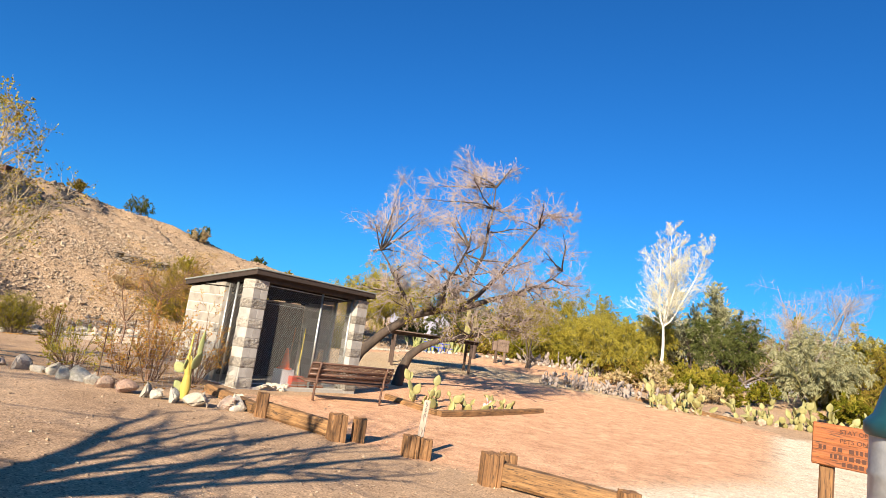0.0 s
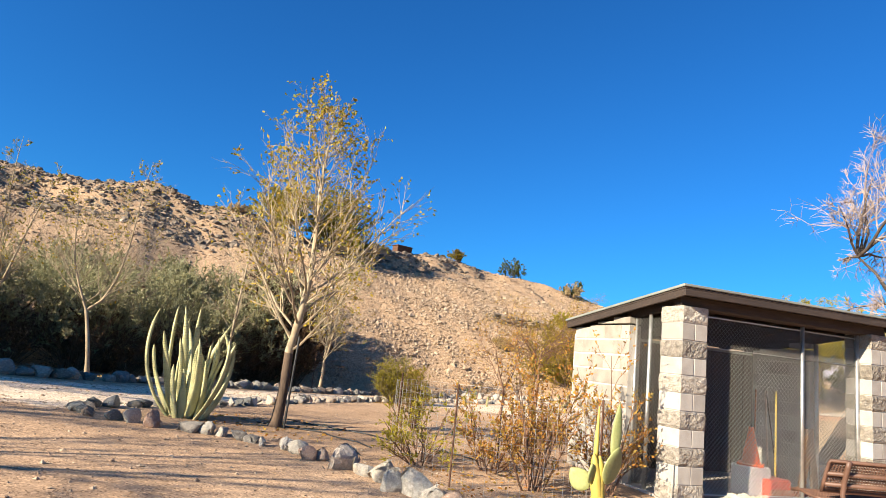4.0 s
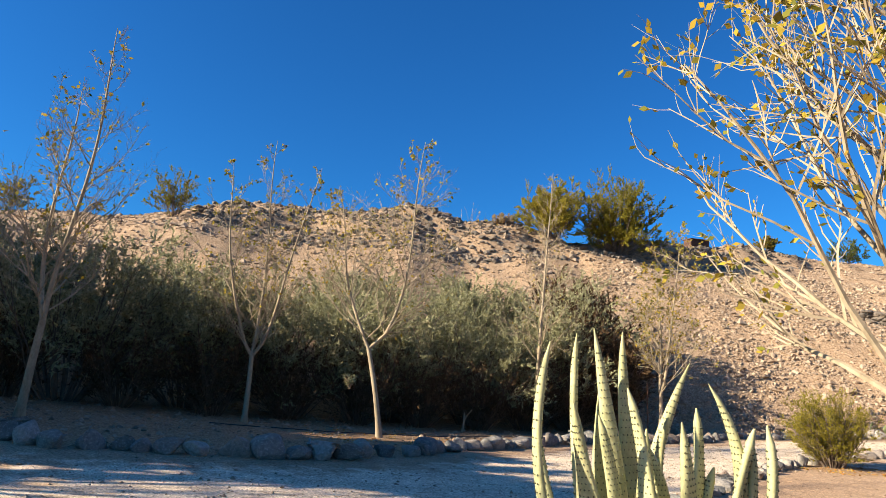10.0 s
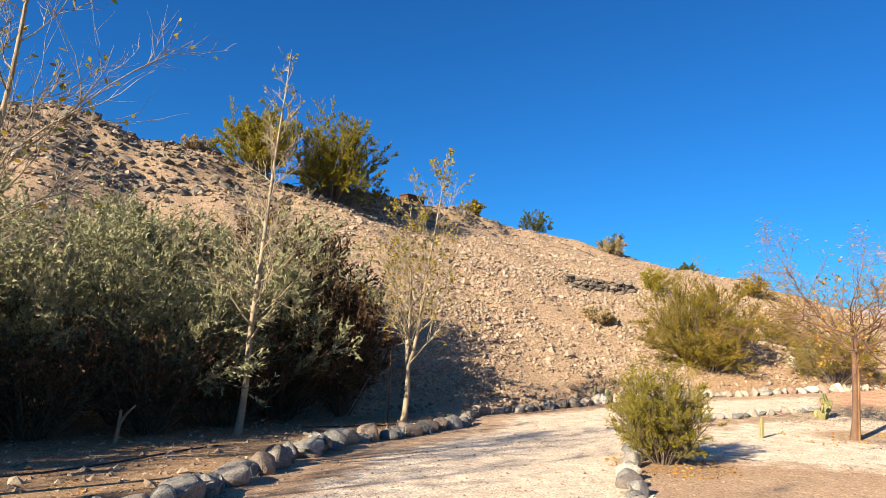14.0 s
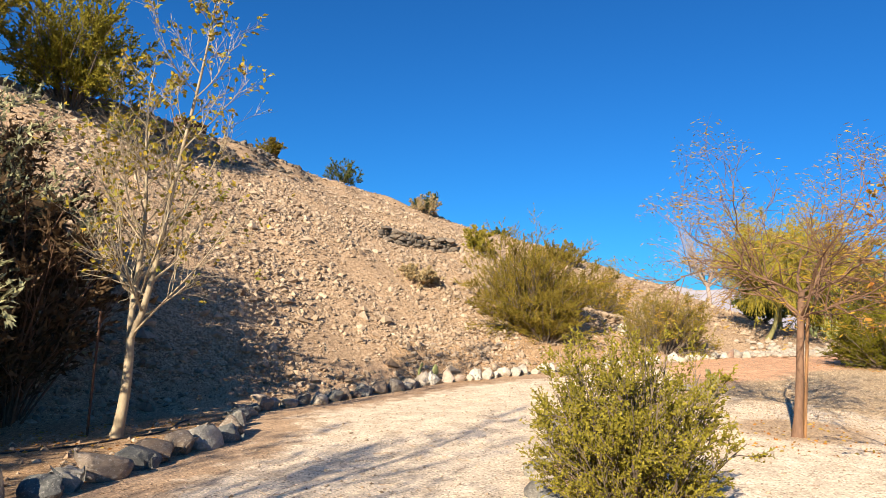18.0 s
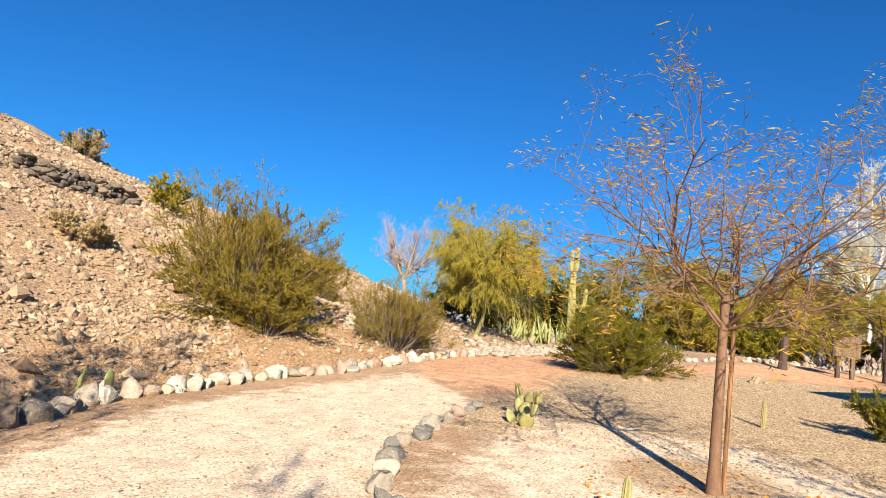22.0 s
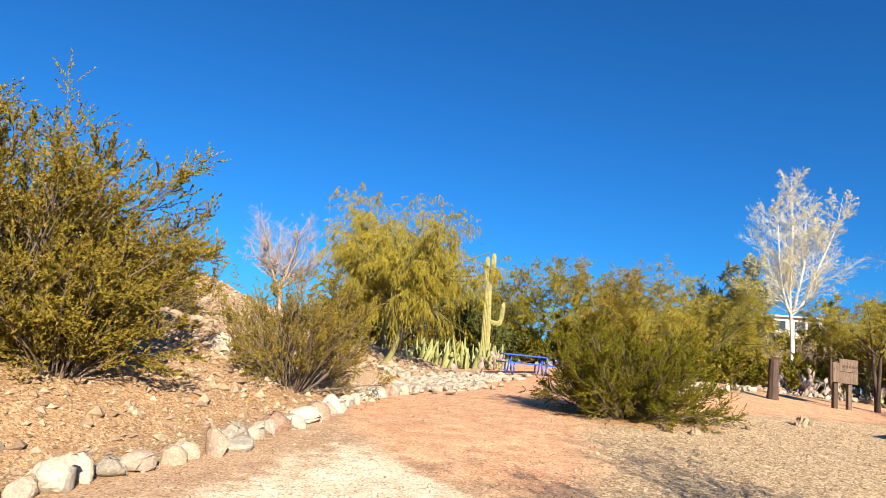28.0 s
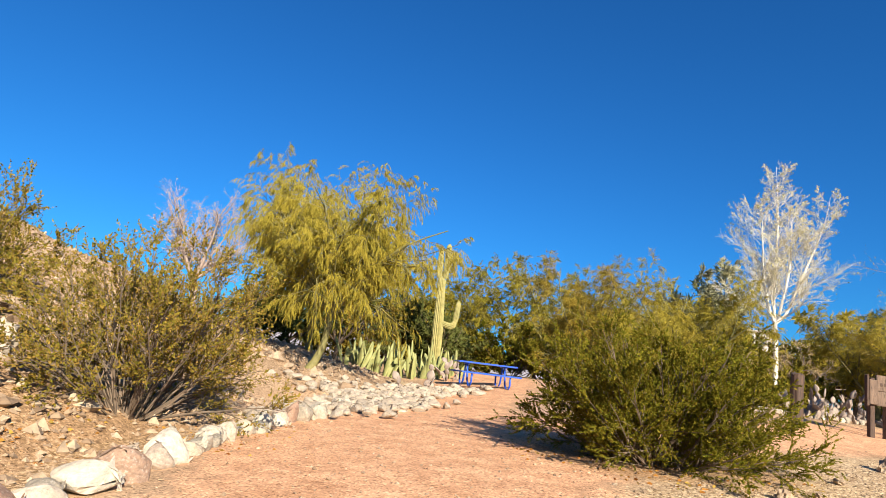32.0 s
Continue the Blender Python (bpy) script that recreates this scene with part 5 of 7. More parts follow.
def saguaro(at, rz, H=5.05, r=0.2):
    """A tall column, pinched where two short columns rise from its top, with one crooked corky side arm."""
    ob = thing("saguaro", at, rz, "tall yellow-green ribbed saguaro with a two-column top and side arm", "cactus")
    n = 30
    t = np.linspace(0, 1, n)
    g = Geo()
    column_cactus(g, np.stack([-0.12 * t, 0 * t, -0.4 + (H * 0.75 + 0.4) * t], 1), rounded(r, n, 0.04) * (0.92 + 0.14 * np.sin(np.pi * t)), 16)
    part("trunk", g, SAGUARO, ob)
    for dx, top, rr in ((-0.125, 0.985, 0.125), (0.135, 1.02, 0.135)):
        g = Geo()
        k = np.linspace(0, 1, 16)
        neck = 1 - 0.4 * np.exp(-k * 9)
        column_cactus(g, np.stack([-0.12 + dx * (0.8 + 0.3 * np.minimum(1, k * 4)), 0 * k, H * (0.735 + (top - 0.735) * k)], 1), rounded(rr, 16, 0.14) * neck, 12)
        part("arm", g, SAGUARO, ob)
    g = Geo()
    p = np.array([(0.05, 0, 1.95), (0.26, 0, 1.88), (0.42, 0, 1.85), (0.54, 0, 1.92), (0.60, 0, 2.10), (0.63, 0, 2.45), (0.66, 0, 2.9)])
    k = np.linspace(0, 1, 22)
    q = np.stack([np.interp(k, np.linspace(0, 1, 7), p[:, i]) for i in range(3)], 1)
    column_cactus(g, q, rounded(0.125, 22, 0.10) * np.interp(k, [0, 0.5, 0.62, 0.75, 1], [1.05, 1.0, 0.75, 1.0, 1.0]), 12)
    part("side_arm", g, SAGUARO, ob, "crooked side arm with a corky base")
    return ob


def upright_pear(at, rz, label, seed, count=18, tall=1.2, width=1.6, mat=None):
    """A dense stand of long upright pads, smaller pads budding at their foot and shoulders."""
    rng = np.random.default_rng(seed)
    ob = thing("prickly_pear", at, rz, label, "cactus", "tall prickly pears below the saguaro")
    for i in range(count):
        a, r = rng.uniform(0, TAU), width / 2 * math.sqrt(rng.random())
        L = tall * rng.uniform(0.45, 1.0)
        g = Geo()
        blade(g, (r * math.cos(a), r * math.sin(a), -0.05), (0.3 * math.cos(a) + rng.normal(0, 0.12), 0.3 * math.sin(a) + rng.normal(0, 0.12), 1), L, rng.uniform(0.17, 0.27), 0.06, (*rng.normal(0, 0.25, 2), 0.2), 10, 8, ref=(math.cos(2.3 * i), math.sin(2.3 * i), 0))
        part("pad", g, mat or CACTUS, ob, smooth=True)
        if i % 2 == 0:
            g = Geo()
            z = L * rng.uniform(0.0, 0.5)
            pad_mesh(g, (r * math.cos(a) * 1.1, r * math.sin(a) * 1.1, z), (math.cos(a + 1), math.sin(a + 1), 1.2), rng.normal(0, 1, 3), 0.34, 0.22, 0.045)
            part("pad", g, mat or CACTUS, ob, smooth=True)
    return ob


def small_column(at, label, h=0.42, r=0.04, mat=None):
    t = np.linspace(0, 1, 10)
    g = Geo()
    column_cactus(g, np.stack([0.02 * t, 0 * t, -0.04 + h * t], 1), rounded(r, 10, 0.2), 9, 0.2)
    return solo("column_cactus", g, mat or CACTUS_YEL, label, "cactus", at=at)


def stone_mesh(seed, mat=None):
    """An angular field stone: the hull of a few random points, its edges worn."""
    rng = np.random.default_rng(seed)
    bm = bmesh.new()
    p = rng.normal(0, 1, (15, 3))
    p /= np.linalg.norm(p, axis=1, keepdims=True)
    p *= rng.uniform(0.85, 1.1, (15, 1))
    for q in p:
        bm.verts.new(q)
    hull = bmesh.ops.convex_hull(bm, input=bm.verts)
    bmesh.ops.delete(bm, geom=[v for v in hull["geom_interior"] if isinstance(v, bmesh.types.BMVert)], context="VERTS")
    bmesh.ops.bevel(bm, geom=bm.edges[:], offset=0.16, segments=2, affect="EDGES", profile=0.5)
    for v in bm.verts:
        if v.co.length > 1.1:
            v.co *= 1.1 / v.co.length
    bmesh.ops.triangulate(bm, faces=bm.faces[:])
    me = bpy.data.meshes.new("stone")
    bm.to_mesh(me)
    bm.free()
    me.materials.append(mat or STONES)
    return me


def wire_cage(at, rz, w, h, label="thin wire mesh cage round a rusty young shrub"):
    """A low cage of thin wire on stakes."""
    ob = thing("wire_cage", at, rz, label, "fence")
    R = w / 2
    k = 64
    a = np.arange(k + 1) * TAU / k
    g = Geo()
    up = np.array([[[R * math.cos(q), R * 0.55 * math.sin(q), -0.02], [R * math.cos(q), R * 0.55 * math.sin(q), h]] for q in a[:-1]])
    g.tubes(up, np.full(up.shape[:2], 0.0015), 3)
    for z in np.linspace(0.02, h, 12):
        g.tubes(np.stack([R * np.cos(a), R * 0.55 * np.sin(a), np.full(k + 1, z)], 1), [np.full(k + 1, 0.0015)], 3)
    part("wire_mesh", g, GALV, ob)
    for q in (0.3, 1.9, 3.4, 4.9):
        g = Geo()
        g.tubes([[R * math.cos(q), R * 0.55 * math.sin(q), -0.1], [R * math.cos(q), R * 0.55 * math.sin(q), h + 0.08]], [[0.012, 0.012]], 6, cap=True)
        part("stake", g, RUST, ob)
    return ob


def mesquite(at, rz, label, seed=21):
    """A big low-forked mesquite, almost bare: dark arching limbs inside a dense haze of fine twigs."""
    rng = np.random.default_rng(seed)
    ob = thing("tree", at, rz, label, "tree")
    g = Geo()
    arcs = [([(0, 0, -0.1), (0.1, 0, 0.55), (0.35, 0, 1.05), (0.7, 0, 1.38), (1.3, 0.05, 1.65), (2.3, 0.1, 1.95), (3.2, 0.1, 2.3)], 0.20, 0.2),
            ([(-2.0, 0.6, -0.1), (-1.5, 0.55, 0.9), (-0.84, 0.5, 1.63), (0.18, 0.4, 2.45), (1.0, 0.35, 2.7), (1.7, 0.3, 2.8), (2.9, 0.2, 3.3)], 0.19, 0.5),
            ([(1.0, 0.35, 2.7), (1.35, 0.2, 3.1), (1.9, 0.1, 3.7), (2.35, 0, 4.8), (2.4, -0.05, 5.6), (2.5, -0.1, 6.4), (2.5, 0, 7.2)], 0.10, 0.2),
            ([(1.7, 0.3, 2.8), (2.3, 0.1, 3.3), (2.9, -0.2, 4.0), (3.25, -0.3, 4.6), (3.7, -0.4, 5.2), (4.1, -0.5, 5.8), (4.4, -0.5, 6.3)], 0.09, 0.2),
            ([(0.18, 0.4, 2.45), (0.0, 0.35, 2.8), (-0.2, 0.3, 3.1), (-0.5, 0.2, 3.5), (-0.7, 0.1, 3.8), (-0.9, 0, 4.1), (-1.2, 0, 4.5)], 0.08, 0.25),
            ([(2.9, 0.2, 3.3), (3.2, 0.2, 3.45), (3.6, 0.2, 3.6), (4.0, 0.25, 3.8), (4.4, 0.3, 4.0), (4.8, 0.3, 4.3), (5.1, 0.3, 4.6)], 0.075, 0.25),
            ([(1.0, 0.35, 2.7), (1.15, 0.8, 3.0), (1.3, 1.2, 3.3), (1.4, 1.6, 3.6), (1.5, 2.0, 3.9), (1.7, 2.3, 4.1), (1.8, 2.6, 4.3)], 0.08, 0.25),
            ([(1.0, 0.35, 2.7), (1.2, -0.2, 3.0), (1.3, -0.8, 3.4), (1.5, -1.4, 3.8), (1.7, -1.8, 4.1), (1.9, -2.1, 4.4), (2.0, -2.4, 4.6)], 0.08, 0.25)]
    main = np.array([p for p, _, _ in arcs], float)
    for p, r, end in arcs:
        g.tubes(np.array(p, float) + rng.normal(0, 0.02, (7, 3)), [r * np.linspace(1, end, 7)], 10)
    # branches reach from the nearest limb to places all over a broad dome
    n = 112
    t, a, c = rng.uniform(0.55, 1.0, n), np.arange(n) * 2.4, -0.92 + 1.92 * np.linspace(0, 1, n) ** 1.45
    wide = np.sqrt(1 - c * c * 0.97)
    ends = np.stack([1.95 + 3.95 * t * wide * np.cos(a), 3.2 * t * wide * np.sin(a), 4.05 + np.where(c > 0, 4.6, 2.1) * t * c], 1)
    knots = main[:, 2:].reshape(-1, 3)
    knots = knots[knots[:, 2] > 1.9]
    cost = np.linalg.norm(ends[:, None] - knots[None], axis=2) + 0.6 * np.maximum(0, knots[None, :, 2] - ends[:, None, 2] + 0.4)
    starts = knots[cost.argmin(1)]
    P = lines(rng, starts, ends - starts, np.linalg.norm(ends - starts, axis=1), 9, 0.12, 0.0)
    R = np.linspace(0.036, 0.009, 9)[None] * rng.uniform(0.7, 1.2, (n, 1))
    g.tubes(P, R, 6)
    part("trunk", g, BARK_DARK, ob, smooth=True)
    g = Geo()
    Q, S = shoots(rng, P, R, 8, 0.15, 1.0, 0.8, 0.55, 6, 0.17, 0.03)
    g.tubes(Q, S * 0.9, 4)
    Q2, S2 = shoots(rng, Q, S, 6, 0.1, 1.0, 0.75, 0.5, 4, 0.18, 0.02, least=0.0065)
    g.tubes(Q2, S2, 3)
    Q3, S3 = shoots(rng, Q2, S2, 5, 0.1, 1.0, 0.7, 0.7, 3, 0.18, -0.04, least=0.0055)
    g.tubes(Q3, S3, 3)
    part("branchwork", g, TWIG_PALE, ob, "haze of bare grey-tan twigs")
    g = Geo()
    low = Q2[(Q2[:, 0, 2] < 3.3) & (rng.random(len(Q2)) < 0.5)]
    pos, d = on_lines(rng, low, 5)
    g.leaves(rng, pos, d, 0.10, 3, jitter=0.6, droop=0.5)
    part("crown", g, LEAF_OLIVE, ob, "few dull olive leaves along the low limbs")
    return ob


# ---------------------------------------------------------------- lie of the land
FOOT = np.array([(-27, -14), (-27, 0), (-26, 8), (-24.6, 14), (-24, 18), (-22.6, 22), (-20.7, 25.2), (-19.7, 28.5), (-18.1, 31), (-15.7, 33), (-13.7, 35), (-11.6, 37.5), (-9.6, 39.8), (-6.6, 42.0), (-4, 45), (-2, 52), (0, 60)], float)
RIDGE = np.array([(-50, -14, 7.0), (-48, -2, 7.1), (-46, 6, 7.5), (-43.2, 12.4, 8.7), (-41.2, 16.6, 8.25), (-38.8, 21.8, 8.9), (-37.6, 24.2, 8.15), (-36.4, 27, 8.25), (-35, 30, 7.2), (-33.8, 36, 7.6), (-33.3, 41.5, 8.0), (-32.5, 47, 8.1), (-30.6, 51.6, 7.8), (-26, 53.8, 6.5), (-20.8, 56.2, 5.2), (-11.5, 58, 2.6), (-5, 60, 0.3)], float)


def plain(x, y):
    """The gently dished ground without the hill."""
    x = np.clip(x, -22, 1.8)
    y = np.clip(y, -2, 33 + 6 * np.clip((x + 5) / 6, 0, 1))
    X, Y = (x + 8) / 10, (y - 18) / 10
    return 0.00467 * x - 0.00326 * y - 1.171 - 0.2012 * X * X + 0.2726 * X * Y + 0.1981 * Y * Y


def nearest(line, x, y):
    """Distance to a polyline, and the height (third column) there."""
    best, hgt = np.full(x.shape, 1e9), np.zeros(x.shape)
    for a, b in zip(line[:-1], line[1:]):
        d = b[:2] - a[:2]
        t = np.clip(((x - a[0]) * d[0] + (y - a[1]) * d[1]) / (d @ d), 0, 1)
        q = np.hypot(x - a[0] - t * d[0], y - a[1] - t * d[1])
        near = q < best
        best = np.where(near, q, best)
        if line.shape[1] > 2:
            hgt = np.where(near, a[2] + t * (b[2] - a[2]), hgt)
    return best, hgt


def inside(poly, x, y):
    c = np.zeros(x.shape, bool)
    for (x0, y0), (x1, y1) in zip(poly, np.roll(poly, -1, 0)):
        with np.errstate(divide="ignore", invalid="ignore"):
            cut = ((y0 > y) != (y1 > y)) & (x < (x1 - x0) * (y - y0) / (y1 - y0 + 1e-12) + x0)
        c ^= cut
    return c


SLOPE = np.concatenate([FOOT, RIDGE[::-1, :2]])
BEHIND = np.concatenate([RIDGE[:, :2], np.array([(-5, 400), (-400, 400), (-400, -14)])])


def land(x, y, rough=True):
    """Height of the ground, hill included."""
    x, y = np.asarray(x, float), np.asarray(y, float)
    base = plain(x, y)
    df, _ = nearest(FOOT, x, y)
    dr, hr = nearest(RIDGE, x, y)
    on, back = inside(SLOPE, x, y), inside(BEHIND, x, y)
    f = df / (df + dr + 1e-6)
    f = f + 0.05 * np.sin(np.pi * f)
    z = np.where(on, base + (hr - base) * f, base)
    z = np.where(back, np.maximum(hr - 0.06 * dr, base), z)
    # broken ledges under the crest
    cap = np.clip((y - 31) / 3, 0, 1) * np.clip((52 - y) / 4, 0, 1)
    drop = np.clip((dr - 0.9 - 0.35 * np.sin(y * 1.7)) / 0.7, 0, 1) * np.clip((8 - dr) / 6, 0, 1)
    z = np.where(on, z - 0.55 * cap * drop, z)
    cap = np.clip((y - 10) / 3, 0, 1) * np.clip((31 - y) / 3, 0, 1)
    drop = np.clip((dr - 1.6 - 0.7 * np.sin(y * 1.1)) / 0.8, 0, 1) * np.clip((9 - dr) / 5, 0, 1)
    z = np.where(on, z - 0.6 * cap * drop, z)
    if rough:
        w = np.where(on | back, np.clip(df / 3, 0, 1), 0)
        z = z + w * (0.22 * np.sin(x * 0.55 + 1.3 * np.sin(y * 0.31)) * np.sin(y * 0.47 + 0.8) + 0.08 * np.sin(x * 1.7 + y * 0.9) * np.sin(y * 1.9 - x * 0.4))
    return z


def gz(x, y):
    return float(land(np.array([x]), np.array([y]))[0])


def on(x, y, dz=0.0):
    return (x, y, gz(x, y) + dz)


OUTER = np.array([(-22.7, 4.2), (-19.8, 5.1), (-18, 5.6), (-16.5, 6.0), (-15.9, 6.6), (-15.65, 8.1), (-15.45, 9.2), (-15.6, 10.3), (-16, 11.4), (-16.6, 12.4), (-17, 13.4), (-17.45, 14.4), (-18.3, 16.1), (-18.85, 17.8), (-18.95, 19.6), (-18.95, 20.8), (-19.2, 22.1), (-20.05, 23.8), (-20.05, 24.8), (-19.5, 25.8), (-19.1, 27.2), (-18.35, 29.1), (-17.1, 30.5), (-16, 31.6), (-15.1, 32.1), (-14.2, 33), (-13.3, 34.1), (-12.5, 35.2), (-11.6, 36.4), (-10.7, 37.3), (-9.9, 38.0)], float)
INNER = np.array([(-1.9, 10.2), (-2.9, 9.66), (-3.8, 9.6), (-4.9, 9.9), (-6.1, 10.05), (-7.1, 10.0), (-8.0, 9.7), (-8.7, 9.05), (-9.3, 8.6), (-9.9, 8.5), (-10.35, 9.2), (-10.9, 10.5), (-11.6, 12.1), (-12.1, 13.2), (-12.9, 14.7), (-13.6, 16.3), (-14.2, 17.8), (-14.6, 19.0), (-15.1, 20.8), (-15.0, 22.3), (-15.2, 24.3), (-14.85, 25.8), (-14.05, 27.1), (-12.7, 28.85)], float)


def grid(x0, x1, y0, y1, step):
    xs, ys = np.arange(x0, x1 + step / 2, step), np.arange(y0, y1 + step / 2, step)
    X, Y = np.meshgrid(xs, ys)
    n, m = X.shape
    i = np.arange((n - 1))[:, None] * m + np.arange(m - 1)[None]
    return X.ravel(), Y.ravel(), np.stack([i, i + 1, i + m + 1, i + m], -1).reshape(-1, 4)


def soft(d, w):
    return np.clip(0.5 + d / w, 0, 1)


def build_ground():
    # one sheet: fine near the walk, coarser to the horizon
    def spread(lo, hi, step, far):
        mid = np.arange(lo, hi + step / 2, step)
        k = np.cumsum(step * 1.22 ** np.arange(1, 34))
        k = k[k < far]
        return np.concatenate([lo - k[::-1], mid, hi + k])
    xs, ys = spread(-52, 24, 0.34, 2600), spread(-8, 62, 0.34, 2600)
    X, Y = np.meshgrid(xs, ys)
    n, m = X.shape
    x, y = X.ravel(), Y.ravel()
    z = land(x, y)
    far = np.hypot(x + 10, y - 22)
    z = z - np.clip((far - 90) / 400, 0, 1) * 3 * (z < 3)
    i = np.arange(n - 1)[:, None] * m + np.arange(m - 1)[None]
    g = Geo()
    g.add(np.stack([x, y, z], 1), np.stack([i, i + 1, i + m + 1, i + m], -1).reshape(-1, 4))
    me = g.mesh("ground", GROUND, True)
    df, _ = nearest(FOOT, x, y)
    hill = inside(SLOPE, x, y) | inside(BEHIND, x, y)
    sd = np.where(hill, df, -df)
    do, _ = nearest(OUTER, x, y)
    di, _ = nearest(INNER, x, y)
    lane = np.concatenate([OUTER[3:29], np.array([(-12.5, 33.6), (-12.9, 31.2)]), INNER[::-1][:16]])
    pale = np.where(inside(lane, x, y), 1.0, 0.0)
    red_a = np.array([(-12.2, 35.2), (-12.7, 33.4), (-12.8, 31.2), (-12.0, 29.9), (-10.6, 30.9), (-9.6, 32.6), (-8.2, 33.6), (-4.8, 34.2), (-2.5, 34.0), (1, 33.2), (12, 32.3), (12, 36.2), (2, 37), (-4, 36.5), (-5.5, 39), (0, 44), (6, 52), (2, 54), (-4, 44), (-7, 41), (-10, 38.5), (-12, 36)], float)
    red_b = np.array([(-2.2, 11.4), (-1.2, 10.2), (1, 9.4), (2.6, 8.7), (4.2, 8.6), (9, 12), (13, 24), (6, 28.5), (0, 28), (-1.5, 20), (-1.2, 16), (-2.6, 12.6)], float)
    def zone(poly, w):
        d = np.full(len(x), 1e9)
        dd, _ = nearest(np.concatenate([poly, poly[:1]]), x, y)
        return soft(np.where(inside(poly, x, y), dd, -dd), w)
    lay = {
        "rubble": soft(sd - 0.6, 1.6),
        "pale": zone(lane, 0.8) * 0.95 * (0.32 + 0.68 * np.clip((do - 0.6) / 1.4, 0, 1)),
        "red": np.maximum(zone(red_a, 2.2), zone(red_b, 2.0)),
        "gravel": np.clip(zone(np.array([(-14, 27.5), (-9.6, 24), (3, 24), (10, 30), (2, 33.0), (-4.8, 34.2), (-9.2, 33.0), (-12, 30)], float), 2.0) + np.where(inside(np.concatenate([OUTER, FOOT[::-1]]), x, y), np.clip((y - 23) / 2, 0, 1), 0), 0, 1),
        "litter_shade": np.zeros(len(x)),
    }
    for cx, cy, r in ((-16.5, 34.6, 1.8), (-17.0, 32.6, 1.6), (-15.2, 33.8, 1.5), (-13.2, 36.6, 1.5), (-6.9, 34.2, 1.5), (-14.1, 19.4, 0.8), (-9.0, 11.3, 0.7), (-18.5, 30.5, 1.4), (-14.6, 35.2, 1.2), (-23.5, 12.5, 2.4), (-23.5, 17, 2.2), (-22.5, 8, 2.2), (-20.0, 7.4, 1.7), (-19.4, 10.4, 1.8), (-20.4, 14.0, 1.8), (-21.2, 18.5, 1.4), (-11.8, 24.7, 0.9)):
        lay["litter_shade"] = np.maximum(lay["litter_shade"], soft(r - np.hypot(x - cx, y - cy), 1.2))
    # brown litter under the hedge, spread wider to put its shade into the ground colour
    bed = np.concatenate([OUTER[:19], np.array([(-22.5, 22.5), (-24.4, 16), (-26, 8), (-27, 0), (-24, -4)])])
    lay["litter_shade"] = np.maximum(lay["litter_shade"], zone(bed, 0.8) * 0.9)
    inner = np.array([(-14.8, 19.6), (-15.1, 22.4), (-14.9, 25.4), (-12.2, 28.4), (-9.2, 26), (-9.6, 21)], float)
    lay["pale"] = np.maximum(lay["pale"], zone(inner, 2.4) * 0.7)
    bend = np.array([(-18, 6.2), (-15.5, 6.4), (-15.4, 9.5), (-12, 12), (-10.4, 9), (-9.5, 8), (-8, 6.5), (-8, 3.5), (-16, 3.0)], float)
    lay["pale"] = np.maximum(lay["pale"], zone(bend, 2.0) * 0.52)
    sand = np.array([(2.6, 8.7), (6.5, 5.0), (14, 10), (16, 24), (12, 23), (7.5, 13.5)], float)
    lay["pale"] = np.maximum(lay["pale"], zone(sand, 3.0) * 0.85)
    lay["red"] = lay["red"] * (1 - 0.75 * zone(sand, 4.0))
    for name, val in lay.items():
        me.attributes.new(name, "FLOAT", "POINT").data.foreach_set("value", val.astype(np.float32))
    ob = new("ground", me)
    tagged(ob, "sandy desert ground with red gravel paths and a stony hillside", "ground", kind="structure")


build_ground()
# ---------------------------------------------------------------- shed, bench and the start of the walk
SHED = (-3.25, 13.03)
SHED_RZ = 60.0
shed((*SHED, gz(*SHED) + 0.02), SHED_RZ)


def in_shed(x, y, z=0.04):
    p = pose(*SHED, gz(*SHED) + 0.02, 0, 0, SHED_RZ) @ Vector((x, y, z))
    return tuple(p)


cone(in_shed(1.75, 0.55, 0.42), 10)
g = Geo()
g.box(-0.2, 0.2, -0.17, 0.17, 0, 0.40, 0.02)
solo("storage_box", g, WHITE, "white plastic storage box inside the shed", "box", at=in_shed(1.75, 0.55, 0.02), rz=SHED_RZ)
g = Geo()
g.box(-0.22, 0.22, -0.14, 0.14, 0, 0.26, 0.02)
solo("fuel_can", g, RED_PLASTIC, "low red plastic crate inside the shed", "crate", at=in_shed(2.0, 0.42, 0.02), rz=SHED_RZ + 6)
broom(in_shed(2.15, 0.5, 0.02), SHED_RZ, YELLOW, (0.12, 0.1))
broom(in_shed(1.98, 0.72, 0.02), SHED_RZ, ORANGE_WOOD, (0.18, 0.14), label="long wooden rake leaning inside the shed")
for i in range(9):
    g = Geo()
    g.box(-0.10, 0.10, -0.05, 0.05, 0, 0.065, 0.006)
    solo("brick", g, BRICK, "red clay brick lying at the foot of the fence", "brick", "bricks by the fence", at=in_shed(1.9 + 0.22 * (i % 5), 0.30, 0.02 + 0.067 * (i // 5)), rz=SHED_RZ + RNG.uniform(-4, 4))
for i in range(4):
    g = Geo()
    g.rocks(np.random.default_rng(40 + i), np.zeros((1, 3)), [0.13], 0.6, base=2)
    solo("stone", g, WHITE_ROCK, "pale rock lying beside the shed fence", "stone", "rocks by the fence", at=in_shed(0.75 + 0.24 * i, 0.05 + 0.05 * (i % 2), 0.03))
broom(in_shed(2.3, 0.75, 0.02), SHED_RZ, PALE_WOOD, (0.10, 0.16), label="long pale rake leaning inside the shed")
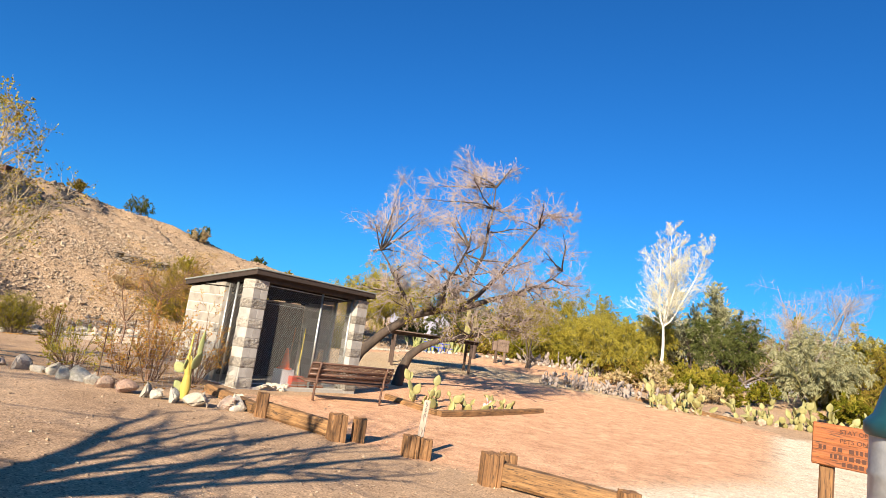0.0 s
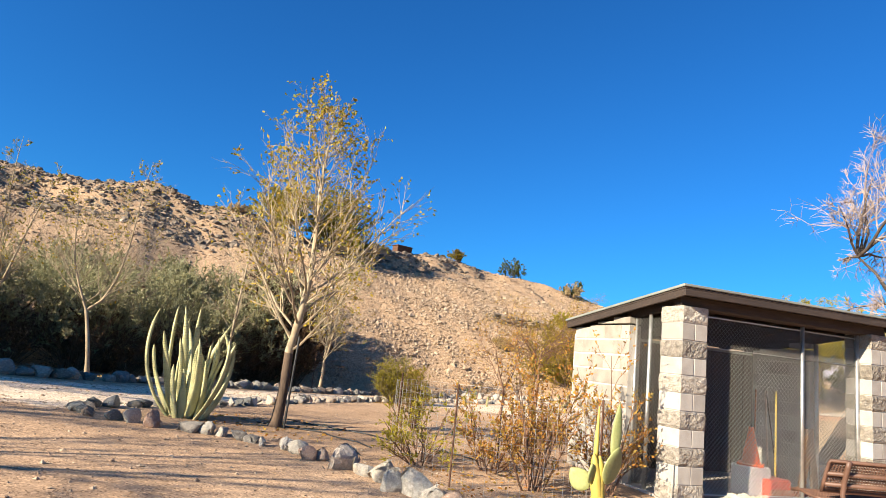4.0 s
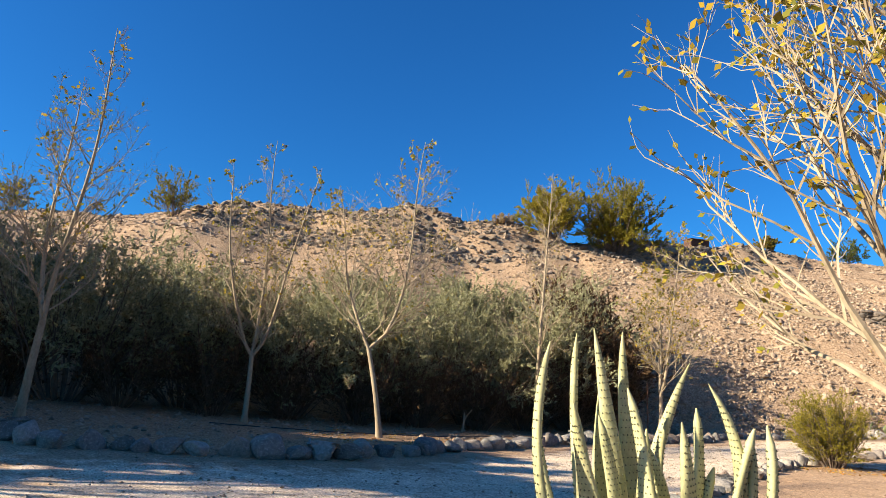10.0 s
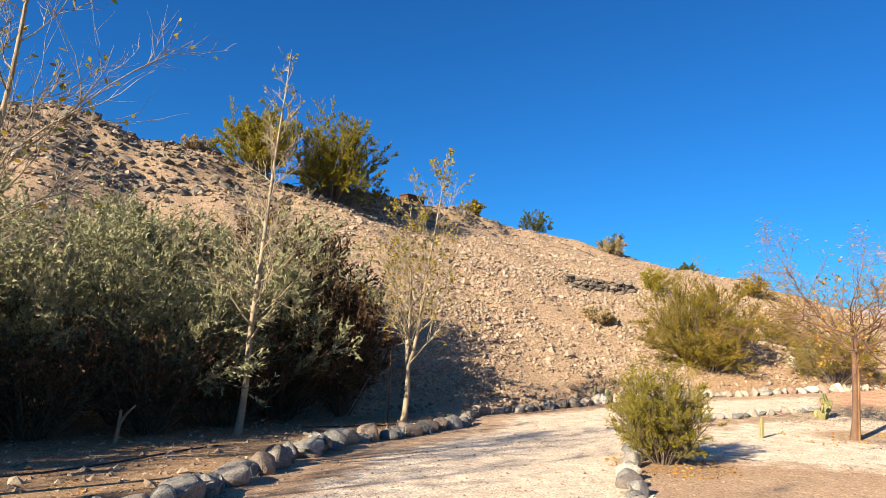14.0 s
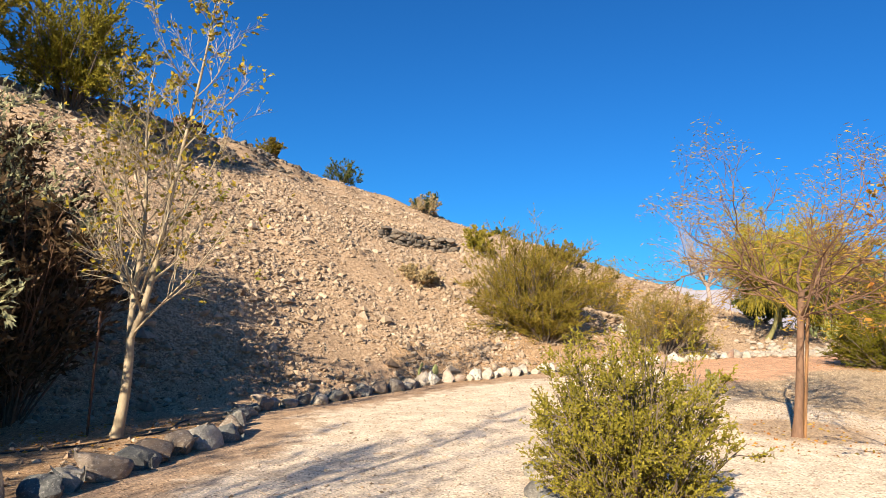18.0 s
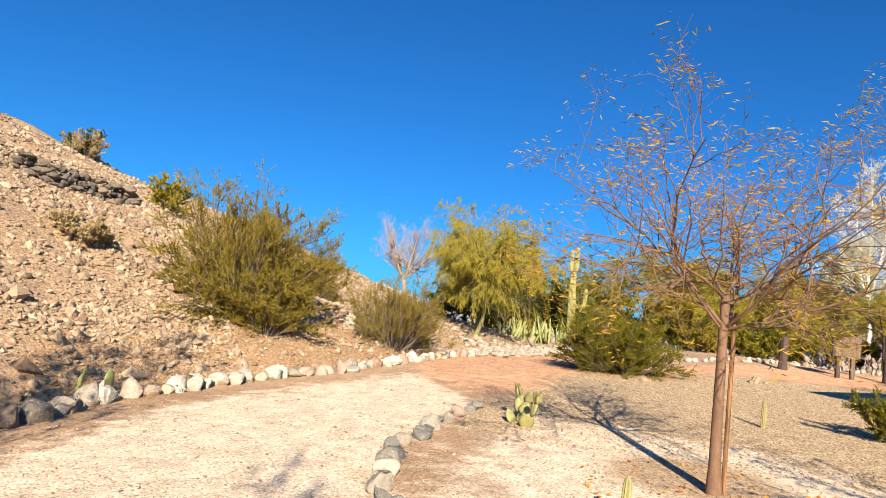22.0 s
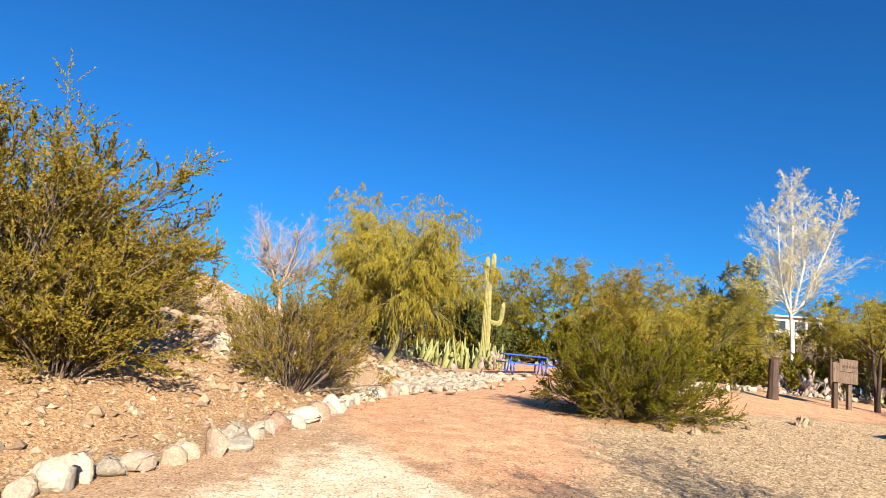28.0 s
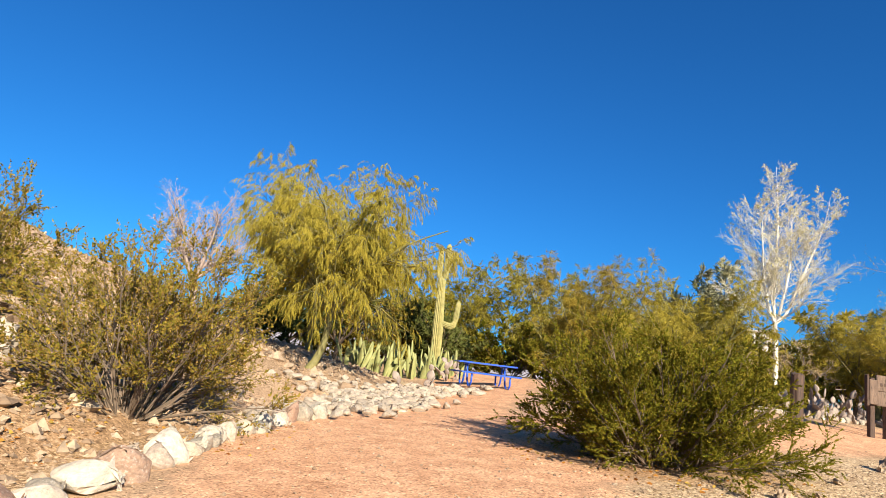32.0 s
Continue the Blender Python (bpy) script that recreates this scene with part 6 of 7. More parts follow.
broom(in_shed(2.55, 0.8, 0.02), SHED_RZ, DARK_WOOD, (-0.10, 0.14), label="dark-handled shovel leaning inside the shed")
for x, tip, mat in ((2.75, 12, TIMBER), (3.05, -8, GREY_WOOD)):
    g = Geo()
    g.box(-0.06, 0.06, -0.025, 0.025, 0.0, 0.95, 0.006, Matrix.Rotation(radians(tip), 4, "Y"))
    solo("plank", g, mat, "short weathered plank leaning inside the shed", "plank", "planks in the shed", at=in_shed(x, 0.6, 0.03), rz=SHED_RZ)
bench(on(-1.35, 14.55), 226.0, 2.25)
timber("timber", on(-3.25, 11.75, -0.05), on(-1.62, 10.22, -0.03), 0.2, 0.22, seed=2)
timber("timber", on(-1.4, 10.12, 0.0), on(0.02, 9.48, 0.0), 0.2, 0.26, seed=3)
timber("timber", on(-1.42, 10.32, -0.05), on(0.05, 9.66, -0.05), 0.2, 0.18, seed=4)
stub_post(on(-1.46, 10.03), 0.21, 0.40, 5)
stub_post(on(0.06, 9.34), 0.27, 0.40, 6, rz=30)
stub_post(on(0.34, 9.66), 0.23, 0.36, 7, rz=12)
stub_post(on(1.24, 9.36), 0.24, 0.32, 8, rz=24)
stub_post(on(1.47, 9.44), 0.2, 0.30, 9, rz=5)
number_post(on(1.32, 9.62), 8)
stub_post(on(2.5, 8.4), 0.28, 0.42, 10, rz=20)
stub_post(on(2.72, 8.72), 0.22, 0.40, 11, rz=20)
timber("timber", on(2.66, 8.44, 0.02), on(4.1, 7.62, 0.02), 0.24, 0.30, seed=12)
stub_post(on(4.15, 7.5), 0.24, 0.36, 13, rz=15)
notice_board((5.93, 6.02, -0.66), -38)
trash_can((4.78, 3.27, -0.60), 0)
# planting bed edged with timber
timber("timber", on(-0.5, 16.6, -0.06), on(1.05, 15.15, -0.06), 0.16, 0.2, seed=14, label="low weathered timber edging a cactus bed")
timber("timber", on(1.12, 15.1, -0.06), on(3.9, 19.6, -0.06), 0.16, 0.2, seed=15, label="low weathered timber edging a cactus bed")
for i, (x, y, s, h) in enumerate(((0.9, 16.4, 1.5, 0.5), (1.7, 17.4, 1.4, 0.42), (0.3, 17.2, 1.1, 0.85), (2.5, 18.6, 1.3, 0.4))):
    prickly_pear(on(x, y), 40 * i, h, s, "yellow-green prickly pear in a timber-edged bed", 60 + i, CACTUS_YEL, 15, 0.34)
prickly_pear(on(2.05, 17.6), 0, 0.42, 0.6, "pink withered prickly pear in a timber-edged bed", 66, CACTUS_PINK, 10, 0.22)

# tall cactus by the stones, and the caged shrub
ob = thing("prickly_pear", on(-3.0, 10.28), 20, "tall yellowish prickly pear with stacked pads", "cactus")
for base, way, L, W, bend in (((0, 0, -0.05), (0.05, 0, 1), 0.80, 0.17, (-0.15, 0, 0)), ((0.03, 0, 0.28), (-0.25, -0.1, 1), 0.50, 0.12, (0.3, 0, 0.2)), ((-0.03, 0, 0.62), (-0.02, 0.1, 1), 0.55, 0.045, (0.1, 0, 0))):
    g = Geo()
    blade(g, base, way, L, W, 0.13, bend, 14, 12, ref=(0.2, -1, 0))
    part("stem", g, CACTUS_GOLD, ob, "swollen yellow stem", smooth=True)
for base, up, face, L, W in (((0.07, 0, 0.52), (0.30, 0, 1), (0.9, -0.6, 0), 0.34, 0.22), ((0.12, 0.02, 0.70), (0.06, 0, 1), (0.5, -0.8, 0), 0.52, 0.10), ((-0.08, 0, 0.46), (-0.75, 0, 0.7), (0.2, -1, 0), 0.22, 0.19), ((-0.06, -0.05, 0.52), (0.1, -0.3, 1), (1, -0.3, 0), 0.18, 0.14), ((-0.06, 0, 0.12), (-0.55, 0, 0.8), (0.3, -1, 0), 0.22, 0.15)):
    g = Geo()
    pad_mesh(g, base, up, face, L, W, 0.035, n=12, ring=14)
    part("pad", g, CACTUS, ob, "dark green pad", smooth=True)
wire_cage(on(-5.1, 11.55), -8, 3.1, 1.05)
shrub(on(-4.5, 11.7), 0, 1.85, 2.3, "rusty orange young shrub inside a wire cage", 70, LEAF_RUST, BARK_RED, 12, (8, 6), 5, 0.045, low=0.05, fine=True)
shrub(on(-5.3, 12.0), 80, 1.4, 1.9, "dry rusty shrub inside a wire cage", 72, LEAF_RUST, BARK_RED, 9, (8, 6), 4, 0.045, low=0.05, fine=True)
shrub(on(-3.95, 12.5), 130, 2.0, 1.9, "rusty orange shrub leaning against the shed wall", 73, LEAF_RUST, BARK_RED, 10, (8, 6), 4, 0.045, low=0.05, fine=True)
shrub(on(-6.0, 11.4), 50, 1.1, 1.9, "thin yellowing shrub inside a wire cage", 71, LEAF_PALO, BARK_RED, 14, (6, 5), 4, 0.045)

# tongue cactus, staked tree and bushes beside the path
tongue_cactus(on(-9.6, 10.05), 20, "large pale green tongue-leaved cactus with spiny upright pads", 81, 26, 1.85)
leader_tree(on(-8.8, 11.1), 0, 5.1, (0.045, 0.03), "young pale-barked tree with sparse yellow leaves and stakes", 82, 0.225, BARK_PALE, LEAF_GOLD, 44, 0.50, 0.078, (9, 5), 3, 0.06, 0.75, lower=BARK_ROUGH, rise=0.70, taper=0.40)
for dx, dy in ((0.17, 0.05), (-0.12, 0.14)):
    g = Geo()
    g.tubes([[0, 0, -0.1], [0.05, 0.02, 1.42]], [[0.018, 0.018]], 8, cap=True)
    solo("tree_stake", g, BLACK if dx > 0 else DARK_WOOD, "dark stake tied to a young tree trunk", "stake", "tree stakes", at=on(-8.8 + dx, 11.1 + dy))
shrub(on(-8.75, 14.3), 0, 1.4, 0.75, "sparse olive bush with a rusty base", 84, LEAF_CREO, BARK_RED, 16, (7, 6), 8, 0.035)
young_tree(on(-11.0, 20.6), 70, 2.8, (0.1, 0.05), "small brown young tree with sparse rusty leaves", 85, 0.3, BARK_RED, LEAF_RUST, 3, 0.05, 0.7, 4, 0.04, (7, 6, 4))

# ---------------------------------------------------------------- trees along the foot of the hill
LABEL = "slim pale-barked bare tree with a few yellow leaves"
HILL_ROW = dict(bark=BARK_PALE, leaf=LEAF_GOLD, group="young trees below the hill")
leader_tree(on(-18.9, 6.0), 0, 6.4, (0.16, 0.10), LABEL, 90, 0.24, n=26, reach=0.36, trunk_r=0.060, twigs=(8, 5), leaf_size=0.075, full=0.14, stems=((0.0, 0.0), (-0.28, -0.1)), rise=0.75, least=0.003, **HILL_ROW)
leader_tree(on(-21.0, 9.85), 0, 6.4, (0.0, 0.03), LABEL, 91, 0.22, n=22, reach=0.34, trunk_r=0.054, twigs=(8, 5), leaf_size=0.075, full=0.16, stems=((0.0, 0.0), (0.12, 0.22), (-0.08, -0.2)), rise=0.8, least=0.003, **HILL_ROW)
leader_tree(on(-18.75, 12.1), 0, 6.2, (-0.09, -0.165), LABEL, 92, 0.28, n=30, reach=0.42, trunk_r=0.052, twigs=(8, 5), leaf_size=0.075, full=0.18, stems=((0.2, 0.36), (0.0, -0.06)), rise=0.65, sway=0.05, least=0.003, **HILL_ROW)
leader_tree(on(-21.45, 17.8), 0, 7.6, (0.02, 0.05), LABEL, 93, 0.22, n=46, reach=0.22, trunk_r=0.060, twigs=(8, 5), leaf_n=1, leaf_size=0.07, full=0.12, rise=0.6, taper=0.6, least=0.003, **HILL_ROW)
leader_tree(on(-20.55, 21.65), 0, 6.3, (0.035, 0.03), LABEL, 94, 0.20, n=26, reach=0.34, trunk_r=0.064, twigs=(9, 5), leaf_n=3, leaf_size=0.075, full=0.40, stems=((0.10, 0.02), (-0.16, 0.10)), rise=0.7, taper=0.6, least=0.003, **HILL_ROW)
g = Geo()
g.tubes([[0, 0, -0.1], [0.0, 0.01, 1.62]], [[0.016, 0.016]], 8, cap=True)
solo("tree_stake", g, RUST, "thin rusty steel stake beside a young tree", "stake", "tree stakes", at=on(-20.95, 21.6))
g = Geo()
g.tubes([[0, 0, -0.05], [0.05, 0.02, 0.3], [0.0, 0.05, 0.5]], [[0.035, 0.03, 0.02]], 7, cap=True)
g.tubes([[0.05, 0.02, 0.3], [0.18, 0.06, 0.48], [0.34, 0.08, 0.6]], [[0.025, 0.02, 0.012]], 6, cap=True)
solo("dead_branch", g, BARK_TAN, "short dead forked branch standing in the soil", "branch", at=on(-21.6, 15.6))

# the hedge at the foot of the hill
k = 0
HEDGE = ((-21.3, -0.8, 6.2, 5.2), (-24.5, -1.5, 3.8, 5.4), (-23.2, 1.4, 6.4, 4.6), (-25.2, 3.6, 4.4, 4.4), (-23.4, 6.2, 4.4, 4.8), (-24.2, 8.9, 3.9, 4.8), (-24.0, 11.6, 3.8, 4.8), (-23.8, 14.3, 4.0, 4.8), (-23.7, 17.0, 4.3, 4.8), (-23.8, 19.6, 4.3, 4.4), (-27.0, 9.8, 3.4, 4.6), (-26.8, 14.0, 3.4, 4.6), (-27.2, 4.5, 3.6, 5.0), (-26.6, 18.2, 3.2, 4.2), (-24.3, 21.4, 5.3, 4.3), (-26.6, 21.3, 4.6, 4.2))
for x, y, h, w in HEDGE:
    shrub((x, y, float(plain(np.array(x), np.array(y))) if h > 3.7 else gz(x, y)), 37 * k, h, w, "dense grey-green acacia bush at the foot of the hill", 100 + k, LEAF_HEDGE, BARK_GREY, 38, (9, 7), 15, 0.085, 1.05, 2.2, group="bushes below the hill", low=0.26, skirt=0.62)
    k += 1
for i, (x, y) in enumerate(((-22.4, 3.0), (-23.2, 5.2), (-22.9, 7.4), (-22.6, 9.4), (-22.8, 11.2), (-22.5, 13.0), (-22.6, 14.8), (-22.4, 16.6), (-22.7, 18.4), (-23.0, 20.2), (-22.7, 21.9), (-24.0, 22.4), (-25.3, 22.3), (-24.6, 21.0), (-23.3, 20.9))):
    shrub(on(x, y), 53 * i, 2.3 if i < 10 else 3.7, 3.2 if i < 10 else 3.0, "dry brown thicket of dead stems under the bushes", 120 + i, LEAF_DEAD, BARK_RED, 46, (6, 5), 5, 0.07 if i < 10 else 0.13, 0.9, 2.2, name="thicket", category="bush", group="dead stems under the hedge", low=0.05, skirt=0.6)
ob = shrub(on(-19.6, 11.7, 0.95), 0, 0.34, 0.34, "small pale green sprig hanging among the bushes", 115, LEAF_HEDGE, BARK_TAN, 8, (4, 3), 5, 0.045, name="sprig", category="plant")

# ---------------------------------------------------------------- the hill
hb = [(-34.6, 28.4, 3.4, 4.8, LEAF_PALO, "large yellow-green bush on the ridge of the hill"), (-33.3, 32.0, 4.6, 5.8, LEAF_OLIVE, "large olive bush on the ridge of the hill"), (-32.9, 44.6, 1.3, 1.8, LEAF_CREO, "small dark bush on the ridge of the hill"),
      (-31.4, 50.8, 2.1, 2.7, LEAF_DARK, "dark bush on the ridge of the hill"), (-26.2, 53.2, 1.5, 2.6, LEAF_DARK, "dark bush on the ridge of the hill"), (-26, 52.5, 1.4, 2.4, LEAF_STRAW, "dry brown bush on the hillside"),
      (-41.5, 9.0, 2.9, 3.4, LEAF_OLIVE, "olive bush on the ridge of the hill"), (-47, 1.0, 2.4, 4.5, LEAF_CREO, "olive bush on the ridge of the hill"), (-22, 57, 1.0, 1.6, LEAF_DARK, "small dark bush on the ridge of the hill"),
      (-19.9, 40.2, 1.3, 2.0, LEAF_PALO, "yellow-green bush beside the dry stone wall"), (-20.7, 34.8, 0.75, 1.7, LEAF_STRAW, "dry straw-coloured brush on the hillside"), (-17, 52, 1.6, 2.6, LEAF_CREO, "olive bush on the hillside"), (-36.4, 26.2, 0.7, 1.8, LEAF_STRAW, "dry straw-coloured brush on the ridge")]
for i, (x, y, h, w, leaf, lab) in enumerate(hb):
    shrub(on(x, y), 50 * i, h, w, lab, 130 + i, leaf, None, 46 if h > 3 else 22, (9, 7) if h > 3 else (7, 6), 24 if h > 3 else 12, 0.085 if h > 3 else 0.07)
# dry stone wall
def wall_row(name, a, b, h, n, label, seed, mat_meshes, wide=0.12, big=1.0):
    """Stones laid in rough courses along a line."""
    ob = thing(name, (0, 0, 0), 0, label, "wall", kind="structure")
    rng = np.random.default_rng(seed)
    rows = max(1, round(h / 0.2))
    for i in range(n):
        t, c = (i // rows + rng.uniform(-0.3, 0.3)) / (n // rows), i % rows
        x, y = a[0] + (b[0] - a[0]) * t, a[1] + (b[1] - a[1]) * t
        s = rng.uniform(0.13, 0.24) * big
        st = new("stone", mat_meshes[int(rng.integers(len(mat_meshes)))])
        st.parent = ob
        x, y = x + rng.normal(0, wide), y + rng.normal(0, wide)
        st.matrix_basis = pose(x, y, gz(x, y) + 0.05 + c * 0.2 + rng.normal(0, 0.02), rng.uniform(-12, 12), rng.uniform(-12, 12), rng.uniform(0, 360)) @ Matrix.Diagonal((s * 1.2, s * rng.uniform(0.8, 1.1), s * 0.65, 1))
    return ob


WHITE_SET = [stone_mesh(260 + i, WHITE_ROCK) for i in range(8)]
DARK_SHADED_SET = [stone_mesh(240 + i, DARK_ROCK) for i in range(6)]
STONE_SET = [stone_mesh(200 + i) for i in range(14)]
PALE_SET = [stone_mesh(280 + i, PALE_STONE) for i in range(10)]
# blackish stones; the shade on the wall's face is put into their colour too
wall_row("stone_wall", (-23.0, 37.1), (-20.7, 39.45), 0.62, 84, "low dark dry stone wall on the hillside, shade put into its colour", 3, DARK_SHADED_SET, 0.05)
g = Geo()
g.box(-0.7, 0.7, -0.35, 0.35, 0.0, 0.5, 0.03)
g.box(-0.75, 0.75, -0.40, 0.40, 0.5, 0.56, 0.015)
solo("steel_box", g, RUST, "rusted steel box sitting on the ridge", "box", at=on(-33.7, 39.0, -0.05), rz=80)

# rubble on the slope
def scatter(n, poly, seed, bias=None):
    rng = np.random.default_rng(seed)
    lo, hi = poly.min(0), poly.max(0)
    p = rng.uniform(lo, hi, (n * 4, 2))
    p = p[inside(poly, p[:, 0], p[:, 1])]
    if bias is not None:
        p = p[rng.random(len(p)) < bias(p)]
    return p[:n], rng


def patchy(p):
    x, y = p[:, 0], p[:, 1]
    return np.clip(0.55 + 0.5 * np.sin(x * 0.9 + 1.4 * np.sin(y * 0.5)) * np.sin(y * 0.8 + np.sin(x * 0.6)) + 0.25 * np.sin(x * 2.3 - y * 1.9), 0.12, 1)


near_poly = np.array([(-22.6, 22), (-20.7, 25.2), (-19.7, 28.5), (-18.1, 31), (-16.6, 32.4), (-17.5, 35), (-17, 38), (-20, 44), (-25, 46), (-31, 38), (-31.5, 28), (-29, 20)], float)
p, rng = scatter(18000, near_poly, 5, patchy)
g = Geo()
g.rocks(rng, np.column_stack([p, land(p[:, 0], p[:, 1]) + 0.01]), np.clip(rng.lognormal(-3.2, 0.5, len(p)), 0.022, 0.15), 0.8)
solo("rubble", g, RUBBLE, "loose pale brown rubble covering the hillside", "rubble", kind="stuff")
p, rng = scatter(26000, SLOPE, 6, patchy)
g = Geo()
g.rocks(rng, np.column_stack([p, land(p[:, 0], p[:, 1]) + 0.01]), np.clip(rng.lognormal(-2.75, 0.5, len(p)), 0.04, 0.24), 0.75, base=3)
solo("rubble", g, RUBBLE, "loose pale brown rubble covering the upper hillside", "rubble", kind="stuff")
p, rng = scatter(2600, np.array([(-44, 10), (-39.5, 10), (-36, 17), (-33.5, 22), (-33, 29), (-31.4, 34), (-30.4, 46), (-32.8, 46), (-34.4, 34), (-36.5, 27.5), (-38.6, 22), (-42, 16)], float), 8)
g = Geo()
g.rocks(rng, np.column_stack([p, land(p[:, 0], p[:, 1])]), np.clip(rng.lognormal(-2.2, 0.5, len(p)), 0.05, 0.32), 0.6)
solo("outcrop", g, DARK_ROCK, "dark broken rock along the ridge of the hill", "rock", kind="stuff")

# ---------------------------------------------------------------- stones along the path
def border(line, name, label, gap, size, seed, meshes):
    ob = thing(name, (0, 0, 0), 0, label, "stone border", kind="structure")
    rng = np.random.default_rng(seed)
    seg = np.linalg.norm(np.diff(line, axis=0), axis=1)
    s = np.concatenate([[0], np.cumsum(seg)])
    d = 0.0
    while d < s[-1]:
        k = size * rng.uniform(0.7, 1.3)
        x, y = np.interp(d, s, line[:, 0]), np.interp(d, s, line[:, 1])
        st = new("stone", meshes[int(rng.integers(len(meshes)))])
        st.parent = ob
        st.matrix_basis = pose(x + rng.normal(0, 0.05), y + rng.normal(0, 0.05), gz(x, y) + k * 0.30, rng.uniform(-14, 14), rng.uniform(-14, 14), rng.uniform(0, 360)) @ Matrix.Diagonal((k * rng.uniform(0.8, 1.2), k * rng.uniform(0.75, 1.05), k * rng.uniform(0.65, 0.95), 1))
        d += k * gap
    return ob


border(OUTER[:17], "stone_border", "row of large grey stones edging the path", 1.55, 0.235, 11, STONE_SET)
border(OUTER[16:22], "stone_border", "row of grey and white stones edging the path", 1.45, 0.21, 13, STONE_SET)
border(OUTER[21:], "stone_border", "row of cream-white stones edging the red path", 1.35, 0.215, 14, PALE_SET)
border(INNER[:6], "stone_border", "row of white stones beside the shed", 1.55, 0.20, 15, PALE_SET)
border(INNER[5:], "stone_border", "row of small grey stones edging the planting", 1.9, 0.15, 12, STONE_SET + PALE_SET[:5])

# ---------------------------------------------------------------- planting inside the path
shrub(on(-14.27, 19.55), 0, 1.66, 1.68, "dense yellow-green creosote bush beside the path", 150, LEAF_OLIVE, None, 56, (9, 8), 15, 0.024, fine=True, skirt=0.75)
pod_tree(on(-12.0, 24.15), 60, 4.35, "reddish-barked young tree with golden seed pods", 151, BARK_RED, LEAF_POD)
g = Geo()
g.tubes([[0, 0, -0.1], [0.06, 0.03, 1.75]], [[0.022, 0.022]], 8, cap=True)
solo("tree_stake", g, TIMBER_UP, "round wooden stake tied to a young tree", "stake", "tree stakes", at=on(-11.92, 24.12))
small_column(on(-13.45, 23.4), "small yellow column cactus in the gravel")
small_column(on(-8.3, 27.5), "small yellow column cactus in the gravel", 0.5)
prickly_pear(on(-12.65, 27.4), 30, 0.55, 0.6, "small yellow prickly pear in pale gravel", 152, CACTUS_YEL, 16, 0.24)
prickly_pear(on(-18.7, 29.4), 30, 0.5, 0.5, "small prickly pear growing among path stones", 153, CACTUS, 7, 0.25)
shrub(on(-6.6, 26.6), 0, 1.1, 1.6, "small green creosote bush in the gravel", 154, LEAF_FRESH, None, 28, (8, 7), 10, 0.04)
# large bushes at the end of the walk
shrub(on(-7.15, 33.95), 0, 1.95, 3.9, "large dense green creosote bush standing by the red path", 155, LEAF_FRESH, None, 96, (10, 8), 30, 0.031, skirt=0.96, low=0.05)
shrub(on(-17.1, 35.1), 0, 3.5, 5.6, "large olive creosote bush on the slope above the path", 156, LEAF_CREO, None, 78, (9, 8), 27, 0.043, skirt=0.99)
shrub(on(-16.3, 34.3), 40, 1.9, 3.2, "low olive creosote bush in front of the larger one", 159, LEAF_CREO, None, 44, (9, 8), 20, 0.04, skirt=0.97, low=0.03)
shrub(on(-14.9, 41.8), 60, 2.5, 3.4, "olive creosote bush on the slope above a low wall", 157, LEAF_CREO, None, 36, (8, 7), 10, 0.05)
wall_row("stone_wall", (-15.3, 39.5), (-13.6, 40.6), 0.65, 45, "low pale dry stone wall on the slope", 23, [stone_mesh(300 + i, RUBBLE) for i in range(6)], 0.05)
shrub(on(-12.6, 37.2), 0, 2.4, 4.3, "open olive bush with bare grey lower stems", 158, LEAF_CREO, None, 64, (9, 7), 14, 0.036, low=0.2, skirt=0.98, fine=True)
g = Geo()
g.rocks(np.random.default_rng(3), np.zeros((1, 3)), [0.24], 0.9, base=2)
solo("boulder", g, WHITE_ROCK, "white boulder on the slope below the bushes", "boulder", at=on(-14.0, 37.2, 0.12), smooth=False)
wall_row("rock_terrace", (-10.2, 38.3), (-6.6, 40.6), 0.12, 190, "low terrace of white rocks beside the red path", 21, WHITE_SET, 0.46, 0.68)
wall_row("rock_terrace", (-8.8, 40.9), (-4.6, 42.9), 0.12, 170, "upper terrace of white rocks below the cacti", 22, WHITE_SET, 0.46, 0.68)
crown_tree(on(-8.1, 43.2), 0, 5.6, 5.2, "broad yellow-green palo verde with a leaning trunk", 160, LEAF_PALO, BARK_GREEN, 13, 0.26, (10, 9, 7), 26, 0.10, 11, 1.1, 0.0, 1.05, 0.085, (0.35, 0.1), round_=0.3)
crown_tree(on(-6.7, 46.9), 90, 6.4, 3.9, "broad yellow-green palo verde beside the saguaro", 161, LEAF_PALO, BARK_GREEN, 13, 0.26, (10, 9, 7), 24, 0.10, 11, 1.1, 0.0, 1.05, 0.085, round_=0.25)
saguaro(on(-0.45, 49.5), -35)
for i, (x, y, n, h) in enumerate(((-3.6, 48.3, 20, 1.35), (-2.3, 47.8, 22, 1.5), (-1.3, 47.6, 18, 1.2), (-4.6, 48.4, 14, 1.1))):
    upright_pear(on(x, y), 70 * i, "stand of long grey-green prickly pear pads below the saguaro", 170 + i, n, h)
prickly_pear(on(-1.7, 46.4), 0, 1.0, 1.3, "mauve prickly pear beside the picnic table", 175, CACTUS_MAUVE, 22, 0.28)
wall_row("rock_terrace", (-5.6, 43.2), (-3.4, 43.6), 0.12, 70, "rough terrace of white rocks beside the picnic table", 25, WHITE_SET, 0.5, 0.8)
prickly_pear(on(-4.6, 44.2), 0, 0.7, 1.0, "mauve prickly pear beside the rock terrace", 172, CACTUS_MAUVE, 14, 0.28)
picnic_table(on(-2.2, 44.0), -22)
stump(on(0.8, 36.4), 0, 1.12, 0.135)
